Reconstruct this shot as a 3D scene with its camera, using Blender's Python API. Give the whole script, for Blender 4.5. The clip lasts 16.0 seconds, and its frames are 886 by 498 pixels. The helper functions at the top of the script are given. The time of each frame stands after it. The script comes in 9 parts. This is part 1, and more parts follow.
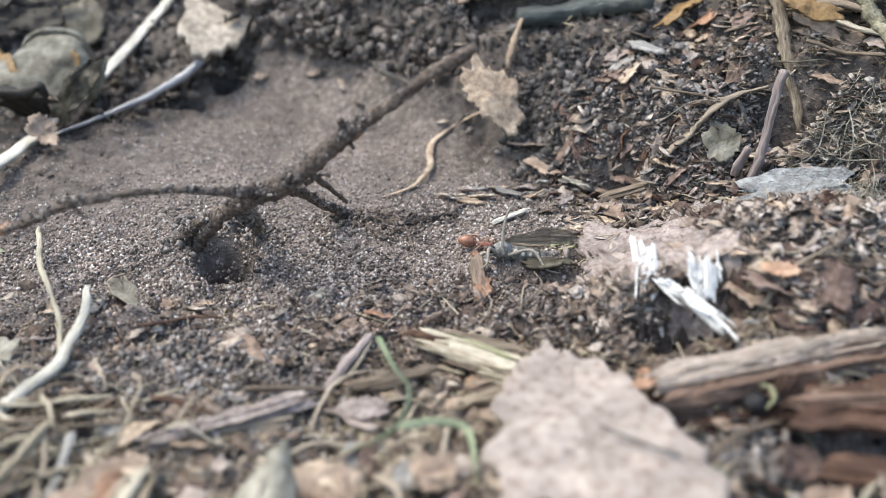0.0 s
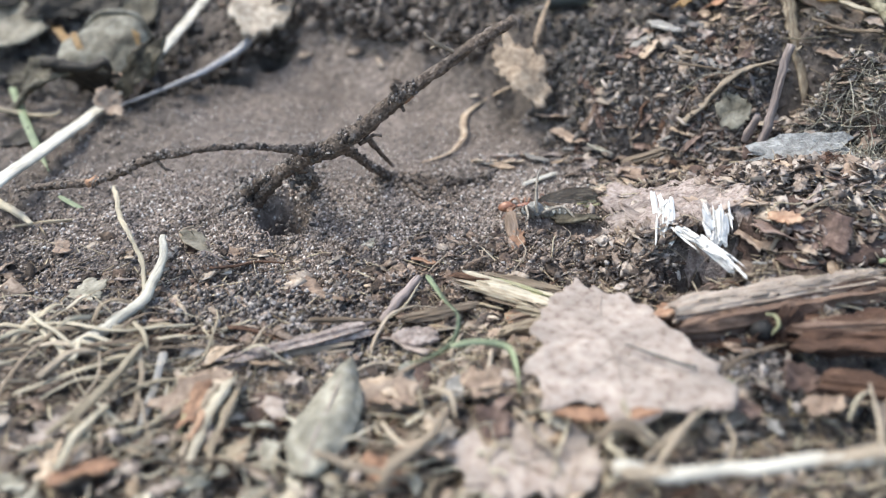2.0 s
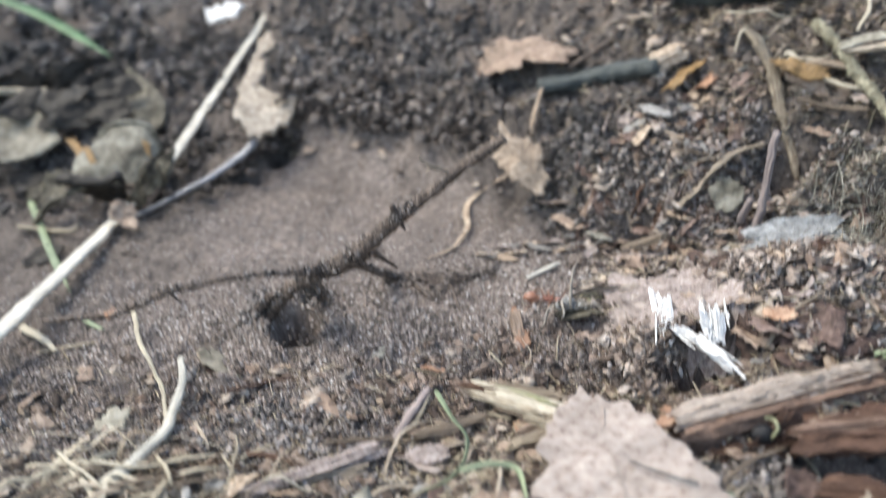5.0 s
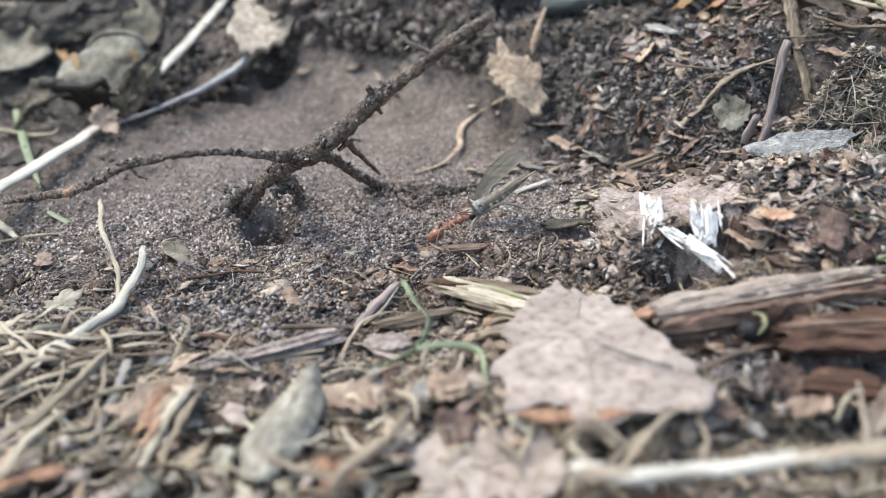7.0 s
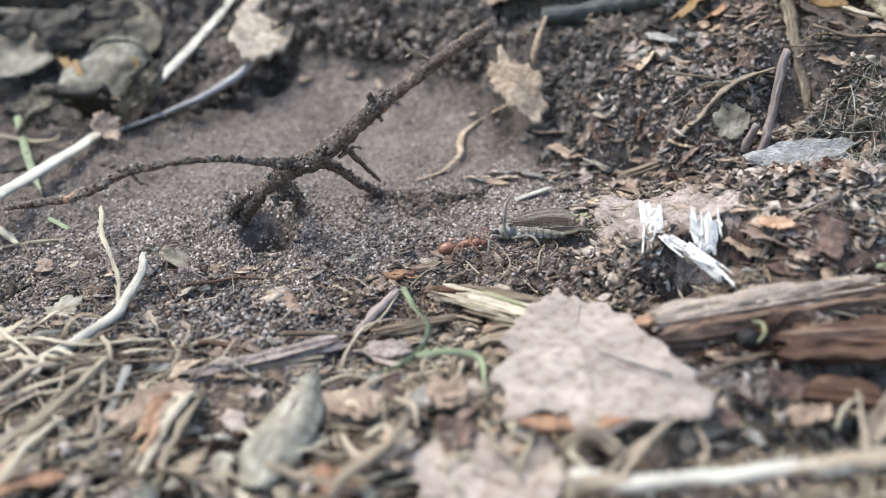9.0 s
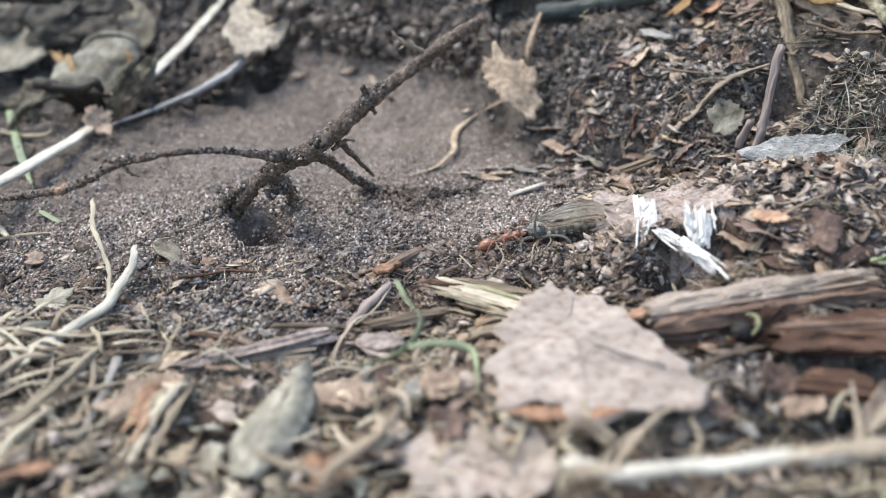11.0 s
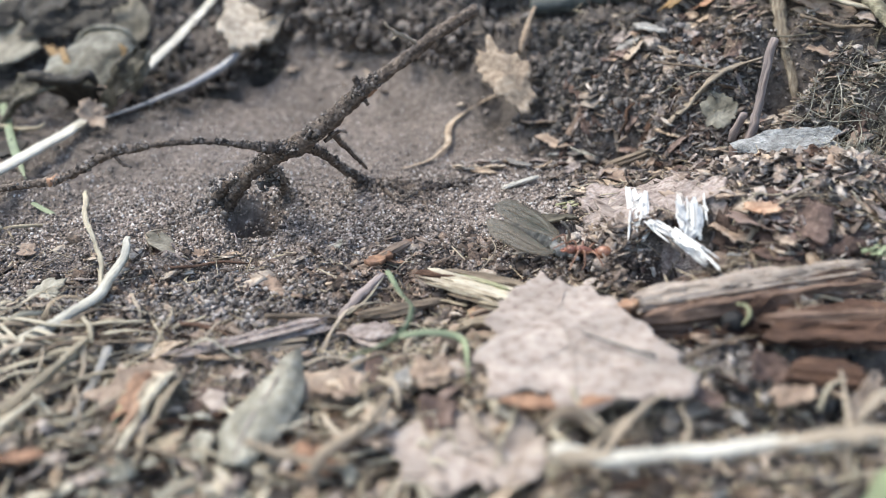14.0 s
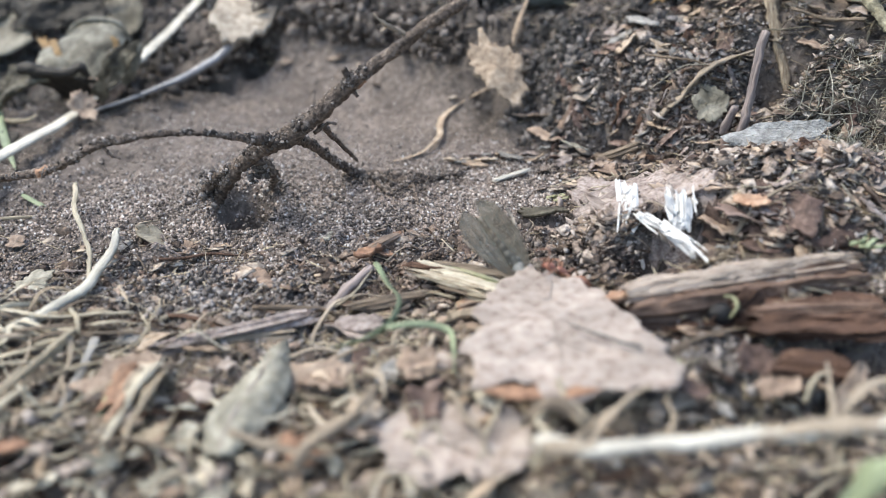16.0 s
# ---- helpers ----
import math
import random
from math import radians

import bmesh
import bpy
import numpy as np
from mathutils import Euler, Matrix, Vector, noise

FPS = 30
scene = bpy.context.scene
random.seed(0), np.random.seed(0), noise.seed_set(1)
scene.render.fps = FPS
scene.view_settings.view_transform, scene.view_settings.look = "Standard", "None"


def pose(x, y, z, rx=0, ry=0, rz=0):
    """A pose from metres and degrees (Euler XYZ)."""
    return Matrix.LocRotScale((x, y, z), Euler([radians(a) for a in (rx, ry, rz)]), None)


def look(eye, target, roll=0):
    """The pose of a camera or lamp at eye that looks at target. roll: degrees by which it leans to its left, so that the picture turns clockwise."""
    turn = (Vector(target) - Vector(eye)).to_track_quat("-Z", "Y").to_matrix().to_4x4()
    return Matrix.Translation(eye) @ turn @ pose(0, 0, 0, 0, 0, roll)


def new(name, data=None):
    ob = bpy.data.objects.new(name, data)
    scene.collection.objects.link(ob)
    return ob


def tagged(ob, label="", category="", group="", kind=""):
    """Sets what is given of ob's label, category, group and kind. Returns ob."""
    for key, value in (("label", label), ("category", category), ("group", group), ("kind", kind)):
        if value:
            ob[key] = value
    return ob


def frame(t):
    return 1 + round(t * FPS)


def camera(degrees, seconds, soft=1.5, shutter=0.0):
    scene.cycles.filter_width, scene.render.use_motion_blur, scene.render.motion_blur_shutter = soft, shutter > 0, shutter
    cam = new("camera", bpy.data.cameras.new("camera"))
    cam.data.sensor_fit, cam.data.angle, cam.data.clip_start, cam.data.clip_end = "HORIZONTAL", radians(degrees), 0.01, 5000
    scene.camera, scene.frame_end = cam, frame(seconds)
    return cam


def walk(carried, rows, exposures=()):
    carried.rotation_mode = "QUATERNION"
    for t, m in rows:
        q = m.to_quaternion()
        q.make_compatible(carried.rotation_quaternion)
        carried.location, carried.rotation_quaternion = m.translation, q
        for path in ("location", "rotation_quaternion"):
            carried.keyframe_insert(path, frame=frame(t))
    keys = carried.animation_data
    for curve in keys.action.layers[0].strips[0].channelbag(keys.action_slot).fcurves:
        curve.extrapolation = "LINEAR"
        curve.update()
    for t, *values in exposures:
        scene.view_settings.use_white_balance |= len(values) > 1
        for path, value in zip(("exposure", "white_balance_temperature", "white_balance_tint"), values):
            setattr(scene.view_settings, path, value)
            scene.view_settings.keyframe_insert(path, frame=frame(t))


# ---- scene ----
# ---- camera ----
cam = camera(50.2, 16.0, soft=0.8, shutter=0.5)
# seconds, place in millimetres, turn in degrees
ROWS = [
    (0.0, 0.25, 1.02, 75.31, 60.258, 0.257, 0.187),
    (0.5, 0.09, -3.53, 75.06, 60.596, 0.017, 0.304),
    (1.0, -2.38, -8.50, 75.06, 60.484, 0.053, 0.636),
    (1.5, -3.67, -8.87, 80.31, 60.310, 0.945, 0.410),
    (2.0, -4.29, -15.82, 77.13, 60.035, 0.326, 0.835),
    (2.5, -5.21, -19.00, 80.53, 60.773, 0.800, 0.792),
    (3.0, -1.86, -12.85, 81.12, 60.283, 1.149, 0.083),
    (3.5, -2.99, -12.55, 86.46, 60.154, 1.893, -0.157),
    (4.0, -7.40, -18.78, 89.77, 60.895, 2.311, 0.478),
    (4.5, -6.16, -14.06, 102.04, 60.243, 4.067, -0.677),
    (5.0, -1.03, -13.48, 91.45, 61.457, 4.092, 0.228),
    (5.2, 0.78, -14.87, 81.92, 61.093, 3.344, 0.914),
    (7.3, 5.31, -13.84, 70.83, 62.285, 2.326, 2.879),
    (7.5, 5.31, -13.84, 70.83, 62.265, 2.326, 2.879),
    (8.0, 5.17, -13.66, 71.46, 62.384, 2.265, 2.859),
    (8.5, 5.23, -13.97, 71.22, 62.593, 2.209, 2.889),
    (9.0, 5.34, -14.09, 70.92, 62.680, 2.179, 2.965),
    (9.2, 5.64, -14.08, 70.80, 62.502, 1.993, 2.832),
    (11.3, 5.42, -14.30, 69.07, 62.978, 1.775, 2.786),
    (11.5, 5.42, -14.30, 69.07, 62.868, 1.775, 2.816),
    (12.0, 6.40, -14.29, 68.61, 62.851, 1.816, 2.842),
    (12.5, 6.17, -14.30, 69.13, 62.844, 1.779, 2.810),
    (13.0, 6.02, -14.75, 68.67, 62.949, 1.694, 2.734),
    (13.5, 5.70, -14.95, 68.29, 62.965, 1.636, 2.628),
    (14.0, 6.29, -14.76, 67.99, 62.931, 1.643, 2.704),
    (14.5, 7.19, -14.65, 67.86, 62.851, 1.615, 2.693),
    (15.0, 7.02, -14.44, 67.99, 62.799, 1.660, 2.704),
    (15.5, 7.09, -14.53, 68.55, 62.735, 1.727, 2.628),
    (16.0, 7.63, -14.76, 67.35, 62.689, 1.495, 2.675),
]
walk(cam, [(t, pose(x * 0.001, y * 0.001, z * 0.001, rx, ry, rz)) for t, x, y, z, rx, ry, rz in ROWS])
cam.data.dof.use_dof, cam.data.dof.focus_distance, cam.data.dof.aperture_fstop = True, 0.151, 14.0
# ---- shape of the ground, in millimetres ----
MM = 0.001


def hash01(i, j, seed):
    h = (i.astype(np.int64) * 374761393 + j.astype(np.int64) * 668265263 + seed * 974634777) & 0x7FFFFFFF
    h = ((h ^ (h >> 13)) * 1274126177) & 0x7FFFFFFF
    return ((h ^ (h >> 16)) & 0xFFFF) / 65535.0


def vnoise(x, y, seed=0):
    """Smooth noise from 0 to 1, one cell a unit."""
    x, y = np.asarray(x, float), np.asarray(y, float)
    i, j = np.floor(x), np.floor(y)
    u, v = x - i, y - j
    u, v = u * u * (3 - 2 * u), v * v * (3 - 2 * v)
    a, b = hash01(i, j, seed), hash01(i + 1, j, seed)
    c, d = hash01(i, j + 1, seed), hash01(i + 1, j + 1, seed)
    return (a * (1 - u) + b * u) * (1 - v) + (c * (1 - u) + d * u) * v


def fractal(x, y, size, octaves=4, seed=0):
    total, amp, norm = 0.0, 1.0, 0.0
    for n in range(octaves):
        total = total + amp * (vnoise(x / size + 17.3 * n, y / size - 9.1 * n, seed + n) - 0.5)
        norm, amp, size = norm + amp, amp * 0.5, size * 0.5
    return total / norm * 2


def ramp(d, a, b):
    t = np.clip((d - a) / (b - a), 0, 1)
    return t * t * (3 - 2 * t)


def bump(x, y, cx, cy, sx, sy):
    return np.exp(-(((x - cx) / sx) ** 2 + ((y - cy) / sy) ** 2))


def bank_from_foot(x, y):
    """How far behind the foot of the bank a place lies."""
    foot = np.interp(x, [-150, -90, -60, -20, 5, 20, 35, 55, 75, 120], [196, 196, 192, 183, 167, 154, 144, 135, 122, 106])
    return y - foot - 4 * fractal(x, y, 22, 3, 5)


def backing(x):
    """How far the smooth slope climbs the bank before the crumbly ledge begins."""
    return 13 * ramp(-x, -8, 14)


def left_edge(y):
    """Where the sand ends and dark humus begins, at the left."""
    return -60 + (y - 160) * 0.35


def sandy(x, y):
    """1 on the smooth sandy hollow, 0 in the litter and on the bank."""
    d = bank_from_foot(x, y)
    return ramp(x - left_edge(y), -6, 8) * ramp(backing(x) - d, -3, 4) * ramp(y + 0.25 * x + 5 * fractal(x, y, 18, 3, 9), 98, 116) * ramp(-(x - 0.0 * y), -36, -12)


def ground_z(x, y):
    x, y = np.asarray(x, float), np.asarray(y, float)
    d = bank_from_foot(x, y)
    s = sandy(x, y)
    steep = 0.7 + 0.3 * ramp(x, -70, -40)
    hollow = ramp(x, -58, -46) * ramp(-x, -10, 6)
    z = steep * (15.5 - 2.5 * hollow) * ramp(d, -4 * hollow, 16 + hollow) + 20 * steep * ramp(d, 6, 65)
    # crumbly wall over the smooth slope
    z = z + 7.5 * hollow * ramp(d, 13.5, 18)
    z = z + 10.5 * bump(x, y, 44, 110, 22, 24) + 8.0 * bump(x, y, 64, 126, 20, 20) + 5.5 * bump(x, y, 14, 72, 21, 13) - 9.0 * bump(x, y, 46.7, 82.7, 8, 3.6)
    z = z + 2.5 * bump(x, y, -75, 190, 30, 30)
    # pit where the twig enters the soil, with its spoil round it
    z = z + 3.6 * bump(x, y, -38, 132, 9, 7) - 26.0 * np.clip(1.7 * bump(x, y, -34.4, 128.8, 2.6, 3.4), 0, 1)
    # hollow under the broken wood
    z = z - 19.0 * bump(x, y, 32.2, 103.4, 5.2, 3.2)
    # undercut edge at the back of the hollow
    z = z - 2.6 * np.exp(-((d - 13.2) / 1.3) ** 2) * ramp(x, -40, -28) * ramp(-x, -12, 4)
    # dark gaps between the leaves at the left
    z = z - 20.0 * bump(x, y, -120, 228, 14, 6) - 16.0 * bump(x, y, -98, 229, 9, 6) - 8.0 * bump(x, y, -112, 214, 8, 4) - 9.0 * bump(x, y, -83, 207, 4, 3) - 7.0 * bump(x, y, -104, 190, 6, 3)
    z = z - 9.0 * bump(x, y, 30.5, 151.5, 4.5, 2.6) - 8.0 * bump((x - 16.2) * 0.92 - (y - 121.8) * 0.4, (x - 16.2) * 0.4 + (y - 121.8) * 0.92, 0, 0, 5.5, 2.4)
    z = z - 4.5 * np.exp(-((y - 155.0 + 0.012 * (x - 13) ** 2) / 1.3) ** 2) * ramp(x, 6, 12) * ramp(-x, -27, -22) - 6.0 * bump(x, y, -56, 192, 5, 2.4) - 18.0 * bump(x, y, -47.0, 199.5, 3.6, 3.4)
    # dark hollows behind the mound and in the far humus
    z = z - 19.0 * bump(x, y, 58.0, 149.5, 5.4, 3.6) - 12.0 * bump(x, y, 68.0, 149.0, 6.0, 3.0) - 14.0 * bump(x, y, -137, 285, 14, 12) - 14.0 * bump(x, y, -130, 252, 9, 6) - 12.0 * bump(x, y, -95, 258, 6, 7)
    rough = 0.35 + 2.0 * (1 - s)
    z = z + rough * fractal(x, y, 16, 4, 1) + (0.55 + 0.8 * (1 - s)) * fractal(x, y, 3.2, 4, 2) + ramp(-y, -136, -118) * ramp(y, 99, 107) * ramp(-d, -2, 6) * (1.5 * np.maximum(0, fractal(x, y, 2.4, 2, 7)) + 1.6 * fractal(x, y, 6.5, 2, 27))
    lumps = ramp(d - backing(x), -2, 8) * (1 + 0.7 * ramp(-x, 62, 80))
    z = z + lumps * (4.5 * fractal(x, y, 9, 4, 3) + 2.2 * np.abs(fractal(x, y, 4, 3, 4)) + 1.3 * fractal(x, y, 2.2, 2, 6))
    return z


def calm_z(x, y):
    """The ground without its small lumps."""
    return sum(ground_z(x + 3.0 * math.cos(a), y + 3.0 * math.sin(a)) for a in (0.0, 0.9, 1.8, 2.7, 3.6, 4.5, 5.4)) / 7
# ---- daylight under trees: bright cloudy sky, soft sun from the side ----
world = bpy.data.worlds.new("sky")
scene.world = world
world.use_nodes = True
SUN_UP, SUN_ROUND = 62, -75
sky = world.node_tree.nodes.new("ShaderNodeTexSky")
sky.sky_type, sky.sun_disc = "NISHITA", False
sky.sun_elevation, sky.sun_rotation = radians(SUN_UP), radians(SUN_ROUND)
sky.dust_density = 3.0
back = world.node_tree.nodes["Background"]
back.inputs["Strength"].default_value = 0.15
world.node_tree.links.new(sky.outputs["Color"], back.inputs["Color"])
sun = new("sun", bpy.data.lights.new("sun", "SUN"))
sun.data.energy, sun.data.angle, sun.data.color = 0.95, radians(30), (1.0, 0.95, 0.87)
away = Vector((math.sin(radians(SUN_ROUND)) * math.cos(radians(SUN_UP)), math.cos(radians(SUN_ROUND)) * math.cos(radians(SUN_UP)), math.sin(radians(SUN_UP))))
sun.matrix_world = look(away, (0, 0, 0))
scene.view_settings.exposure = 1.34
scene.view_settings.use_white_balance = True
scene.view_settings.white_balance_temperature, scene.view_settings.white_balance_tint = 6650, 4
# ---- materials ----
def shade(name, stops, grain, rough=0.85, bump=0.35, large=12.0, spread=0.35, vary="", uv=None, spec=0.3, coat=0.0, trans=0.0, fine=0.0):
    """Mottled surface: stops are (place, colour) of the grain's ramp; grain and large are sizes in millimetres;
    vary tells pieces apart by island or object; uv stretches the grain along the piece (across, along, in mm)."""
    m = bpy.data.materials.new(name)
    m.use_nodes = True
    nt = m.node_tree
    nodes, links = nt.nodes, nt.links
    bsdf = nodes["Principled BSDF"]
    tc = nodes.new("ShaderNodeTexCoord")
    src = tc.outputs["Object"]
    mapping = nodes.new("ShaderNodeMapping")
    links.new(tc.outputs["UV" if uv else "Object"], mapping.inputs["Vector"])
    if uv:
        mapping.inputs["Scale"].default_value = (1 / uv[0], 1 / uv[1], 1)
    else:
        mapping.inputs["Scale"].default_value = (1000 / grain,) * 3
    n1 = nodes.new("ShaderNodeTexNoise")
    n1.inputs["Scale"].default_value, n1.inputs["Detail"].default_value, n1.inputs["Roughness"].default_value = 1.0, 6.0, 0.62
    links.new(mapping.outputs["Vector"], n1.inputs["Vector"])
    n2 = nodes.new("ShaderNodeTexNoise")
    n2.inputs["Scale"].default_value, n2.inputs["Detail"].default_value = 1000 / large, 3.0
    links.new(src, n2.inputs["Vector"])
    cr = nodes.new("ShaderNodeValToRGB")
    els = cr.color_ramp.elements
    while len(els) < len(stops):
        els.new(0.5)
    for e, (p, c) in zip(els, stops):
        e.position, e.color = p, (*c, 1)
    if vary:
        if vary == "island":
            rnd = nodes.new("ShaderNodeNewGeometry").outputs["Random Per Island"]
        else:
            rnd = nodes.new("ShaderNodeObjectInfo").outputs["Random"]
        shift = nodes.new("ShaderNodeMath")
        shift.operation = "MULTIPLY_ADD"
        links.new(rnd, shift.inputs[0])
        shift.inputs[1].default_value, shift.inputs[2].default_value = spread, -spread / 2
        add = nodes.new("ShaderNodeMath")
        links.new(n1.outputs["Fac"], add.inputs[0])
        links.new(shift.outputs[0], add.inputs[1])
        links.new(add.outputs[0], cr.inputs["Fac"])
    else:
        links.new(n1.outputs["Fac"], cr.inputs["Fac"])
    val = nodes.new("ShaderNodeMapRange")
    val.inputs["From Min"].default_value, val.inputs["From Max"].default_value = 0.3, 0.7
    val.inputs["To Min"].default_value, val.inputs["To Max"].default_value = 0.72, 1.25
    links.new(n2.outputs["Fac"], val.inputs["Value"])
    hsv = nodes.new("ShaderNodeHueSaturation")
    hsv.inputs["Saturation"].default_value = 0.82
    links.new(cr.outputs["Color"], hsv.inputs["Color"])
    links.new(val.outputs["Result"], hsv.inputs["Value"])
    links.new(hsv.outputs["Color"], bsdf.inputs["Base Color"])
    rr = nodes.new("ShaderNodeMapRange")
    rr.inputs["To Min"].default_value, rr.inputs["To Max"].default_value = max(0.05, rough - 0.15), min(1.0, rough + 0.12)
    links.new(n1.outputs["Fac"], rr.inputs["Value"])
    links.new(rr.outputs["Result"], bsdf.inputs["Roughness"])
    bsdf.inputs["Specular IOR Level"].default_value = spec
    bsdf.inputs["Coat Weight"].default_value = coat
    bsdf.inputs["Transmission Weight"].default_value = trans
    height = n1.outputs["Fac"]
    if fine:
        n3 = nodes.new("ShaderNodeTexNoise")
        n3.inputs["Scale"].default_value, n3.inputs["Detail"].default_value = 1000 / fine, 2.0
        links.new(src, n3.inputs["Vector"])
        mixh = nodes.new("ShaderNodeMath")
        links.new(n1.outputs["Fac"], mixh.inputs[0])
        links.new(n3.outputs["Fac"], mixh.inputs[1])
        height = mixh.outputs[0]
    bp = nodes.new("ShaderNodeBump")
    bp.inputs["Strength"].default_value, bp.inputs["Distance"].default_value = bump, 0.0004
    links.new(height, bp.inputs["Height"])
    links.new(bp.outputs["Normal"], bsdf.inputs["Normal"])
    return m


M_SOIL = shade("soil", [(0.25, (0.06965, 0.05392, 0.04375)), (0.5, (0.1669, 0.1324, 0.1113)), (0.62, (0.2485, 0.1996, 0.1689)), (0.8, (0.3694, 0.3108, 0.2696))], 1.3, 0.85, 0.9, 14, fine=0.3)


def mix_in_humus(m):
    """Darker humus wherever the ground is not sandy."""
    nodes, links = m.node_tree.nodes, m.node_tree.links
    ramp_node = next(n for n in nodes if n.bl_idname == "ShaderNodeValToRGB")
    noise_node = next(n for n in nodes if n.bl_idname == "ShaderNodeTexNoise")
    hsv = next(n for n in nodes if n.bl_idname == "ShaderNodeHueSaturation")
    humus = nodes.new("ShaderNodeValToRGB")
    els = humus.color_ramp.elements
    els[0].position, els[0].color = 0.3, (0.036, 0.028, 0.023, 1)
    els[1].position, els[1].color = 0.75, (0.215, 0.173, 0.145, 1)
    links.new(noise_node.outputs["Fac"], humus.inputs["Fac"])
    mask = nodes.new("ShaderNodeAttribute")
    mask.attribute_name = "sand"
    mix = nodes.new("ShaderNodeMix")
    mix.data_type = "RGBA"
    links.new(mask.outputs["Fac"], mix.inputs[0])
    links.new(humus.outputs["Color"], mix.inputs[6])
    links.new(ramp_node.outputs["Color"], mix.inputs[7])
    links.new(mix.outputs[2], hsv.inputs["Color"])


mix_in_humus(M_SOIL)
M_GRAIN = shade("sand", [(0.15, (0.0367, 0.0259, 0.0194)), (0.42, (0.178, 0.13, 0.0994)), (0.66, (0.302, 0.23, 0.186)), (0.84, (0.421, 0.356, 0.313)), (0.96, (0.67, 0.632, 0.594))], 0.8, 0.4, 0.2, 10, 0.78, "island", spec=0.6)
M_QUARTZ = shade("quartz", [(0.2, (0.45, 0.43, 0.41)), (0.6, (0.78, 0.77, 0.76))], 0.3, 0.15, 0.1, 6, 0.5, "island", spec=0.8)
M_CRUMB = shade("soil_crumb", [(0.2, (0.0351, 0.0268, 0.0222)), (0.5, (0.15, 0.118, 0.0983)), (0.75, (0.319, 0.264, 0.224))], 0.5, 0.75, 0.9, 10, 0.5, "island", fine=0.2, spec=0.4)
M_LITTER = shade("litter", [(0.15, (0.035, 0.024, 0.017)), (0.36, (0.1, 0.066, 0.045)), (0.52, (0.2, 0.14, 0.1)), (0.68, (0.32, 0.24, 0.175)), (0.9, (0.5, 0.42, 0.33))], 0.9, 0.75, 0.6, 9, 0.7, "island")
M_FIBRE = shade("straw_bits", [(0.2, (0.1, 0.068, 0.038)), (0.5, (0.29, 0.22, 0.125)), (0.85, (0.56, 0.48, 0.32))], 0.9, 0.6, 0.4, 9, 0.5, "island")
M_TWIG = shade("twig_bark", [(0.3, (0.0324, 0.0218, 0.0155)), (0.48, (0.108, 0.076, 0.0568)), (0.7, (0.292, 0.223, 0.172))], 0.7, 0.65, 0.9, 6, fine=0.3)
M_CRUST = shade("soil_crust", [(0.2, (0.05, 0.04, 0.034)), (0.5, (0.19, 0.157, 0.137)), (0.8, (0.38, 0.335, 0.305)), (0.95, (0.56, 0.53, 0.5))], 0.6, 0.6, 0.5, 8, 0.6, "island", spec=0.5)
M_TWIGCRUST = shade("twig_crust", [(0.2, (0.035, 0.026, 0.021)), (0.52, (0.125, 0.098, 0.082)), (0.78, (0.27, 0.225, 0.195)), (0.95, (0.52, 0.48, 0.445))], 0.5, 0.65, 0.6, 6, 0.7, "island", spec=0.4, fine=0.2)
M_STRAW = shade("pale_straw", [(0.25, (0.2133, 0.1625, 0.09632)), (0.5, (0.3801, 0.3208, 0.2141)), (0.8, (0.5384, 0.4799, 0.3552))], 1, 0.55, 0.6, 6, 0.3, "object", uv=(0.16, 7))
M_PALESTALK = shade("pale_stalk", [(0.25, (0.22, 0.2, 0.15)), (0.46, (0.42, 0.395, 0.325)), (0.74, (0.58, 0.56, 0.48))], 1, 0.7, 0.6, 5, fine=0.3, uv=(0.3, 5))
M_WHITESTALK = shade("bleached_stalk", [(0.25, (0.32, 0.28, 0.21)), (0.46, (0.55, 0.51, 0.42)), (0.74, (0.74, 0.715, 0.64))], 1, 0.55, 0.5, 6, 0.2, "object", uv=(0.2, 6))
M_BROWNFIBRE = shade("brown_fibre", [(0.25, (0.12, 0.083, 0.052)), (0.5, (0.28, 0.215, 0.145)), (0.8, (0.45, 0.37, 0.27))], 1, 0.7, 0.6, 6, 0.5, "object", uv=(0.16, 5))
M_SILVER = shade("silvery_stem", [(0.32, (0.1, 0.09, 0.09)), (0.5, (0.33, 0.32, 0.335)), (0.7, (0.68, 0.68, 0.7))], 1, 0.3, 0.4, 8, uv=(0.3, 9), spec=0.7)
M_GREYWOOD = shade("grey_wood", [(0.25, (0.11, 0.098, 0.086)), (0.48, (0.25, 0.235, 0.215)), (0.8, (0.45, 0.43, 0.4))], 1, 0.85, 0.9, 5, 0.25, "object", uv=(0.25, 4))
M_STEMWOOD = shade("purple_grey_stem", [(0.25, (0.1017, 0.07332, 0.06697)), (0.5, (0.2796, 0.22, 0.1997)), (0.8, (0.4829, 0.4033, 0.376))], 1, 0.7, 0.6, 8, uv=(0.4, 8))
M_DARKSTICK = shade("dark_stick", [(0.25, (0.02, 0.024, 0.022)), (0.5, (0.055, 0.064, 0.06)), (0.8, (0.2, 0.215, 0.21))], 1, 0.6, 0.6, 9, uv=(0.5, 7))
M_LOGTOP = shade("weathered_wood", [(0.24, (0.2035, 0.1451, 0.1049)), (0.38, (0.3067, 0.2327, 0.1798)), (0.54, (0.3852, 0.3077, 0.2428)), (0.74, (0.487, 0.404, 0.3254))], 1, 0.9, 0.7, 4, uv=(0.5, 3.5), fine=0.4)
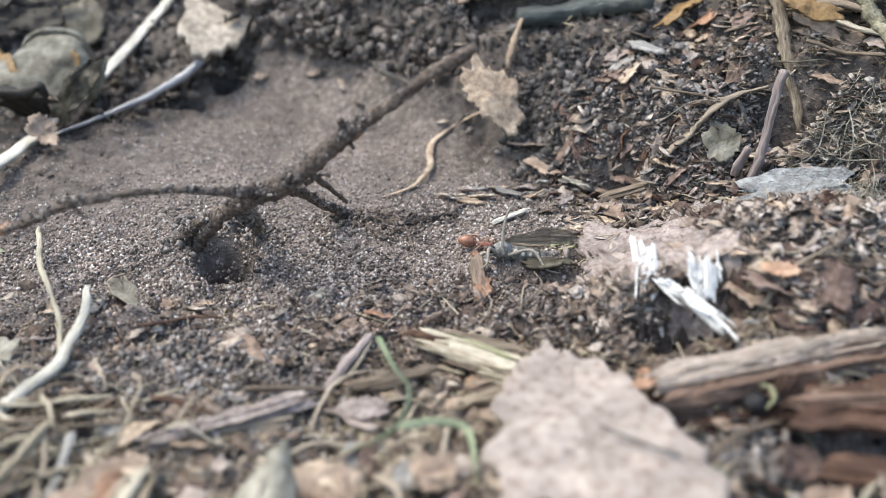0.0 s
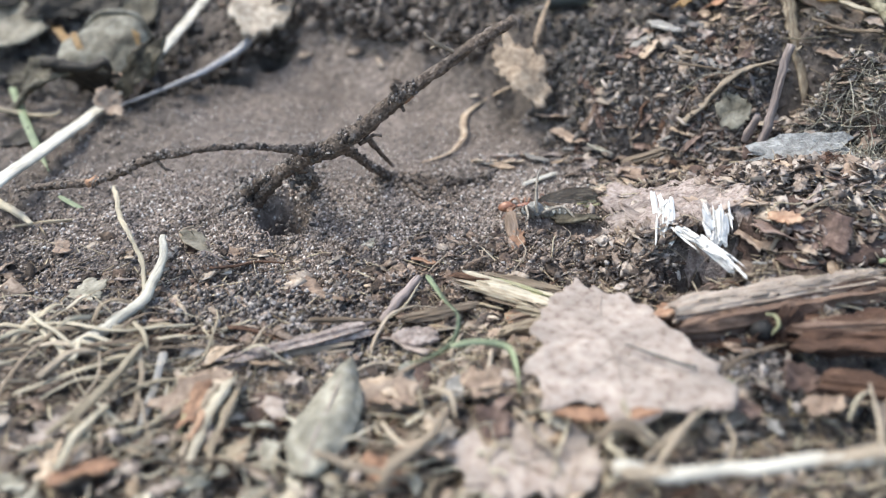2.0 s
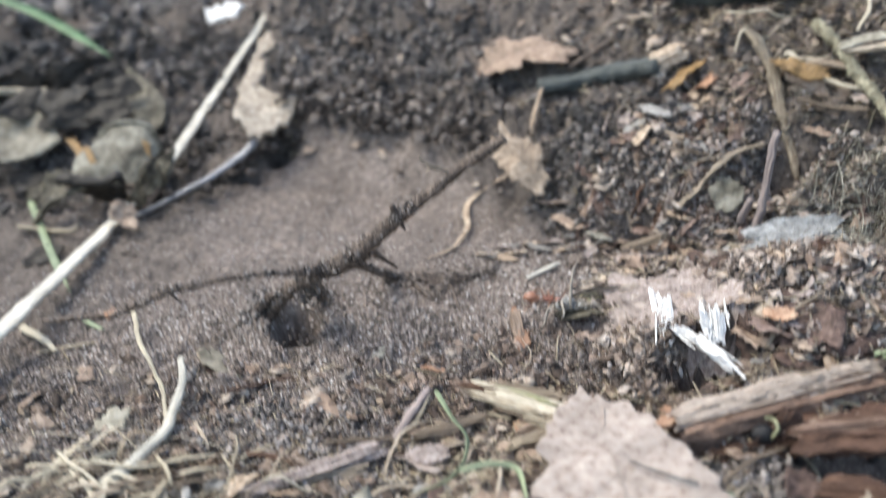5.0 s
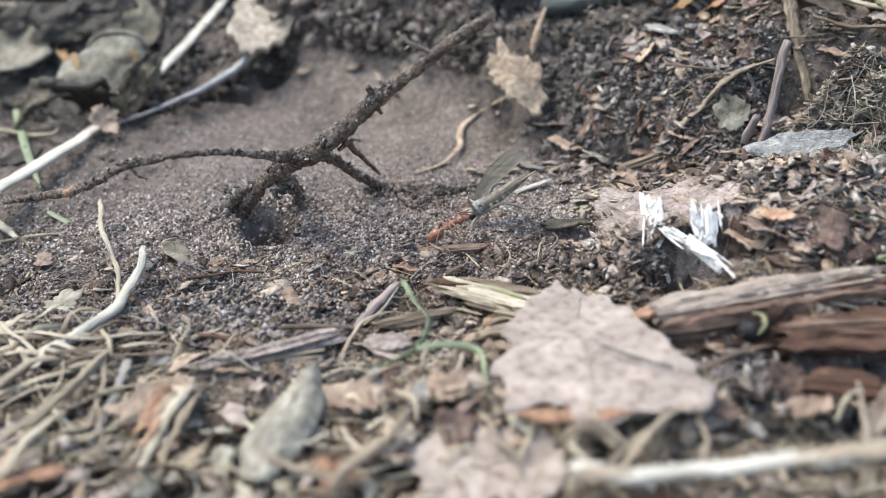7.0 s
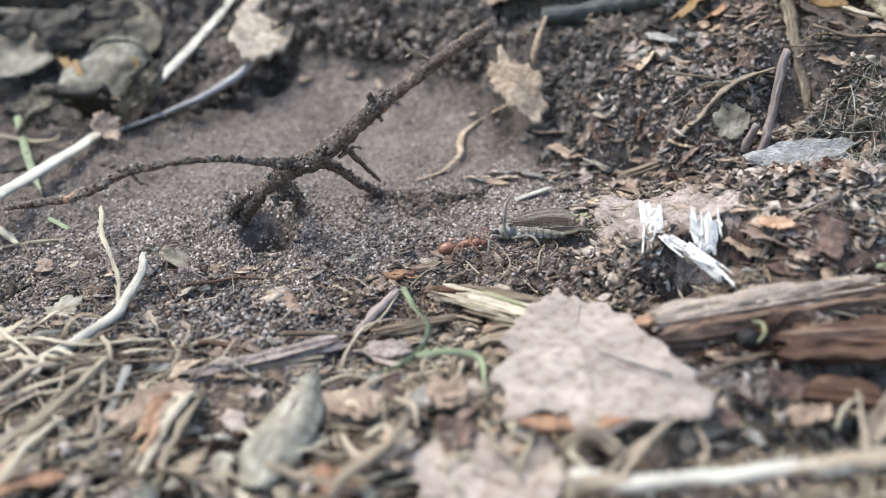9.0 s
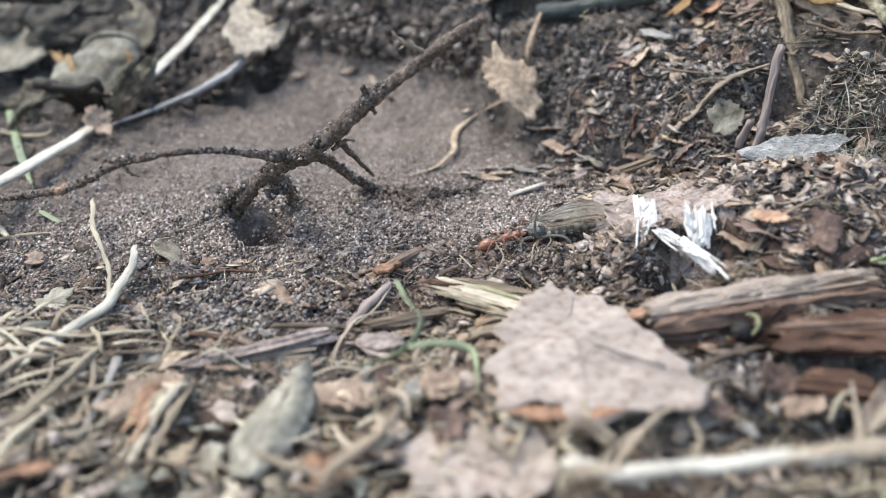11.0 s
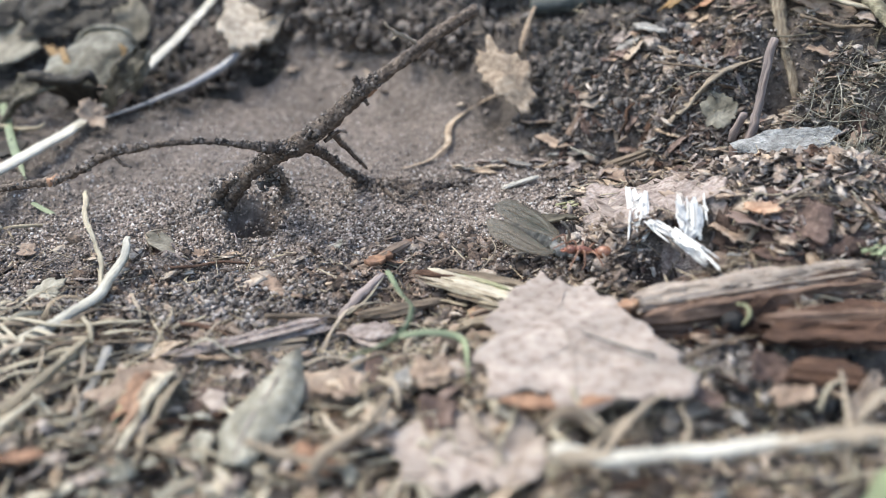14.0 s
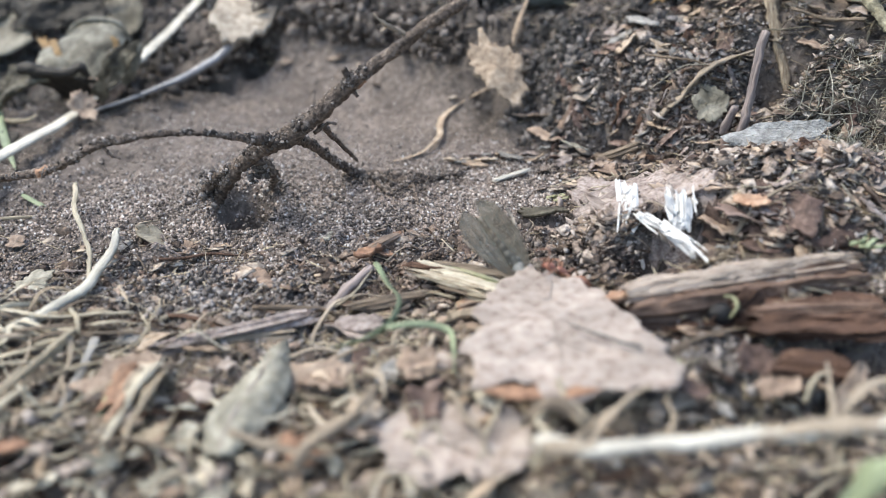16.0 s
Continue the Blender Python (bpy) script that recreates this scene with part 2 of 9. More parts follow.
M_ROT = shade("rotten_wood", [(0.25, (0.0161, 0.007238, 0.003368)), (0.48, (0.05809, 0.0248, 0.01218)), (0.65, (0.1094, 0.0507, 0.02522)), (0.82, (0.1937, 0.1006, 0.05446))], 1, 0.8, 1.0, 6, 0.35, "object", uv=(0.3, 4), fine=0.4)
M_LOGSIDE = shade("rotten_stick_side", [(0.26, (0.05093, 0.02522, 0.01478)), (0.44, (0.1375, 0.07566, 0.04619)), (0.6, (0.2292, 0.1377, 0.09053)), (0.8, (0.3361, 0.2182, 0.1524))], 1.1, 0.85, 1.0, 5, uv=(0.4, 4), fine=0.4)
M_MOSSTWIG = shade("mossy_bark", [(0.27, (0.07, 0.06, 0.034)), (0.48, (0.2, 0.178, 0.108)), (0.75, (0.42, 0.39, 0.26))], 1.6, 0.85, 0.9, 5, fine=0.5)
M_WHITEWOOD = shade("white_splinter", [(0.25, (0.5, 0.48, 0.45)), (0.42, (0.74, 0.725, 0.7)), (0.8, (0.86, 0.855, 0.845))], 1, 0.85, 0.9, 5, uv=(0.2, 2.5))
M_PALELEAF = shade("pale_dead_leaf", [(0.28, (0.102, 0.06336, 0.04421)), (0.37, (0.2243, 0.1633, 0.1307)), (0.46, (0.3161, 0.2495, 0.2086)), (0.6, (0.3722, 0.3069, 0.2595)), (0.8, (0.4589, 0.396, 0.3316))], 1.6, 0.8, 0.45, 7, fine=0.3)
M_VEINRIB = shade("leaf_rib", [(0.3, (0.22, 0.17, 0.14)), (0.7, (0.38, 0.315, 0.27))], 0.6, 0.7, 0.4, 6)
M_SLAB = shade("decayed_wood", [(0.25, (0.1, 0.068, 0.056)), (0.42, (0.25, 0.19, 0.165)), (0.58, (0.37, 0.302, 0.27)), (0.78, (0.5, 0.435, 0.395))], 0.9, 0.85, 1.0, 6, fine=0.3)
M_BROWNLEAF = shade("brown_dead_leaf", [(0.25, (0.10, 0.06, 0.038)), (0.5, (0.25, 0.165, 0.11)), (0.75, (0.42, 0.31, 0.22))], 1.3, 0.7, 0.6, 7, 0.35, "object", fine=0.4)
M_DARKLEAF = shade("dark_leaf_flake", [(0.25, (0.03, 0.016, 0.011)), (0.5, (0.11, 0.062, 0.045)), (0.75, (0.24, 0.16, 0.125))], 1.1, 0.65, 0.6, 7, 0.4, "object", fine=0.4)
M_ORANGE = shade("orange_leaf_bit", [(0.25, (0.16, 0.07, 0.03)), (0.5, (0.34, 0.165, 0.075)), (0.75, (0.5, 0.31, 0.18))], 1.1, 0.6, 0.4, 6, 0.3, "object")
M_OLIVELEAF = shade("olive_dry_leaf", [(0.28, (0.025, 0.019, 0.01)), (0.48, (0.085, 0.072, 0.045)), (0.72, (0.23, 0.205, 0.15))], 2.6, 0.6, 0.6, 6, 0.3, "object", fine=0.5)
M_GREYLEAF = shade("grey_green_leaf", [(0.25, (0.12, 0.105, 0.07)), (0.48, (0.27, 0.25, 0.19)), (0.75, (0.45, 0.425, 0.35))], 1.6, 0.8, 0.8, 5, fine=0.35)
M_DRYLEAF = shade("dry_leaf", [(0.28, (0.035, 0.027, 0.014)), (0.46, (0.105, 0.09, 0.058)), (0.7, (0.23, 0.21, 0.16))], 2.6, 0.55, 0.6, 6, 0.3, "object", fine=0.5)
M_DULLSTRAW = shade("weathered_straw", [(0.28, (0.16, 0.11, 0.062)), (0.44, (0.33, 0.262, 0.17)), (0.58, (0.47, 0.41, 0.295)), (0.8, (0.6, 0.55, 0.43))], 1, 0.6, 0.7, 4, 0.3, "object", uv=(0.22, 3))
M_CHAR = shade("charred_wood", [(0.3, (0.008, 0.008, 0.009)), (0.6, (0.022, 0.021, 0.022)), (0.85, (0.06, 0.058, 0.058))], 0.8, 0.5, 0.6, 5, fine=0.3)
M_HUMUSBIT = shade("humus_bits", [(0.15, (0.028, 0.019, 0.014)), (0.42, (0.11, 0.07, 0.049)), (0.62, (0.21, 0.142, 0.102)), (0.82, (0.38, 0.285, 0.22))], 0.7, 0.7, 0.7, 8, 0.6, "island", fine=0.25)
M_TANLEAF = shade("tan_leaf", [(0.25, (0.19, 0.12, 0.068)), (0.5, (0.39, 0.28, 0.18)), (0.75, (0.55, 0.44, 0.32))], 1.3, 0.7, 0.6, 5, 0.3, "object", fine=0.4)
M_FUZZ = shade("fuzzy_bark", [(0.25, (0.16, 0.12, 0.08)), (0.45, (0.36, 0.29, 0.215)), (0.75, (0.58, 0.505, 0.405))], 1.3, 0.9, 1.0, 5, fine=0.5)
M_GREEN = shade("green_grass", [(0.25, (0.12, 0.145, 0.07)), (0.5, (0.22, 0.275, 0.145)), (0.8, (0.36, 0.41, 0.25))], 1, 0.5, 0.2, 6, 0.2, "object", uv=(0.25, 5))
M_FRESHGREEN = shade("fresh_grass", [(0.25, (0.036, 0.0864, 0.0288)), (0.5, (0.072, 0.1728, 0.0576)), (0.8, (0.1296, 0.2448, 0.0936))], 1, 0.45, 0.2, 6, uv=(0.25, 5))
M_YELLOWGREEN = shade("yellow_green_straw", [(0.25, (0.16, 0.14, 0.07)), (0.5, (0.29, 0.29, 0.14)), (0.8, (0.46, 0.44, 0.27))], 1, 0.55, 0.4, 5, uv=(0.2, 6))
M_YELLOWSPOT = shade("yellow_spot", [(0.3, (0.1215, 0.0648, 0.0135)), (0.6, (0.2835, 0.1539, 0.03037))], 0.8, 0.6, 0.3, 4)
# dark leaf edges; taken down to near-black so leaves also stand for deep shade
M_EDGESHADE = shade("dark_leaf_edge_and_shade", [(0.3, (0.01, 0.008, 0.006)), (0.7, (0.04, 0.0325, 0.025))], 0.8, 0.6, 0.4, 4)
M_GREYCHIP = shade("blue_grey_wood", [(0.27, (0.1032, 0.1015, 0.09632)), (0.45, (0.2494, 0.2511, 0.2451)), (0.62, (0.344, 0.3483, 0.344)), (0.8, (0.43, 0.4343, 0.43))], 1.2, 0.85, 0.9, 4, fine=0.4)
M_SLIVER = shade("torn_bark", [(0.28, (0.07, 0.045, 0.03)), (0.48, (0.2, 0.135, 0.09)), (0.75, (0.34, 0.25, 0.185))], 1, 0.75, 0.8, 3, uv=(0.4, 3))
M_BARKCRUMBLE = shade("bark_crumble", [(0.15, (0.057, 0.0399, 0.0304)), (0.36, (0.152, 0.109, 0.0826)), (0.52, (0.257, 0.195, 0.155)), (0.68, (0.361, 0.294, 0.247)), (0.9, (0.494, 0.427, 0.366))], 0.9, 0.8, 0.6, 9, 0.7, "island")
M_DARKCRUMB = shade("dark_soil_crumb", [(0.2, (0.01558, 0.01287, 0.01106)), (0.5, (0.07356, 0.06178, 0.05528)), (0.8, (0.2337, 0.2016, 0.1828))], 0.4, 0.5, 0.8, 6, 0.7, "island", fine=0.2, spec=0.6)
M_FLUFF = shade("root_fluff", [(0.2, (0.108, 0.0972, 0.0675)), (0.5, (0.284, 0.263, 0.196)), (0.85, (0.54, 0.52, 0.419))], 0.9, 0.75, 0.4, 8, 0.6, "island")
M_LEAFBACK = shade("olive_grey_leaf", [(0.32, (0.03, 0.025, 0.013)), (0.45, (0.105, 0.094, 0.064)), (0.58, (0.19, 0.177, 0.135)), (0.8, (0.3, 0.288, 0.235))], 4.0, 0.55, 0.5, 8, fine=0.6)
M_ANT = shade("red_ant", [(0.3, (0.13, 0.032, 0.013)), (0.55, (0.28, 0.08, 0.032)), (0.8, (0.40, 0.14, 0.06))], 0.5, 0.3, 0.1, 1.5, spec=0.5)
M_GASTER = shade("amber_gaster", [(0.3, (0.16, 0.05, 0.016)), (0.6, (0.32, 0.115, 0.04))], 0.6, 0.22, 0.05, 2, spec=0.6)
M_EYE = shade("insect_eye", [(0.3, (0.015, 0.01, 0.008)), (0.7, (0.04, 0.03, 0.025))], 0.2, 0.25, 0.1, 1, spec=0.5)
M_FLYLEG = shade("insect_leg", [(0.3, (0.19, 0.155, 0.115)), (0.7, (0.42, 0.37, 0.30))], 0.4, 0.5, 0.2, 2)
M_ANTLEG = shade("ant_leg", [(0.3, (0.16, 0.06, 0.03)), (0.7, (0.34, 0.16, 0.08))], 0.4, 0.4, 0.1, 2)
M_THORAX = shade("grey_thorax", [(0.3, (0.1, 0.096, 0.086)), (0.5, (0.27, 0.265, 0.245)), (0.7, (0.48, 0.48, 0.455))], 0.5, 0.55, 0.4, 2, fine=0.15)
M_ABDOMEN = shade("dark_abdomen", [(0.3, (0.085, 0.075, 0.055)), (0.6, (0.24, 0.215, 0.165))], 0.5, 0.5, 0.3, 2)
M_PALESPOT = shade("pale_band", [(0.3, (0.437, 0.414, 0.3335)), (0.6, (0.667, 0.644, 0.552))], 0.4, 0.6, 0.2, 2)


def wing_material():
    m = bpy.data.materials.new("smoky_wing")
    m.use_nodes = True
    nodes, links = m.node_tree.nodes, m.node_tree.links
    b = nodes["Principled BSDF"]
    tc = nodes.new("ShaderNodeTexCoord")
    n = nodes.new("ShaderNodeTexNoise")
    n.inputs["Scale"].default_value, n.inputs["Detail"].default_value = 900, 4
    links.new(tc.outputs["Object"], n.inputs["Vector"])
    cr = nodes.new("ShaderNodeValToRGB")
    cr.color_ramp.elements[0].color, cr.color_ramp.elements[1].color = (0.155, 0.127, 0.094, 1), (0.33, 0.278, 0.215, 1)
    links.new(n.outputs["Fac"], cr.inputs["Fac"])
    links.new(cr.outputs["Color"], b.inputs["Base Color"])
    b.inputs["Roughness"].default_value = 0.26
    b.inputs["Specular IOR Level"].default_value = 0.45
    b.inputs["Alpha"].default_value = 0.55
    b.inputs["Thin Film Thickness"].default_value = 360
    b.inputs["Thin Film IOR"].default_value = 1.4
    return m


M_WING = wing_material()
M_VEIN = shade("wing_vein", [(0.3, (0.08, 0.062, 0.042)), (0.7, (0.15, 0.118, 0.082))], 0.4, 0.5, 0.1, 2)
# ---- builders; all lengths in millimetres ----
def mesh_of(name, verts, faces, mat, uvs=None, smooth=True):
    me = bpy.data.meshes.new(name)
    me.from_pydata([tuple(v) for v in (np.asarray(verts, float) * MM)], [], [tuple(int(i) for i in f) for f in faces])
    if uvs is not None:
        layer = me.uv_layers.new(name="UVMap")
        idx = np.empty(len(me.loops), dtype=np.int32)
        me.loops.foreach_get("vertex_index", idx)
        layer.data.foreach_set("uv", np.asarray(uvs, dtype=np.float32)[idx].ravel())
    if smooth:
        me.polygons.foreach_set("use_smooth", np.ones(len(me.polygons), dtype=bool))
    me.materials.append(mat)
    me.update()
    return me


def part(name, data, parent=None, label=""):
    ob = new(name, data)
    if parent is not None:
        ob.parent = parent
    return tagged(ob, label)


def thing(name, label, category, at=(0, 0, 0), group=""):
    ob = new(name)
    ob.empty_display_size = 0.005
    ob.location = Vector(at) * MM
    return tagged(ob, label, category, group)


def spline(pts, step):
    """Points along a smooth curve through pts, about step apart."""
    p = np.asarray(pts, float)
    if len(p) == 2:
        n = max(2, int(np.linalg.norm(p[1] - p[0]) / step))
        return p[0] + (p[1] - p[0]) * np.linspace(0, 1, n + 1)[:, None]
    q = np.vstack([2 * p[0] - p[1], p, 2 * p[-1] - p[-2]])
    out = []
    for i in range(1, len(q) - 2):
        n = max(2, int(np.linalg.norm(q[i + 1][:3] - q[i][:3]) / step))
        t = (np.arange(n) / n)[:, None]
        a, b, c, d = q[i - 1], q[i], q[i + 1], q[i + 2]
        out.append(0.5 * (2 * b + (c - a) * t + (2 * a - 5 * b + 4 * c - d) * t**2 + (3 * b - a - 3 * c + d) * t**3))
    return np.vstack(out + [p[-1:]])


def tube_data(pts, radii, segs=8, rough=0.12, step=0.8, flat=1.0, seed=0, size=1.2, wobble=0.0, groove=0.0):
    """A sweep along a curve with an uneven skin: verts, faces, uvs (mm round, mm along)."""
    r = np.asarray(radii, float)
    if r.ndim == 0:
        r = np.full(len(pts), float(r))
    if len(r) != len(pts):
        r = np.interp(np.linspace(0, 1, len(pts)), np.linspace(0, 1, len(r)), r)
    c = spline(np.column_stack([np.asarray(pts, float), r]), step)
    c, r = c[:, :3].copy(), np.maximum(c[:, 3], 0.03)
    if wobble:
        run = np.r_[0, np.cumsum(np.linalg.norm(np.diff(c, axis=0), axis=1))]
        for ax in range(3):
            c[:, ax] += wobble * (fractal(run, np.full(len(run), 3.7 * ax + seed), 5.0, 3, seed + ax)) * (0.5 if ax == 2 else 1)
    tan = np.gradient(c, axis=0)
    tan /= np.linalg.norm(tan, axis=1)[:, None] + 1e-9
    side = np.cross(tan, (0.02, 0.01, 1.0))
    side /= np.linalg.norm(side, axis=1)[:, None] + 1e-9
    up = np.cross(side, tan)
    along = np.r_[0, np.cumsum(np.linalg.norm(np.diff(c, axis=0), axis=1))]
    a = np.arange(segs) * 2 * math.pi / segs
    n = len(c)
    aa, ll = np.meshgrid(a, along)
    k = 1 + rough * (2 * vnoise(ll / size + 3 * np.cos(aa) + seed * 7.7, 3 * np.sin(aa) + ll / size * 0.3, seed) - 1) * 1.6
    k = k + rough * 0.7 * (2 * vnoise(ll / (0.35 * size) + 5 * np.cos(aa), 5 * np.sin(aa) + seed, seed + 3) - 1)
    k = k * (1 - groove * np.exp(-((aa - math.pi / 2) / 0.5) ** 2) - 0.6 * groove * np.exp(-((aa - 4.2) / 0.4) ** 2))
    rr = r[:, None] * k
    v = c[:, None, :] + (np.cos(aa) * rr)[..., None] * side[:, None, :] + (np.sin(aa) * rr * flat)[..., None] * up[:, None, :]
    v = v.reshape(-1, 3)
    uv = np.column_stack([(aa * r[:, None]).ravel(), ll.ravel()])
    f = []
    for i in range(n - 1):
        for j in range(segs):
            j2 = (j + 1) % segs
            f.append((i * segs + j, i * segs + j2, (i + 1) * segs + j2, (i + 1) * segs + j))
    v = np.vstack([v, c[0] - tan[0] * r[0] * 0.3, c[-1] + tan[-1] * r[-1] * 0.3])
    uv = np.vstack([uv, [0, 0], [0, along[-1]]])
    for j in range(segs):
        j2 = (j + 1) % segs
        f.append((n * segs, j2, j))
        f.append((n * segs + 1, (n - 1) * segs + j, (n - 1) * segs + j2))
    return v, f, uv


def tube(name, pts, radii, mat, **kw):
    v, f, uv = tube_data(pts, radii, **kw)
    return mesh_of(name, v, f, mat, uv)


def stick(name, label, category, mat, pts, radii, group="", **kw):
    """A straw, stalk, root or stick as one thing."""
    kw = {"wobble": 0.45, "groove": 0.3, "segs": 9, **kw}
    base = np.asarray(pts[0], float)
    ob = new(name, tube(name, np.asarray(pts, float) - base, radii, mat, **kw))
    ob.location = Vector(base) * MM
    return tagged(ob, label, category, group)


def flake_data(length, width, thick=0.25, jag=0.25, curl=0.15, seed=1, rings=9, spokes=44, pointed=0.0, cup=0.0, flare=0.0, tooth=0.4, square=0.0, crumple=0.12):
    """A torn thin piece lying along x: an uneven outline, wavy, with two faces and an edge."""
    rng = np.random.RandomState(seed)
    a = np.arange(spokes) * 2 * math.pi / spokes
    ph = rng.rand(6) * 10
    out = 1 + jag * (0.7 * np.sin(2 * a + ph[0]) * 0.4 + (vnoise(3 * np.cos(a) + ph[1], 3 * np.sin(a), seed) - 0.5) * 1.1 + (vnoise(9 * np.cos(a) + ph[2], 9 * np.sin(a), seed + 1) - 0.5) * 0.8 + (rng.rand(spokes) - 0.5) * tooth)
    out = out * (1 - pointed * np.abs(np.sin(a)) ** 0.5 * np.abs(np.cos(a)) ** 0.5 * 0.9)
    if square:
        out = out / (np.abs(np.cos(a)) ** square + np.abs(np.sin(a)) ** square) ** (1 / square)
    rr = np.linspace(0, 1, rings + 1)[1:]
    x = np.r_[0, (rr[:, None] * out * np.cos(a)).ravel()] * length / 2
    y = np.r_[0, (rr[:, None] * out * np.sin(a)).ravel()] * width / 2
    y = y * (1 + flare * 2 * x / length)
    s = max(length, width)
    z = curl * s * (fractal(x / s + ph[3], y / s + ph[4], 0.55, 3, seed) * 0.45 + 0.5 * ((x / s) ** 2 * math.cos(ph[5]) + (y / s) ** 2 * math.sin(ph[5])))
    z = z + cup * (y * y) / max(width, 0.1) + crumple * fractal(x, y, 2.2, 3, seed + 5)
    n = len(x)
    top = np.column_stack([x, y, z + thick / 2])
    low = np.column_stack([x, y, z - thick / 2])
    f = []

    def faces(o, flip):
        for j in range(spokes):
            j2 = (j + 1) % spokes
            t = (o, o + 1 + j, o + 1 + j2)
            f.append(t[::-1] if flip else t)
            for i in range(rings - 1):
                q = (o + 1 + i * spokes + j, o + 1 + (i + 1) * spokes + j, o + 1 + (i + 1) * spokes + j2, o + 1 + i * spokes + j2)
                f.append(q[::-1] if flip else q)

    faces(0, False)
    faces(n, True)
    e = 1 + (rings - 1) * spokes
    for j in range(spokes):
        j2 = (j + 1) % spokes
        f.append((e + j, n + e + j, n + e + j2, e + j2))
    v = np.vstack([top, low])
    return v, f, v[:, [1, 0]]


def frame_of(a, b, roll=0.0, lean=(0, 0, 1)):
    """A turn whose x runs from a to b and whose z looks up, rolled about x by degrees."""
    x = (Vector(b) - Vector(a)).normalized()
    y = Vector(lean).cross(x).normalized()
    z = x.cross(y)
    return Matrix((x, y, z)).transposed().to_4x4() @ Matrix.Rotation(radians(roll), 4, "X")


def drape(v, m, lift, follow=1.0):
    """Lays a flat piece, turned and placed by m (millimetres), over the ground."""
    r = np.array(m.to_3x3())
    o = np.array(m.translation)
    w = v @ r.T + o
    base = calm_z(o[0], o[1])
    flat = np.column_stack([w[:, :2], (calm_z(w[:, 0], w[:, 1]) - base) * follow + base + lift + v[:, 2]])
    return (flat - o) @ r


def flake(name, label, category, mat, a, b, width, roll=0.0, group="", lean=(0, 0, 1), lift=None, follow=1.0, **kw):
    """A leaf, bark or wood flake that reaches from a to b; with a lift it lies that far over the ground and follows it."""
    length = (Vector(b) - Vector(a)).length
    v, f, uv = flake_data(length, width, **kw)
    m = Matrix.Translation((Vector(a) + Vector(b)) / 2) @ frame_of(a, b, roll, lean)
    if lift is not None:
        v = drape(v, m, lift, follow)
    ob = new(name, mesh_of(name, v, f, mat, uv, smooth=True))
    m.translation = m.translation * MM
    ob.matrix_world = m
    return tagged(ob, label, category, group)


def chunk_data(length, width, height, seed=1, split=0.35, nx=26, ny=14, rough=0.25):
    """A splintered length of wood along x: fibres, torn ends."""
    rng = np.random.RandomState(seed)
    a = np.arange(ny) * 2 * math.pi / ny
    sx = np.linspace(-0.5, 0.5, nx)
    reach = 1 + split * (rng.rand(ny) - 0.5)
    square = 1 / np.maximum(np.abs(np.cos(a)), np.abs(np.sin(a))) ** 0.6
    ridge = 1 + rough * (rng.rand(ny) - 0.5) * 1.6
    aa, xx = np.meshgrid(a, sx)
    k = (square * ridge)[None, :] * (1 + rough * fractal(xx * length / 4 + seed, aa * 3, 1.0, 3, seed))
    k = k * (1 - 0.25 * ramp(np.abs(xx), 0.38, 0.5))
    x = xx * length * np.where(np.abs(xx) > 0.3, reach[None, :], 1.0)
    v = np.column_stack([x.ravel(), (np.cos(aa) * k * width / 2).ravel(), (np.sin(aa) * k * height / 2).ravel()])
    uv = np.column_stack([(aa * (width + height) / 4).ravel(), (xx * length).ravel()])
    f = []
    for i in range(nx - 1):
        for j in range(ny):
            j2 = (j + 1) % ny
            f.append((i * ny + j, (i + 1) * ny + j, (i + 1) * ny + j2, i * ny + j2))
    v = np.vstack([v, [-length * 0.44, 0, 0], [length * 0.44, 0, 0]])
    uv = np.vstack([uv, [0, 0], [1, 0]])
    for j in range(ny):
        j2 = (j + 1) % ny
        f.append((nx * ny, j, j2))
        f.append((nx * ny + 1, (nx - 1) * ny + j2, (nx - 1) * ny + j))
    return v, f, uv


def chunk(name, label, category, mat, a, b, width, height, roll=0.0, group="", smooth=False, parent=None, **kw):
    length = (Vector(b) - Vector(a)).length
    v, f, uv = chunk_data(length, width, height, **kw)
    ob = new(name, mesh_of(name, v, f, mat, uv, smooth))
    if parent is not None:
        ob.parent = parent
    ob.matrix_basis = Matrix.Translation((Vector(a) + Vector(b)) / 2 * MM) @ frame_of(a, b, roll)
    return tagged(ob, label, category, group)


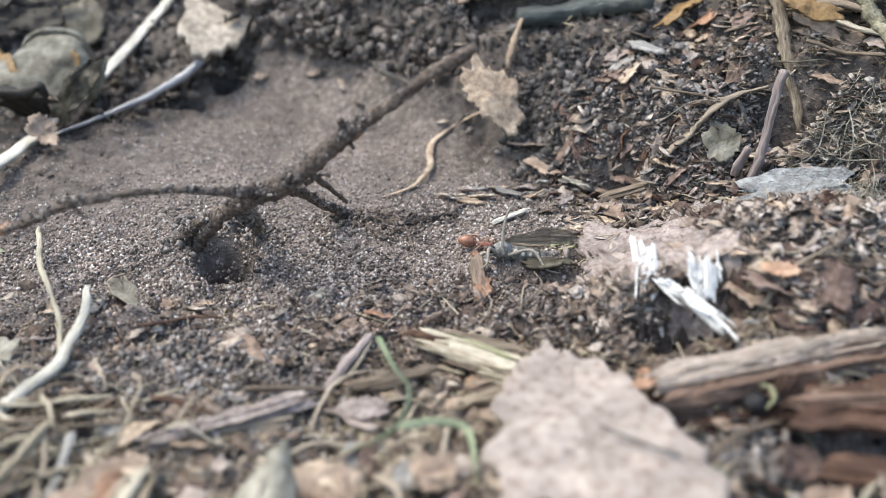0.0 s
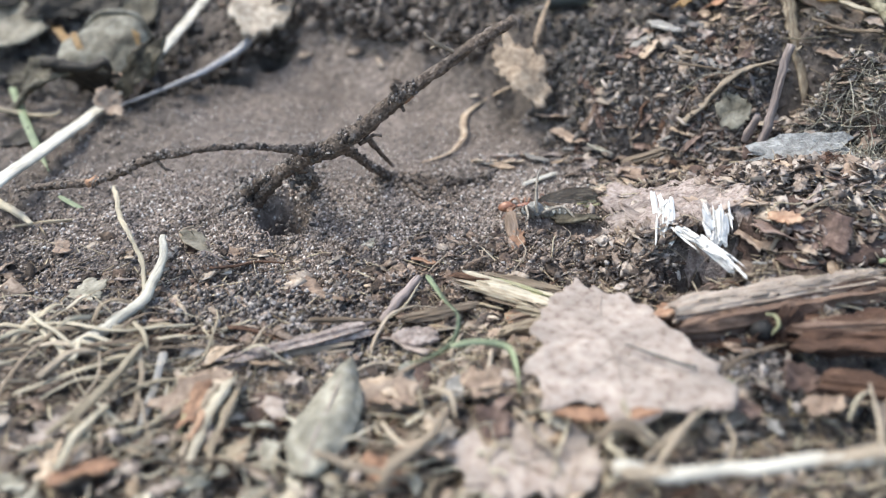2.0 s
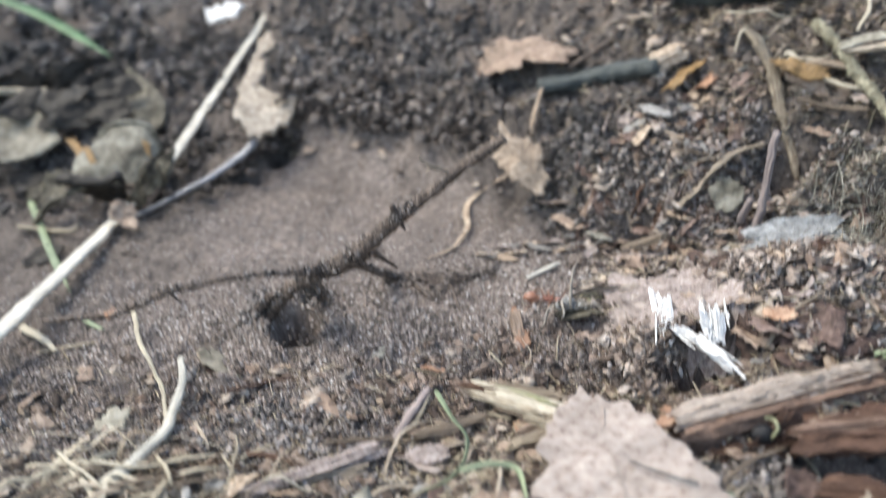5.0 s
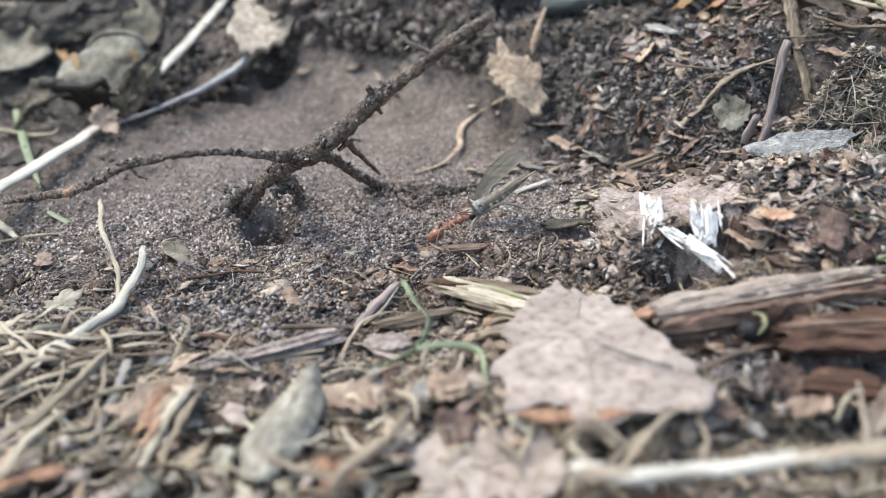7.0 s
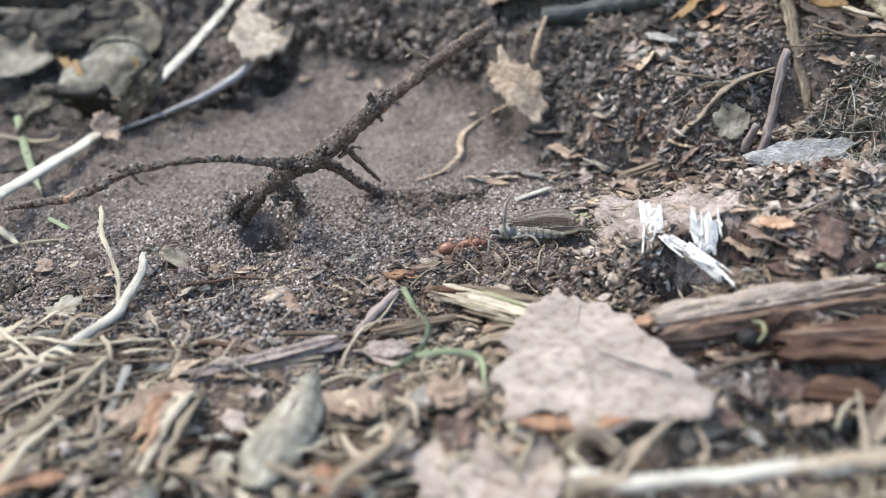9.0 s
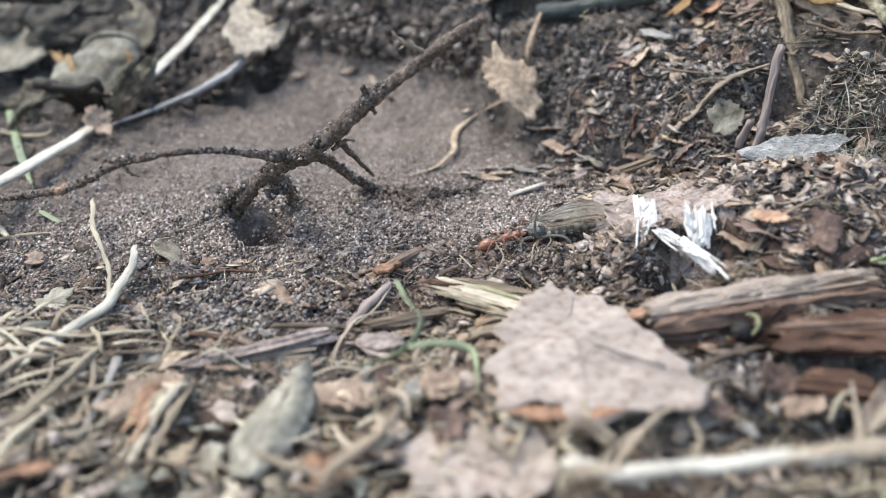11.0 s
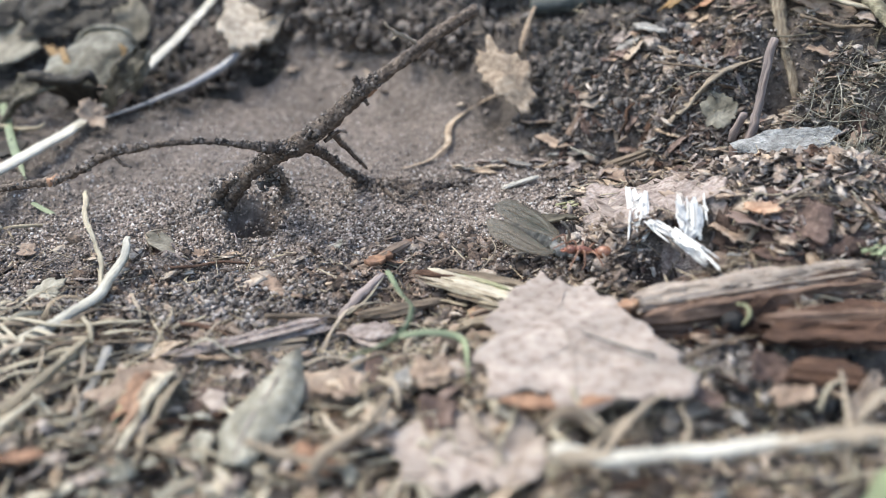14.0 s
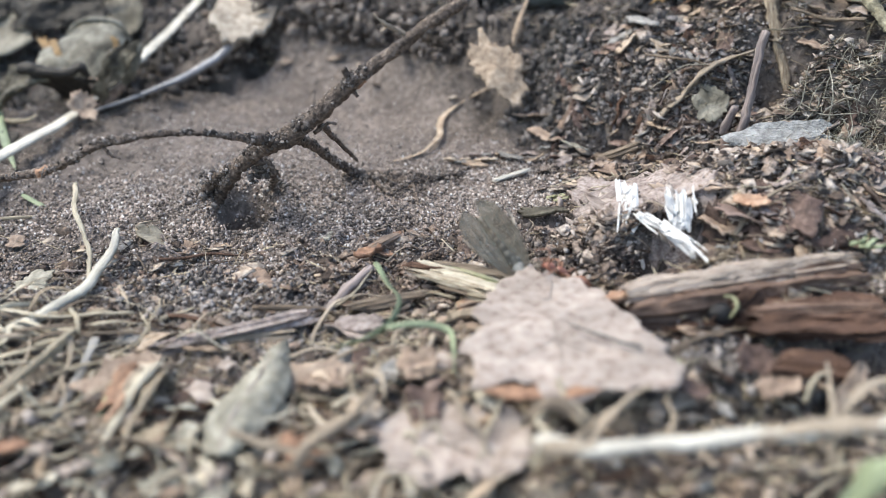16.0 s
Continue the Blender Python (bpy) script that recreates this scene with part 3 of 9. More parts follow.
def blade_data(pts, width, fold=0.25, step=0.8, twist=0.0, tip=0.25, thick=0.12, seed=0):
    """A grass blade along a curve: creased ribbon with a thickness, narrowing to its tip."""
    c = spline(pts, step)
    n = len(c)
    tan = np.gradient(c, axis=0)
    tan /= np.linalg.norm(tan, axis=1)[:, None] + 1e-9
    side = np.cross(tan, (0.05, -0.3, 1.0))
    side /= np.linalg.norm(side, axis=1)[:, None] + 1e-9
    up = np.cross(side, tan)
    s = np.linspace(0, 1, n)
    ang = twist * s
    sd = side * np.cos(ang)[:, None] + up * np.sin(ang)[:, None]
    ud = up * np.cos(ang)[:, None] - side * np.sin(ang)[:, None]
    w = width / 2 * np.minimum(1, np.minimum((1 - s) / max(tip, 0.01) + 0.05, s / 0.05 + 0.5))
    along = np.r_[0, np.cumsum(np.linalg.norm(np.diff(c, axis=0), axis=1))]
    v, uv = [], []
    for k, (o, h) in enumerate(((-1, fold), (0, 0), (1, fold), (1, fold), (0, 0), (-1, fold))):
        lift = (h * w - (thick if k > 2 else 0))
        v.append(c + sd * (o * w)[:, None] + ud * lift[:, None])
        uv.append(np.column_stack([o * w, along]))
    v = np.stack(v, 1).reshape(-1, 3)
    uv = np.stack(uv, 1).reshape(-1, 2)
    f = [(i * 6 + j, i * 6 + (j + 1) % 6, (i + 1) * 6 + (j + 1) % 6, (i + 1) * 6 + j) for i in range(n - 1) for j in range(6)]
    f += [tuple(range(5, -1, -1)), tuple((n - 1) * 6 + j for j in range(6))]
    return v, f, uv


def blade(name, label, category, mat, pts, width, group="", **kw):
    base = np.asarray(pts[0], float)
    v, f, uv = blade_data(np.asarray(pts, float) - base, width, **kw)
    ob = new(name, mesh_of(name, v, f, mat, uv))
    ob.location = Vector(base) * MM
    return tagged(ob, label, category, group)


ICO_V = np.array([(0, 0.53, 0.85), (0, -0.53, 0.85), (0, 0.53, -0.85), (0, -0.53, -0.85), (0.85, 0, 0.53), (-0.85, 0, 0.53), (0.85, 0, -0.53), (-0.85, 0, -0.53), (0.53, 0.85, 0), (-0.53, 0.85, 0), (0.53, -0.85, 0), (-0.53, -0.85, 0)])
ICO_F = [(0, 5, 1), (0, 1, 4), (0, 4, 8), (0, 8, 9), (0, 9, 5), (1, 5, 11), (1, 11, 10), (1, 10, 4), (4, 10, 6), (4, 6, 8), (8, 6, 2), (8, 2, 9), (9, 2, 7), (9, 7, 5), (5, 7, 11), (3, 2, 6), (3, 6, 10), (3, 10, 11), (3, 11, 7), (3, 7, 2)]
OCT_V = np.array([(1, 0, 0), (-1, 0, 0), (0, 1, 0), (0, -1, 0), (0, 0, 1), (0, 0, -1)], float)
OCT_F = [(0, 2, 4), (2, 1, 4), (1, 3, 4), (3, 0, 4), (2, 0, 5), (1, 2, 5), (3, 1, 5), (0, 3, 5)]
BIT_V = np.array([(-1, -0.8, 0), (-0.3, -1, 0.25), (1, -0.6, 0), (0.8, 0.9, 0.15), (-0.2, 1, 0.4), (-1, 0.5, 0.1), (-1, -0.8, -0.35), (-0.3, -1, -0.1), (1, -0.6, -0.35), (0.8, 0.9, -0.2), (-0.2, 1, 0.05), (-1, 0.5, -0.25)])
BIT_F = [(0, 1, 4), (0, 4, 5), (1, 2, 3), (1, 3, 4), (10, 7, 6), (11, 10, 6), (9, 8, 7), (10, 9, 7)] + [t for i in range(6) for t in ((i, 6 + i, 6 + (i + 1) % 6), (i, 6 + (i + 1) % 6, (i + 1) % 6))]


def scatter_mesh(name, mat, bv, bf, centres, scales, turns, jitter=0.25, seed=0, smooth=False):
    """Many small solids in one mesh. scales is (n, 3); turns is (n, 3, 3)."""
    rng = np.random.RandomState(seed)
    n, k = len(centres), len(bv)
    v = bv[None] * (1 + jitter * (rng.rand(n, k, 3) - 0.5) * 2) * scales[:, None, :]
    v = np.einsum("nij,nkj->nki", turns, v) + centres[:, None, :]
    f = np.asarray(bf)[None] + (np.arange(n) * k)[:, None, None]
    me = bpy.data.meshes.new(name)
    nf = n * len(bf)
    me.vertices.add(n * k)
    me.vertices.foreach_set("co", (v.reshape(-1) * MM).astype(np.float32))
    me.loops.add(nf * 3)
    me.loops.foreach_set("vertex_index", f.reshape(-1).astype(np.int32))
    me.polygons.add(nf)
    me.polygons.foreach_set("loop_start", np.arange(0, nf * 3, 3, dtype=np.int32))
    if smooth:
        me.polygons.foreach_set("use_smooth", np.ones(nf, dtype=bool))
    me.materials.append(mat)
    me.update(calc_edges=True)
    me.validate()
    return me


def random_turns(n, rng, tilt=3.2):
    """Random turns: any yaw, and up to tilt radians of pitch and roll."""
    yaw, p, r = rng.rand(n) * 2 * math.pi, (rng.rand(n) - 0.5) * 2 * tilt, (rng.rand(n) - 0.5) * 2 * tilt
    cy, sy, cp, sp, cr, sr = np.cos(yaw), np.sin(yaw), np.cos(p), np.sin(p), np.cos(r), np.sin(r)
    z, o = np.zeros(n), np.ones(n)
    rz = np.stack([cy, -sy, z, sy, cy, z, z, z, o], 1).reshape(-1, 3, 3)
    ry = np.stack([cp, z, sp, z, o, z, -sp, z, cp], 1).reshape(-1, 3, 3)
    rx = np.stack([o, z, z, z, cr, -sr, z, sr, cr], 1).reshape(-1, 3, 3)
    return rz @ ry @ rx


def crust(name, pts, radii, count, seed, size=(0.07, 0.34), mat=None):
    """Soil grains stuck on a twig."""
    rng = np.random.RandomState(seed)
    r = np.interp(np.linspace(0, 1, len(pts)), np.linspace(0, 1, len(radii)), radii)
    c = spline(np.column_stack([np.asarray(pts, float), r]), 0.3)
    clump = vnoise(np.arange(len(c)) / 5.0, np.full(len(c), seed * 3.1), seed) ** 4 + 0.01
    i = rng.choice(len(c), count, p=clump / clump.sum())
    d = rng.normal(size=(count, 3))
    d[:, 2] = np.abs(d[:, 2]) * 1.1 - 0.25
    d /= np.linalg.norm(d, axis=1)[:, None]
    s = size[0] + (size[1] - size[0]) * rng.rand(count) ** 2.5
    centre = c[i, :3] + d * (c[i, 3] * 1.05 + 0.2 * s)[:, None]
    return scatter_mesh(name, mat or M_TWIGCRUST, ICO_V, ICO_F, centre, s[:, None] * (0.4 + 1.1 * rng.rand(count, 3)), random_turns(count, rng), 0.6, seed)


def soil_clump(name, points, spread, count, seed, size=(0.2, 0.75), mat=None):
    """Crumbs that cling together round the given places."""
    rng = np.random.RandomState(seed)
    c = np.asarray(points, float)[rng.randint(0, len(points), count)] + rng.normal(size=(count, 3)) * np.array(spread)
    c[:, 2] = np.maximum(c[:, 2], ground_z(c[:, 0], c[:, 1]) + 0.1)
    s = size[0] + (size[1] - size[0]) * rng.rand(count) ** 3
    return scatter_mesh(name, mat or M_CRUST, ICO_V, ICO_F, c, s[:, None] * (0.45 + 1.0 * rng.rand(count, 3)), random_turns(count, rng), 0.75, seed)


def flake_ball(name, centre, size, mat, seed):
    """An uneven rounded lump."""
    n, m = 18, 11
    a, b = np.meshgrid(np.arange(n) * 2 * math.pi / n, np.linspace(0.02, math.pi - 0.02, m))
    k = 1 + 0.12 * fractal(np.cos(a) * 2 + seed, np.sin(a) * 2 + 2 * b, 1.0, 2, seed)
    v = np.column_stack([(np.sin(b) * np.cos(a) * k).ravel(), (np.sin(b) * np.sin(a) * k).ravel(), (np.cos(b) * k).ravel()]) * np.array(size) + np.array(centre)
    f = [(i * n + j, (i + 1) * n + j, (i + 1) * n + (j + 1) % n, i * n + (j + 1) % n) for i in range(m - 1) for j in range(n)]
    f += [tuple(range(n)), tuple((m - 1) * n + j for j in range(n - 1, -1, -1))]
    return mesh_of(name, v, f, mat, v[:, :2])


def leaf_sheet(name, mat, rims, thick=0.35, seed=0, ruffle=0.5, n=40, m=14):
    """A curled leaf stretched over a few rims, each a curve from one end of the leaf to the other."""
    def resample(c, k):
        run = np.r_[0, np.cumsum(np.linalg.norm(np.diff(c, axis=0), axis=1))]
        return np.column_stack([np.interp(np.linspace(0, run[-1], k), run, c[:, a]) for a in range(3)])

    lines = [resample(spline(r, 0.5), n) for r in rims]
    g = np.stack([resample(spline(np.array([line[i] for line in lines]), 0.3), m) for i in range(n)])
    u, v = np.meshgrid(np.arange(m), np.arange(n))
    du, dv = np.gradient(g, axis=1), np.gradient(g, axis=0)
    nor = np.cross(du, dv)
    nor /= np.linalg.norm(nor, axis=2)[..., None] + 1e-9
    g = g + nor * (ruffle * fractal(u / 4.0 + seed, v / 5.0, 1.0, 3, seed))[..., None]
    edge = 0.5 * ruffle * (vnoise(v / 2.0, u * 0 + 3.0, seed + 9) - 0.5) * ((u == 0) | (u == m - 1))
    g = g + du * edge[..., None]
    verts = np.vstack([(g + nor * thick / 2).reshape(-1, 3), (g - nor * thick / 2).reshape(-1, 3)])
    k, f = n * m, []
    for i in range(n - 1):
        for j in range(m - 1):
            a = i * m + j
            f += [(a, a + 1, a + m + 1, a + m), (k + a, k + a + m, k + a + m + 1, k + a + 1)]
    rim = [j for j in range(m)] + [i * m + m - 1 for i in range(1, n)] + [(n - 1) * m + j for j in range(m - 2, -1, -1)] + [i * m for i in range(n - 2, 0, -1)]
    f += [(a, k + a, k + b, b) for a, b in zip(rim, rim[1:] + rim[:1])]
    uv = np.column_stack([np.tile(u.ravel() * 0.6, 2), np.tile(v.ravel() * 0.6, 2)])
    return mesh_of(name, verts, f, mat, uv)


def leaf_veins(leaf, a, b, width, lift, sides=5):
    """A midrib and side veins on a leaf that follows the ground."""
    a, b = np.asarray(a, float)[:2], np.asarray(b, float)[:2]
    ax = (b - a) / np.linalg.norm(b - a)
    across = np.array((-ax[1], ax[0]))
    inv = leaf.matrix_world.inverted()

    def laid(p, q, radius, name):
        pts = [p + (q - p) * t for t in np.linspace(0, 1, 8)]
        pts = [inv @ (Vector((x, y, float(calm_z(x, y)) + lift + 0.22)) * MM) / MM for x, y in pts]
        part(name, tube(name, [tuple(v) for v in pts], [radius, radius * 0.5], M_VEINRIB, segs=6, rough=0.1, step=1.2), leaf)

    laid(a + (b - a) * 0.06, b - (b - a) * 0.08, 0.16, "midrib")
    for k in range(sides):
        o = a + (b - a) * (0.18 + 0.14 * k)
        for s in (-1, 1):
            laid(o, o + (b - a) * 0.14 + across * s * width * 0.36, 0.08, "side_vein")
# ---- ground ----
def build_ground():
    def axis(a, b, step, reach, growth=1.07):
        inner = np.arange(a, b, step)
        out = np.cumsum(step * growth ** np.arange(1, 200))
        out = out[out < reach]
        return np.r_[a - out[::-1], inner, inner[-1] + out]
    xs, ys = axis(-95, 95, 0.5, 20000), axis(60, 205, 0.5, 20000)
    gx, gy = np.meshgrid(xs, ys)
    gz = ground_z(np.clip(gx, -500, 500), np.clip(gy, -400, 800))
    far = np.hypot(gx, gy - 150)
    gz = gz * ramp(-far, -900, -350)
    v = np.column_stack([gx.ravel(), gy.ravel(), gz.ravel()])
    nx, ny = len(xs), len(ys)
    i = np.arange(nx * ny).reshape(ny, nx)
    f = np.stack([i[:-1, :-1], i[:-1, 1:], i[1:, 1:], i[1:, :-1]], -1).reshape(-1, 4)
    me = mesh_of("ground", v, f, M_SOIL)
    mask = me.attributes.new("sand", "FLOAT", "POINT")
    mask.data.foreach_set("value", (sandy(v[:, 0], v[:, 1]) * 0.35 + 0.65 * ramp(backing(v[:, 0]) - bank_from_foot(v[:, 0], v[:, 1]), -6, 8) * ramp(v[:, 0] - left_edge(v[:, 1]), -16, 4)).astype(np.float32))
    ob = new("ground", me)
    return tagged(ob, "dark brown forest soil with a smooth sandy hollow", "ground", kind="structure")


GROUND = build_ground()


def gaps(x, y):
    """1 in the dark gaps where nothing loose lies."""
    u, v = (x - 16.2) * 0.92 - (y - 121.8) * 0.4, (x - 16.2) * 0.4 + (y - 121.8) * 0.92
    return np.clip(1.8 * bump(u, v, 0, 0, 5.5, 2.6) + 1.5 * bump(x, y, 30.5, 151.5, 4.2, 2.4) + 1.8 * bump(x, y, 32.0, 104.0, 4.6, 3.0) + 2.6 * bump(x, y, -34.4, 128.6, 2.9, 3.7) + 1.4 * bump(x, y, 46.7, 82.7, 8, 3.6) + 1.2 * bump(x, y, 29.5, 117.5, 7, 8) + 1.5 * bump(x, y, 58.5, 149.5, 5.0, 3.6) + 1.2 * bump(x, y, 68.0, 149.0, 6.0, 3.0), 0, 1)


def spots(n, seed, keep, box=(-110, 95, 52, 215)):
    """n places on the ground, thinned by keep(x, y), a chance from 0 to 1."""
    rng = np.random.RandomState(seed)
    out = np.zeros((0, 2))
    while len(out) < n:
        p = np.column_stack([rng.uniform(box[0], box[1], 3 * n), rng.uniform(box[2], box[3], 3 * n)])
        out = np.vstack([out, p[rng.rand(len(p)) < keep(p[:, 0], p[:, 1]) * (1 - gaps(p[:, 0], p[:, 1]))]])
    return out[:n], rng


def build_grains():
    near = lambda x, y: np.clip(0.45 + 0.55 * sandy(x, y), 0, 1) * ramp(-bank_from_foot(x, y), -8, 4) * (0.12 + 0.5 * vnoise(x / 5, y / 5, 8) + 0.6 * vnoise(x / 15, y / 15, 18) ** 2 + 0.5 * bump(x, y, -30, 104, 18, 12) + 0.5 * bump(x, y, -36, 128, 14, 10)) * np.clip(1.2 - (y - 95) / 60 + 0.25 * ramp(x, -30, 10), 0.3, 1) * ramp(y, 70, 95) * (1 - bump(x, y, -35.3, 128.4, 3.2, 3.8))
    p, rng = spots(140000, 11, near, (-100, 80, 70, 205))
    z = ground_z(p[:, 0], p[:, 1])
    s = 0.095 + 0.32 * rng.rand(len(p)) ** 3.6
    s = s * (1 - 0.3 * ramp(p[:, 1], 135, 165))
    c = np.column_stack([p, z + s * 0.3])
    sc = s[:, None] * (0.7 + 0.6 * rng.rand(len(p), 3))
    tagged(new("sand_grains", scatter_mesh("sand_grains", M_GRAIN, OCT_V, OCT_F, c, sc, random_turns(len(p), rng), 0.3, 1)), "loose brown, grey and clear sand grains on soil", "sand", kind="stuff")
    p, rng = spots(3200, 15, lambda x, y: near(x, y) * (0.2 + vnoise(x / 4, y / 4, 28)), (-100, 60, 80, 180))
    z = ground_z(p[:, 0], p[:, 1])
    s = 0.08 + 0.17 * rng.rand(len(p)) ** 2
    tagged(new("quartz_grains", scatter_mesh("quartz_grains", M_QUARTZ, OCT_V, OCT_F, np.column_stack([p, z + s * 0.6]), s[:, None] * (0.6 + 0.8 * rng.rand(len(p), 3)), random_turns(len(p), rng), 0.4, 5)), "glassy white quartz grains on the soil", "sand", kind="stuff")


def build_crumbs():
    keep = lambda x, y: np.clip(ramp(bank_from_foot(x, y) - backing(x), -5, 4) * 0.8 + 1.0 * bump(x, y, -38, 131, 11, 8) + 0.5 * ramp(-x, 62, 80) + 0.5 * vnoise(x / 6, y / 6, 77) ** 2 * ramp(-y, -125, -108) + 0.22 * ramp(-y, -118, -104) + 0.06, 0, 1) * (1 - 0.93 * sandy(x, y) * (1 - bump(x, y, -38, 130, 10, 8)))
    p, rng = spots(44000, 12, keep, (-210, 130, 55, 390))
    z = ground_z(p[:, 0], p[:, 1])
    s = 0.13 + 0.8 * rng.rand(len(p)) ** 5
    big = ramp(bank_from_foot(p[:, 0], p[:, 1]), 0, 20)
    s = s * (0.8 + 0.4 * big)
    c = np.column_stack([p, z + s * 0.3])
    sc = s[:, None] * (0.35 + 1.1 * rng.rand(len(p), 3))
    tagged(new("soil_crumbs", scatter_mesh("soil_crumbs", M_CRUMB, ICO_V, ICO_F, c, sc, random_turns(len(p), rng), 0.95, 2)), "dark crumbly soil clods and crumbs", "soil", kind="stuff")


def litter_zone(x, y):
    """1 where dead plant bits cover the soil: the near strip, the broken wood and the bank on its side."""
    front = ramp(-(y - 0.33 * x + 6 * fractal(x, y, 14, 2, 40)), -116, -97)
    wood = ramp(x, 14, 34) * ramp(-bank_from_foot(x, y), -25, 10)
    gap = 1 - np.clip(1.4 * bump(x, y, 31.5, 104, 6.5, 4.5) + 1.4 * bump(x, y, 16.8, 119.5, 5, 3.5) + 1.4 * bump(x, y, 46.7, 82.7, 9, 5) + 0.9 * bump(x, y, 33, 121, 10, 8), 0, 1)
    return gap * np.clip(np.maximum(np.maximum(front, 0.8 * wood), 0.16 * ramp(-y, -126, -112)) + (0.12 + 0.25 * ramp(x, 8, 25)) * ramp(bank_from_foot(x, y), 0, 10) + 0.6 * ramp(x, 28, 55), 0, 1)


def build_litter():
    p, rng = spots(10000, 13, lambda x, y: litter_zone(x, y) * (0.3 + 0.7 * vnoise(x / 7, y / 7, 21)), (-95, 100, 48, 215))
    z = ground_z(p[:, 0], p[:, 1])
    n = len(p)
    ln = 0.35 + 2.2 * rng.rand(n) ** 3
    sc = np.column_stack([ln, ln * rng.uniform(0.25, 0.8, n), 0.10 + 0.22 * rng.rand(n)])
    c = np.column_stack([p, z + 0.15 + 0.5 * rng.rand(n)])
    tagged(new("leaf_litter", scatter_mesh("leaf_litter", M_LITTER, BIT_V, BIT_F, c, sc, random_turns(n, rng, 0.45), 0.3, 3)), "brown crumbled leaf and bark litter", "leaf litter", kind="stuff")
    p, rng = spots(9000, 14, lambda x, y: litter_zone(x, y) * (0.15 + 0.85 * vnoise(x / 9, y / 9, 33)) , (-95, 100, 48, 200))
    z = ground_z(p[:, 0], p[:, 1])
    n = len(p)
    sc = np.column_stack([0.6 + 3.0 * rng.rand(n) ** 2, 0.04 + 0.14 * rng.rand(n) ** 2, 0.05 + 0.10 * rng.rand(n)])
    c = np.column_stack([p, z + 0.3 + 0.7 * rng.rand(n)])
    tagged(new("straw_litter", scatter_mesh("straw_litter", M_FIBRE, BIT_V, BIT_F, c, sc, random_turns(n, rng, 0.35), 0.2, 4)), "short pale straw and plant fibres", "straw litter", kind="stuff")


def build_humus():
    keep = lambda x, y: ramp(-(y - 0.12 * x), -124, -108) * ramp(x, -75, -45) * (0.35 + 0.65 * ramp(x, -22, 0)) * ramp(-x, -40, -28) * (0.1 + 0.9 * vnoise(x / 5, y / 5, 55) ** 2) * ramp(y, 80, 96)
    p, rng = spots(5200, 16, keep, (-80, 45, 78, 128))
    n = len(p)
    ln = 0.22 + 1.1 * rng.rand(n) ** 3
    sc = np.column_stack([ln, ln * rng.uniform(0.3, 0.8, n), 0.08 + 0.3 * ln * rng.rand(n)])
    c = np.column_stack([p, ground_z(p[:, 0], p[:, 1]) + 0.1 + 0.3 * rng.rand(n)])
    tagged(new("humus_bits", scatter_mesh("humus_bits", M_HUMUSBIT, BIT_V, BIT_F, c, sc, random_turns(n, rng, 0.8), 0.4, 6)), "dark red-brown bits of rotted leaf on soil", "leaf litter", kind="stuff")


def build_dark_crumbs():
    """Loose moist crumbs heaped on the bank beside the tattered leaf and along its rim."""
    keep = lambda x, y: np.clip(1.1 * bump(x, y, 21, 170, 6, 10) + 0.22 * bump(x, y, 36, 163, 12, 14) + 0.35 * ramp(bank_from_foot(x, y), 14, 20) * ramp(-x, -14, 0) * ramp(x, -70, -46) * (1 - ramp(bank_from_foot(x, y), 30, 50)) + 0.4 * ramp(-x, 60, 70) * ramp(y, 178, 190) + 0.8 * bump(x, y, 39, 78, 10, 8), 0, 1) * ramp(vnoise(x / 2.4, y / 2.4, 61), 0.2, 0.7)
    p, rng = spots(24000, 17, keep, (-130, 70, 64, 245))
    s = 0.14 + 0.75 * rng.rand(len(p)) ** 4
    heap = 2.2 * vnoise(p[:, 0] / 2.2, p[:, 1] / 2.2, 62) ** 2
    c = np.column_stack([p, ground_z(p[:, 0], p[:, 1]) + s * 0.3 + heap * rng.rand(len(p))])
    tagged(new("dark_crumbs", scatter_mesh("dark_crumbs", M_DARKCRUMB, ICO_V, ICO_F, c, s[:, None] * (0.6 + 0.8 * rng.rand(len(p), 3)), random_turns(len(p), rng), 0.9, 8)), "loose dark moist soil crumbs on the bank", "soil", kind="stuff")
    p, rng = spots(4200, 27, lambda x, y: ramp(y, 222, 234) * ramp(-x, 74, 88) * (0.15 + 0.85 * vnoise(x / 12, y / 12, 85)), (-200, -60, 215, 330))
    s = 0.4 + 2.3 * rng.rand(len(p)) ** 4
    c = np.column_stack([p, ground_z(p[:, 0], p[:, 1]) + s * 0.3])
    tagged(new("humus_crumbs", scatter_mesh("humus_crumbs", M_DARKCRUMB, ICO_V, ICO_F, c, s[:, None] * (0.6 + 0.8 * rng.rand(len(p), 3)), random_turns(len(p), rng), 0.9, 13)), "dark lumpy humus crumbs under trees", "soil", kind="stuff")


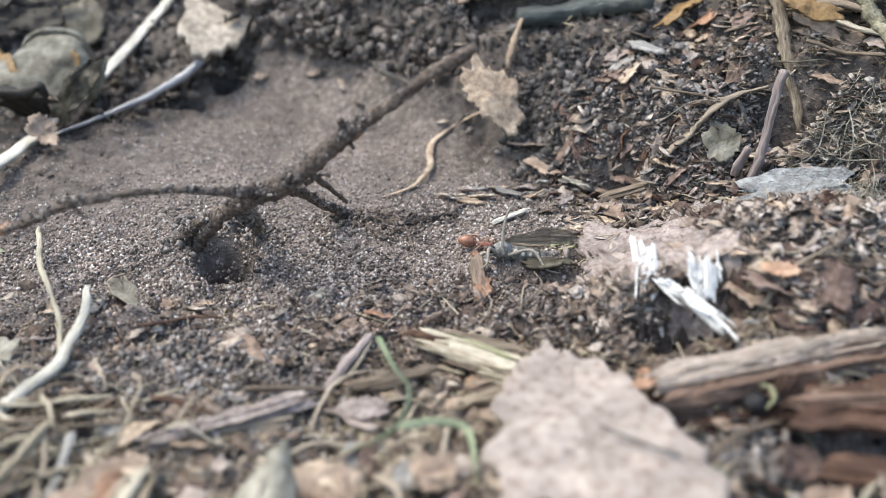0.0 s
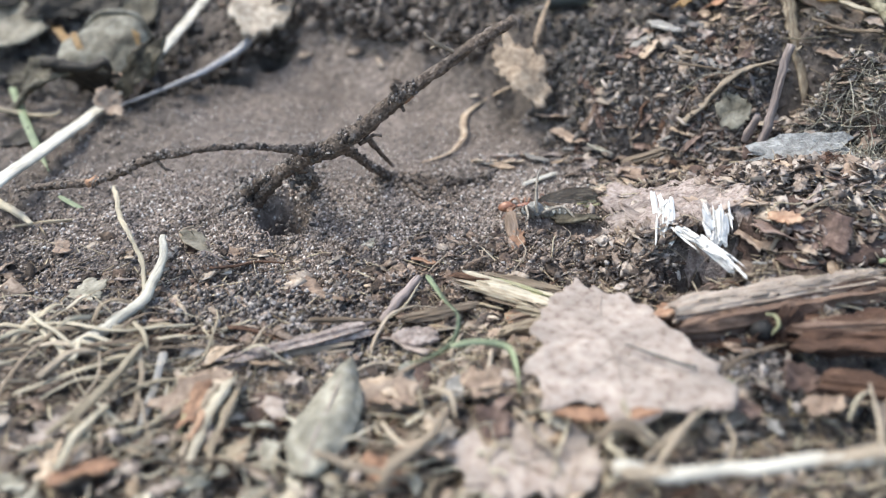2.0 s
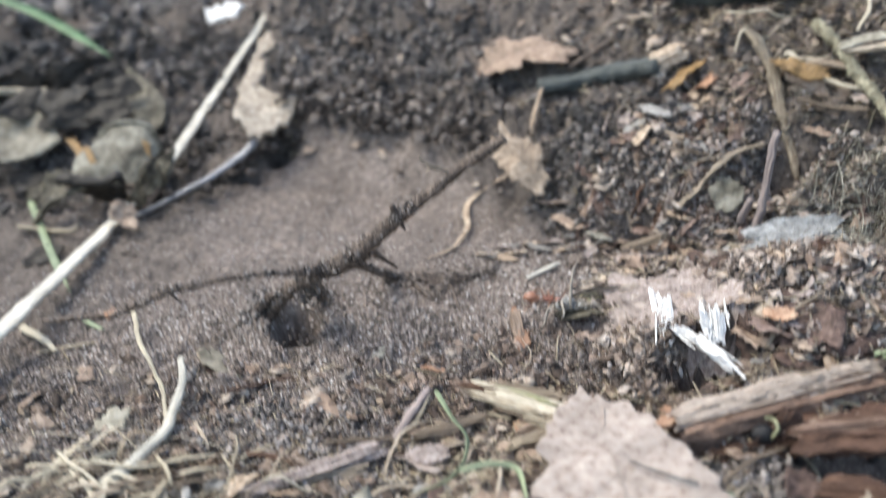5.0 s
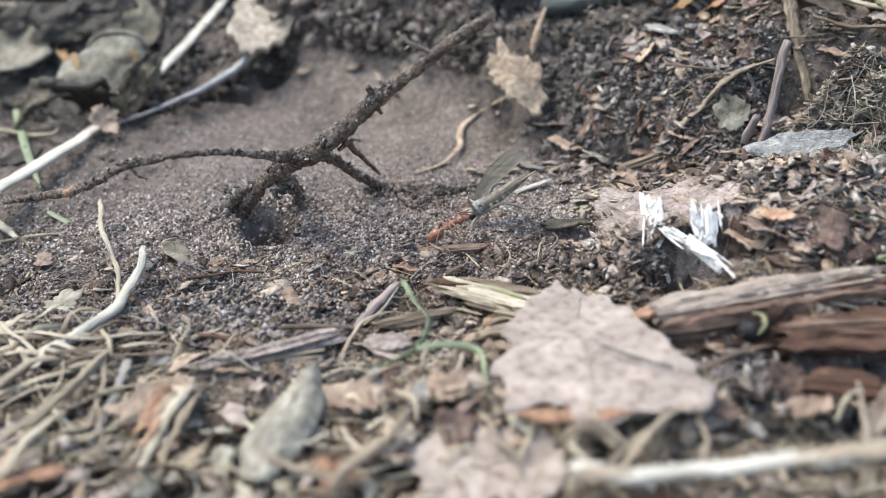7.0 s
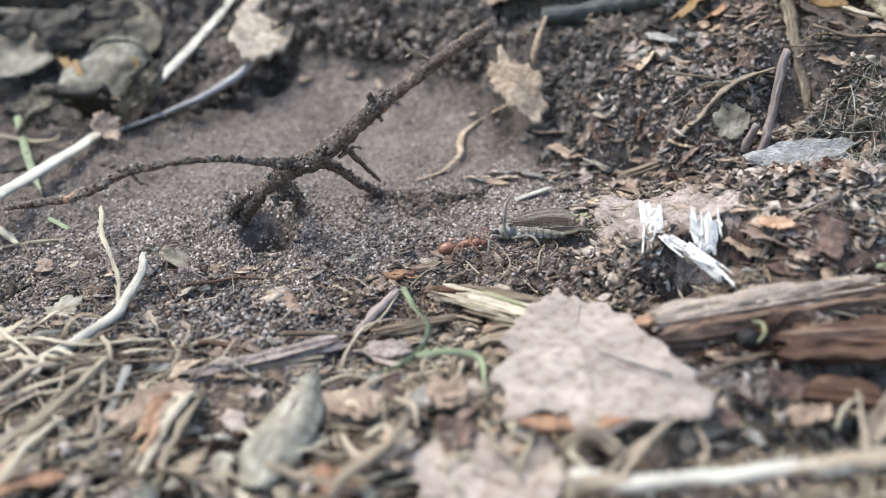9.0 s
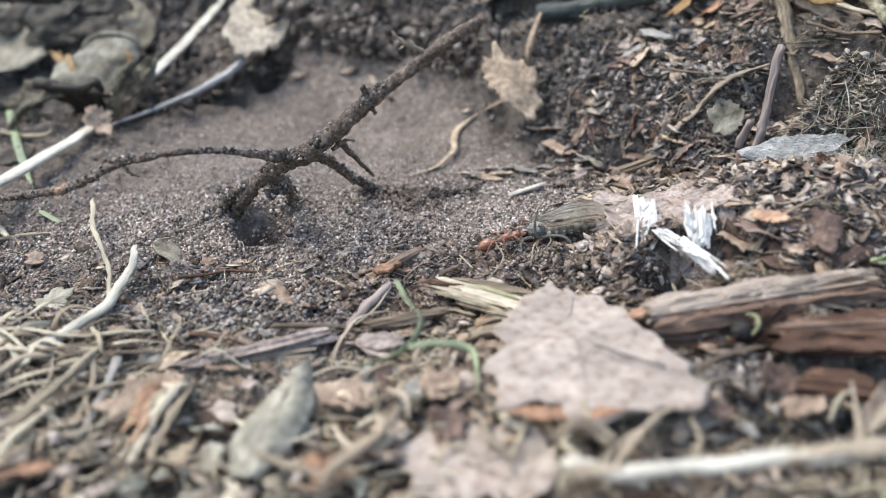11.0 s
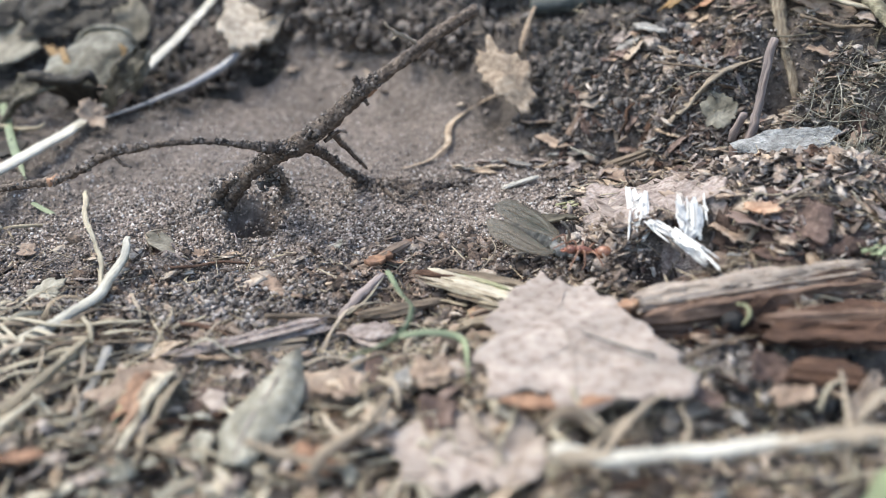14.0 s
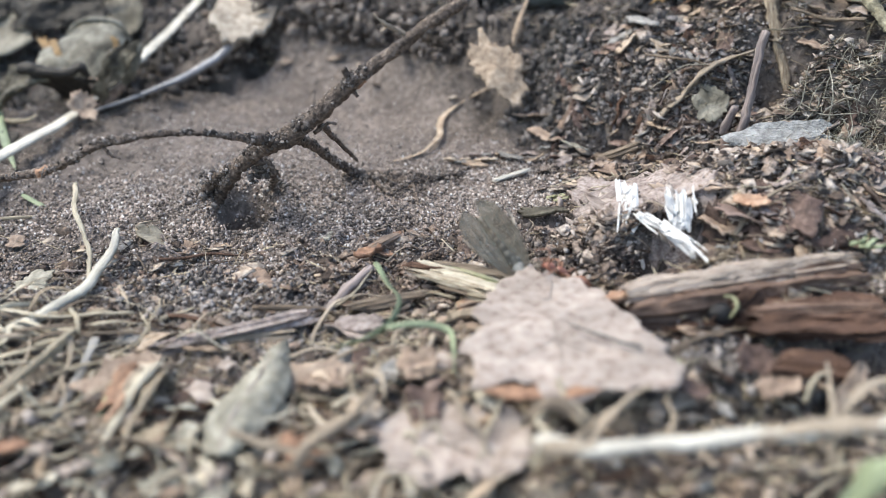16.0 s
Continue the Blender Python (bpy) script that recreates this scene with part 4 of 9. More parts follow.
def build_fluff():
    """Fine dry rootlets and moss threads felted over the mound."""
    keep = lambda x, y: np.clip(bump(x, y, 65, 134, 6, 7) + 0.2 * bump(x, y, 56, 138, 5, 5), 0, 1)
    p, rng = spots(1900, 18, keep, (48, 85, 118, 150))
    n = len(p)
    sc = np.column_stack([0.5 + 1.6 * rng.rand(n) ** 2, 0.03 + 0.04 * rng.rand(n), 0.03 + 0.04 * rng.rand(n)])
    c = np.column_stack([p, ground_z(p[:, 0], p[:, 1]) + 0.2 + 2.2 * rng.rand(n) ** 1.5])
    tagged(new("root_fluff", scatter_mesh("root_fluff", M_FLUFF, BIT_V, BIT_F, c, sc, random_turns(n, rng, 0.9), 0.3, 9)), "grey-green felt of fine dry rootlets", "rootlets", kind="stuff")
    keep = lambda x, y: np.clip(bump(x, y, 38, 122, 14, 11) + 0.8 * bump(x, y, 56, 118, 9, 12) + 0.9 * bump(x, y, 24, 107, 5, 5) + 0.95 * bump(x, y, 37, 151, 11, 9) + 0.7 * bump(x, y, 60, 138, 9, 9), 0, 1) * (0.2 + 0.8 * vnoise(x / 4, y / 4, 71))
    p, rng = spots(5200, 19, keep, (18, 80, 96, 165))
    n = len(p)
    ln = 0.3 + 1.2 * rng.rand(n) ** 2.5
    sc = np.column_stack([ln, ln * rng.uniform(0.3, 0.9, n), 0.08 + 0.12 * rng.rand(n)])
    c = np.column_stack([p, ground_z(p[:, 0], p[:, 1]) + 0.4 + 0.9 * rng.rand(n)])
    tagged(new("bark_crumble", scatter_mesh("bark_crumble", M_BARKCRUMBLE, BIT_V, BIT_F, c, sc, random_turns(n, rng, 0.8), 0.4, 10)), "crumbled brown bark and wood on the mound", "bark litter", kind="stuff")


def build_grit():
    """Pale grit and crumbled wood over the foot of the bank."""
    keep = lambda x, y: np.clip(bump(x, y, 42, 151, 13, 9) + 0.6 * bump(x, y, 52, 128, 12, 12) + 0.5 * bump(x, y, 30, 160, 9, 8), 0, 1) * (0.15 + 0.85 * vnoise(x / 3, y / 3, 81))
    p, rng = spots(14000, 20, keep, (14, 80, 100, 185))
    s = 0.1 + 0.34 * rng.rand(len(p)) ** 3
    c = np.column_stack([p, ground_z(p[:, 0], p[:, 1]) + s * 0.4 + 0.7 * rng.rand(len(p))])
    tagged(new("bank_grit", scatter_mesh("bank_grit", M_CRUST, ICO_V, ICO_F, c, s[:, None] * (0.6 + 0.8 * rng.rand(len(p), 3)), random_turns(len(p), rng), 0.6, 11)), "pale grey-brown grit and crumbled wood", "grit", kind="stuff")
    keep = lambda x, y: np.clip(bump(x, y, -40, 99, 18, 6) + bump(x, y, -22, 88, 9, 6), 0, 1) * (0.1 + 0.9 * vnoise(x / 3, y / 3, 83))
    p, rng = spots(9000, 21, keep, (-75, 0, 78, 116))
    s = 0.08 + 0.34 * rng.rand(len(p)) ** 3
    c = np.column_stack([p, ground_z(p[:, 0], p[:, 1]) + s * 0.4 + 0.6 * rng.rand(len(p))])
    tagged(new("soil_grit", scatter_mesh("soil_grit", M_CRUST, ICO_V, ICO_F, c, s[:, None] * (0.6 + 0.8 * rng.rand(len(p), 3)), random_turns(len(p), rng), 1.0, 12)), "grey crumbly grit on the soil", "grit", kind="stuff")


build_dark_crumbs()
build_grit()
build_fluff()
build_grains()
build_humus()
build_crumbs()
build_litter()


def tangle(n, box, yaw, length, radius, mats, seed, name, label, category, group, up):
    """Loose bent stalks or rootlets over one patch of ground."""
    rng = np.random.RandomState(seed)
    for k in range(n):
        cx, cy = rng.uniform(box[0], box[1]), rng.uniform(box[2], box[3])
        a, ln, bow = rng.normal(*yaw), rng.uniform(*length), rng.normal(0, length[1] * 0.07)
        if abs(cx - 16) < 16 and 62 < cy < 106:
            continue
        pts = []
        for i in range(5):
            u = i / 4 - 0.5
            x = cx + math.cos(a) * ln * u - math.sin(a) * bow * (1 - 4 * u * u)
            y = cy + math.sin(a) * ln * u + math.cos(a) * bow * (1 - 4 * u * u)
            pts.append((x, y, float(ground_z(x, y)) + 0.4 + up * rng.rand() * (1 - 4 * u * u)))
        r = rng.uniform(*radius)
        stick(name, label, category, mats[k % len(mats)], pts, [r, r, r * 0.5], group=group, flat=0.6, rough=0.2, seed=seed + k, segs=6, wobble=0.7)


def straw_heap():
    """Thin dry grass stalks tangled in the heap at the edge of the hollow."""
    rng = np.random.RandomState(41)
    for n in range(50):
        cx, cy = rng.uniform(-80, -38), rng.uniform(70, 99)
        yaw, ln = rng.normal(0.55, 0.7), rng.uniform(8, 24)
        bow = rng.normal(0, 1.2)
        pts = []
        for k in range(5):
            u = k / 4 - 0.5
            x = cx + math.cos(yaw) * ln * u - math.sin(yaw) * bow * (0.25 - u * u) * 4
            y = cy + math.sin(yaw) * ln * u + math.cos(yaw) * bow * (0.25 - u * u) * 4
            pts.append((x, y, float(ground_z(x, y)) + 0.5 + 2.6 * (0.25 - u * u) * 4 * rng.rand() + 0.02 * n))
        r = 0.07 + 0.22 * rng.rand() ** 2
        stick("grass_stalk", "thin dry pale grass stalk in a heap", "grass stalk", (M_STRAW, M_BROWNFIBRE, M_DULLSTRAW)[n % 3], pts, [r, r, r * 0.5], group="grass stalks in the heap", flat=0.5, rough=0.15, seed=n, segs=7)


def litter_pieces():
    """Single leaf and bark pieces among the crumbled litter."""
    rng = np.random.RandomState(43)
    mats = ((M_BROWNLEAF, "leaf_fragment", "torn brown dead leaf fragment", "leaf fragment"), (M_DARKLEAF, "bark_flake", "dark brown curled bark flake", "bark flake"), (M_TANLEAF, "leaf_fragment", "torn tan dead leaf fragment", "leaf fragment"), (M_PALELEAF, "bark_flake", "pale pinkish-brown bark flake", "bark flake"), (M_BROWNLEAF, "leaf_fragment", "torn brown dead leaf fragment", "leaf fragment"), (M_GREYWOOD, "bark_flake", "weathered grey wood chip flake", "bark flake"))
    made = 0
    while made < 130:
        x, y = rng.uniform(-80, 90), rng.uniform(55, 165)
        if rng.rand() > litter_zone(x, y) ** 2 or (abs(x - 16) < 13 and 66 < y < 102):
            continue
        m, name, label, cat = mats[made % len(mats)]
        ln = 2.2 + 4.5 * rng.rand() ** 2
        yaw = rng.uniform(0, 6.3)
        z = float(ground_z(x, y)) + 0.6 + 0.6 * rng.rand()
        a = (x - math.cos(yaw) * ln / 2, y - math.sin(yaw) * ln / 2, z + rng.normal(0, 0.35))
        b = (x + math.cos(yaw) * ln / 2, y + math.sin(yaw) * ln / 2, z + rng.normal(0, 0.35))
        flake(name, label, cat, m, a, b, ln * rng.uniform(0.35, 0.8), roll=rng.normal(0, 14), group="litter pieces", thick=0.2, jag=0.6, curl=0.35, seed=400 + made, rings=4, spokes=22)
        made += 1
    for n in range(70):
        x, y = rng.uniform(-60, 85), rng.uniform(56, 112)
        if rng.rand() > litter_zone(x, y) or (abs(x - 16) < 13 and 66 < y < 102):
            continue
        yaw, ln = rng.uniform(-0.9, 0.9), rng.uniform(4, 13)
        pts = []
        for k in range(4):
            u = k / 3 - 0.5
            px, py = x + math.cos(yaw) * ln * u, y + math.sin(yaw) * ln * u + rng.normal(0, 0.5)
            pts.append((px, py, float(ground_z(px, py)) + 0.7 + rng.rand()))
        r = rng.uniform(0.12, 0.42)
        stick("plant_fibre", "thin dry tan plant fibre", "fibre", (M_BROWNFIBRE, M_STRAW, M_ROT)[n % 3], pts, [r, r, r * 0.5], group="fibres in the litter", flat=0.6, rough=0.25, seed=500 + n, segs=6)


def soil_flakes():
    """Small torn leaf and bark flakes strewn over the gritty soil."""
    rng = np.random.RandomState(47)
    kinds = ((M_DARKLEAF, "dark red-brown flake of rotted leaf"), (M_BROWNLEAF, "small brown leaf flake on soil"), (M_SLAB, "pale pinkish flake of decayed wood"), (M_HUMUSBIT, "dark crumbled leaf flake on soil"), (M_TANLEAF, "small tan leaf flake on soil"))
    for n in range(120):
        x = rng.uniform(-58, 34)
        y = rng.uniform(96, 124) + 0.12 * x
        ln, yaw = 0.9 + 2.2 * rng.rand() ** 2, rng.uniform(0, 6.3)
        z = float(ground_z(x, y)) + 0.25
        dx, dy = math.cos(yaw) * ln / 2, math.sin(yaw) * ln / 2
        mat, label = kinds[n % 5]
        flake("leaf_flake", label, "leaf flake", mat, (x - dx, y - dy, z - 0.15), (x + dx, y + dy, z + rng.uniform(-0.1, 0.7)), ln * rng.uniform(0.4, 0.8), roll=rng.normal(0, 22), group="flakes on the soil", thick=0.18, jag=0.7, curl=0.4, seed=900 + n, rings=4, spokes=20)


def mound_flakes():
    """Torn bark and leaf flakes layered over the broken wood and the foot of the bank."""
    rng = np.random.RandomState(53)
    kinds = ((M_SLAB, "bark_flake", "pale pinkish flake of decayed bark", "bark flake"), (M_DARKLEAF, "bark_flake", "dark red-brown torn bark flake", "bark flake"), (M_BROWNLEAF, "leaf_fragment", "brown torn leaf flake on the mound", "leaf fragment"), (M_DARKLEAF, "bark_flake", "dark red-brown torn bark flake", "bark flake"), (M_TANLEAF, "leaf_fragment", "tan torn leaf flake on the mound", "leaf fragment"), (M_SLAB, "bark_flake", "pale pinkish flake of decayed bark", "bark flake"), (M_ROT, "bark_flake", "rust-brown rotten bark flake", "bark flake"), (M_GREYWOOD, "wood_flake", "grey weathered wood flake on the mound", "wood flake"))
    for k in range(380):
        if k > 290:
            x, y = rng.uniform(29, 47), rng.uniform(144, 158)
            size = 1.0 + 2.0 * rng.rand() ** 1.5
        elif k % 2:
            x, y = rng.uniform(36, 66), rng.uniform(101, 138)
            size = 1.6 + 3.4 * rng.rand() ** 1.6
        else:
            x, y = rng.uniform(20, 54), rng.uniform(138, 170)
            size = 1.6 + 3.2 * rng.rand() ** 1.6
        yaw = rng.normal(0.0, 0.9)
        dx, dy = math.cos(yaw) * size / 2, math.sin(yaw) * size / 2
        za, zb = float(calm_z(x - dx, y - dy)), float(calm_z(x + dx, y + dy))
        up = 0.5 + 0.9 * rng.rand()
        mat, name, label, cat = kinds[rng.randint(len(kinds))]
        flake(name, label, cat, mat, (x - dx, y - dy, za + up + rng.normal(0, 0.35)), (x + dx, y + dy, zb + up + rng.normal(0, 0.35)), size * rng.uniform(0.45, 0.85), roll=rng.normal(4, 20), group="flakes on the mound", thick=0.22, jag=0.75, curl=0.4, seed=1200 + k, rings=4, spokes=22, tooth=0.6, crumple=0.3)


def straw_ribbons():
    """Flattened pale grass blades matted in the heap."""
    rng = np.random.RandomState(59)
    for k in range(20):
        cx, cy = rng.uniform(-72, -46), rng.uniform(80, 97)
        yaw, ln = rng.normal(0.45, 0.4), rng.uniform(8, 18)
        bow = rng.normal(0, 1.6)
        pts = []
        for i in range(5):
            u = i / 4 - 0.5
            x = cx + math.cos(yaw) * ln * u - math.sin(yaw) * bow * (1 - 4 * u * u)
            y = cy + math.sin(yaw) * ln * u + math.cos(yaw) * bow * (1 - 4 * u * u)
            pts.append((x, y, float(calm_z(x, y)) + 1.6 + 2.2 * rng.rand() * (1 - 4 * u * u)))
        blade("flat_straw", "flat dry straw-coloured grass leaf in a heap", "straw", (M_STRAW, M_DULLSTRAW, M_STRAW, M_BROWNFIBRE)[k % 4], pts, rng.uniform(0.35, 0.9), group="flat straws in the heap", twist=rng.normal(0, 0.8), seed=k)


def edge_flakes():
    """Lifted flakes of soil crust and bark where the sand meets the bank."""
    rng = np.random.RandomState(67)
    for k in range(26):
        u = k / 25
        x, y = 0.5 + 22 * u + rng.normal(0, 1.2), 150.0 + 4.0 * math.sin(3.1 * u) + rng.normal(0, 1.8)
        size, yaw = rng.uniform(1.8, 4.2), rng.normal(-0.35, 0.35)
        dx, dy = math.cos(yaw) * size / 2, math.sin(yaw) * size / 2
        z = float(calm_z(x, y))
        flake("crust_flake", "lifted grey-brown flake of soil crust", "flake", (M_SLAB, M_GREYWOOD, M_DARKLEAF, M_TANLEAF)[rng.randint(4)], (x - dx, y - dy, z + 0.3), (x + dx, y + dy, z + 0.5 + rng.rand()), size * rng.uniform(0.4, 0.7), roll=rng.normal(-22, 12), group="flakes at the edge of the sand", thick=0.35, jag=0.6, curl=0.3, seed=1500 + k, rings=5, spokes=26, tooth=0.5, crumple=0.3)


def near_bits():
    """Pale torn leaf and straw bits in the nearest litter."""
    rng = np.random.RandomState(71)
    kinds = ((M_TANLEAF, "leaf_fragment", "pale tan torn leaf fragment", "leaf fragment"), (M_GREYLEAF, "leaf_fragment", "grey-green torn leaf fragment", "leaf fragment"), (M_PALELEAF, "leaf_fragment", "pale pinkish torn leaf fragment", "leaf fragment"), (M_DULLSTRAW, "straw_fragment", "straw-coloured torn leaf strip", "straw"))
    for k in range(130):
        x, y = rng.uniform(-54, 8), 57 + 15 * rng.rand() ** 1.3
        size, yaw = rng.uniform(1.6, 4.5), rng.uniform(0, 6.3)
        dx, dy = math.cos(yaw) * size / 2, math.sin(yaw) * size / 2
        z = float(calm_z(x, y)) + 1.2 + 1.2 * rng.rand()
        mat, name, label, cat = kinds[rng.randint(4)]
        flake(name, label, cat, mat, (x - dx, y - dy, z), (x + dx, y + dy, z + rng.normal(0, 0.6)), size * rng.uniform(0.3, 0.7), roll=rng.normal(0, 25), group="bits in the nearest litter", thick=0.2, jag=0.7, curl=0.5, seed=1600 + k, rings=4, spokes=22, tooth=0.6)
    for k in range(44):
        cx, cy = rng.uniform(-48, 8), rng.uniform(56, 76)
        yaw, ln, bow = rng.normal(0.5, 0.9), rng.uniform(5, 15), rng.normal(0, 1.8)
        pts = []
        for i in range(5):
            u = i / 4 - 0.5
            x, y = cx + math.cos(yaw) * ln * u - math.sin(yaw) * bow * (1 - 4 * u * u), cy + math.sin(yaw) * ln * u + math.cos(yaw) * bow * (1 - 4 * u * u)
            pts.append((x, y, float(calm_z(x, y)) + 1.6 + 1.8 * rng.rand() * (1 - 4 * u * u)))
        r = rng.uniform(0.1, 0.32)
        stick("plant_fibre", "thin curled straw fibre in the litter", "fibre", (M_DULLSTRAW, M_BROWNFIBRE, M_STRAW)[k % 3], pts, [r * 0.6, r, r * 0.4], group="curled fibres in the nearest litter", flat=0.5, rough=0.3, seed=1700 + k, segs=6, wobble=0.8)


mound_flakes()
edge_flakes()
near_bits()
straw_ribbons()
straw_heap()
soil_flakes()
litter_pieces()
tangle(16, (56, 92, 150, 185), (0.1, 0.5), (8, 18), (0.15, 0.4), (M_BROWNFIBRE, M_DULLSTRAW, M_OLIVELEAF), 600, "dry_stalk", "yellow-brown dry stalk in a tangle", "stalk", "dry stalks on the bank", 2.5)
tangle(26, (58, 80, 120, 140), (0.8, 0.9), (4, 11), (0.04, 0.11), (M_GREYLEAF, M_BROWNFIBRE, M_GREYWOOD), 640, "rootlet", "fine grey-green tangled dry rootlet", "rootlet", "rootlets on the mound", 4.0)
tangle(64, (22, 66, 100, 142), (0.1, 0.45), (4, 13), (0.05, 0.16), (M_BROWNFIBRE, M_STRAW, M_BROWNFIBRE), 680, "plant_fibre", "thin dry tan plant fibre", "fibre", "fibres on the broken wood", 1.5)
tangle(26, (-50, 20, 96, 122), (0.4, 1.2), (2.5, 8), (0.06, 0.16), (M_BROWNFIBRE, M_STEMWOOD, M_STRAW), 720, "plant_fibre", "thin dry tan plant fibre", "fibre", "fibres on the soil", 0.8)

tangle(70, (-48, 62, 56, 94), (0.55, 0.65), (6, 20), (0.06, 0.3), (M_BROWNFIBRE, M_STRAW, M_BROWNFIBRE, M_ROT), 760, "plant_fibre", "bent dry brown plant fibre in the litter", "fibre", "bent fibres in the litter", 2.6)
# ---- forked twig rising out of the pit ----
TWIG = thing("forked_twig", "dark soil-crusted forked twig rising out of a pit", "twig")
part("soil_crust", crust("soil_crust", [(-39.6, 131.0, 1.3), (-34.7, 127.0, 8.4), (-29.1, 123.5, 13.8), (-23.9, 121.5, 16.4), (-19.5, 120.5, 20.0), (-14.7, 119.5, 24.3), (-8.5, 119.5, 29.0)], [1.05, 1.1, 1.25, 1.55, 1.3, 1.08, 0.9], 2000, 78, (0.07, 0.44)), TWIG, "crust of soil and sand grains")
part("main_stem", tube("main_stem", [(-39.6, 131.0, 1.3), (-34.7, 127.0, 8.4), (-29.1, 123.5, 13.8), (-23.9, 121.5, 16.4), (-19.5, 120.5, 20.0), (-14.7, 119.5, 24.3), (-8.5, 119.5, 29.0), (-2.5, 120.0, 33.3), (3.9, 120.0, 37.3)], [1.05, 1.1, 1.25, 1.55, 1.3, 1.08, 0.9, 0.82, 0.78], M_TWIG, segs=12, rough=0.22, step=0.5, seed=3, size=1.6), TWIG, "thick bark-covered stem with a broken end")
part("soil_crust", crust("soil_crust", [(-27.0, 121.0, 16.0), (-32.3, 115.0, 19.2), (-36.5, 112.5, 20.6), (-42.8, 111.0, 20.6), (-48.8, 111.0, 19.5), (-54.4, 113.0, 16.5), (-60.2, 115.0, 13.6), (-68.4, 118.0, 11.4), (-74.9, 121.0, 9.3)], [1.0, 0.5, 0.42, 0.5, 0.6, 0.6, 0.6, 0.6, 0.4], 1700, 51), TWIG, "crust of soil and sand grains")
part("side_branch", tube("side_branch", [(-27.0, 121.0, 16.0), (-32.3, 115.0, 19.2), (-36.5, 112.5, 20.6), (-42.8, 111.0, 20.6), (-48.8, 111.0, 19.5), (-54.4, 113.0, 16.5), (-60.2, 115.0, 13.6), (-68.4, 118.0, 11.4), (-74.9, 121.0, 9.3)], [1.0, 0.5, 0.42, 0.5, 0.6, 0.6, 0.6, 0.6, 0.4], M_TWIG, segs=9, rough=0.3, step=0.4, seed=4, size=0.9), TWIG)
part("soil_crust", crust("soil_crust", [(-23.6, 122.0, 16.4), (-21.6, 130.0, 11.4), (-19.4, 138.0, 5.1), (-15.9, 144.3, 0.2), (-7.9, 141.4, 0.3), (-0.8, 144.2, 0.1), (3.1, 148.3, -0.0)], [0.9, 0.7, 0.7, 0.8, 0.6, 0.5, 0.25], 1900, 57), TWIG, "crust of soil and sand grains")
part("forked_root", tube("forked_root", [(-23.6, 122.0, 16.4), (-21.6, 130.0, 11.4), (-19.4, 138.0, 5.1), (-15.9, 144.3, 0.2), (-7.9, 141.4, 0.3), (-0.8, 144.2, 0.1), (3.1, 148.3, -0.0)], [0.9, 0.7, 0.7, 0.8, 0.6, 0.5, 0.25], M_TWIG, segs=9, rough=0.3, step=0.4, seed=5, size=0.9), TWIG)
part("rootlet", tube("rootlet", [(-18.8, 122.0, 18.3), (-18.0, 131.0, 12.0), (-16.3, 139.0, 5.4)], [0.5, 0.4, 0.3], M_TWIG, segs=7, rough=0.35, step=0.4, seed=6, size=0.7), TWIG)
part("rootlet", tube("rootlet", [(-14.4, 145.2, 0.5), (-8.4, 142.5, 0.5), (-6.1, 136.8, 0.3), (-5.1, 131.3, 0.2)], [0.5, 0.4, 0.35, 0.2], M_TWIG, segs=7, rough=0.35, step=0.4, seed=7, size=0.7), TWIG)
part("soil_crust", crust("soil_crust", [(-32.1, 125.5, 11.5), (-29.1, 126.0, 10.2), (-28.1, 127.0, 7.7), (-31.1, 135.2, 1.7)], [0.9, 0.7, 0.6, 0.4], 300, 9), TWIG, "crust of soil and sand grains")
part("rootlet", tube("rootlet", [(-32.1, 125.5, 11.5), (-29.1, 126.0, 10.2), (-28.1, 127.0, 7.7), (-31.1, 135.2, 1.7)], [0.9, 0.7, 0.6, 0.4], M_TWIG, segs=8, rough=0.4, step=0.4, seed=8, size=0.8), TWIG)
part("soil_crust", crust("soil_crust", [(-33.5, 126.5, 9.6), (-36.9, 128.0, 7.9), (-42.2, 130.9, 2.5)], [1.0, 0.9, 0.7], 400, 12), TWIG, "crust of soil and sand grains")
part("rootlet", tube("rootlet", [(-33.5, 126.5, 9.6), (-36.9, 128.0, 7.9), (-42.2, 130.9, 2.5)], [1.0, 0.9, 0.7], M_TWIG, segs=8, rough=0.4, step=0.4, seed=9, size=0.8), TWIG)
part("rootlet", tube("rootlet", [(-19.6, 145.3, 0.5), (-18.2, 140.4, 0.2)], [0.5, 0.25], M_TWIG, segs=7, rough=0.35, step=0.4, seed=11, size=0.7), TWIG)
part("frayed_fibre", tube("frayed_fibre", [(-4.8, 119.8, 32.4), (-6.7, 119.0, 33.7), (-8.5, 118.6, 34.9), (-9.2, 118.4, 36.0)], [0.3, 0.28, 0.25, 0.12], M_BROWNFIBRE, segs=6, rough=0.5, step=0.3, seed=12, size=0.5), TWIG, "frayed pale bark fibre")
part("knob", tube("knob", [(-13.6, 119.0, 26.7), (-14.1, 118.5, 28.1)], [0.6, 0.35], M_TWIG, segs=7, rough=0.4, step=0.3, seed=13, size=0.6), TWIG)
part("knob", tube("knob", [(-13.3, 119.3, 24.6), (-12.4, 119.2, 23.5)], [0.5, 0.25], M_TWIG, segs=7, rough=0.4, step=0.3, seed=14, size=0.6), TWIG)
part("bud", tube("bud", [(-61.5, 115.3, 13.3), (-57.9, 114.2, 14.6)], [0.7, 0.5], M_ORANGE, segs=7, rough=0.3, step=0.3, seed=15, size=0.6), TWIG, "small rust-red bud")
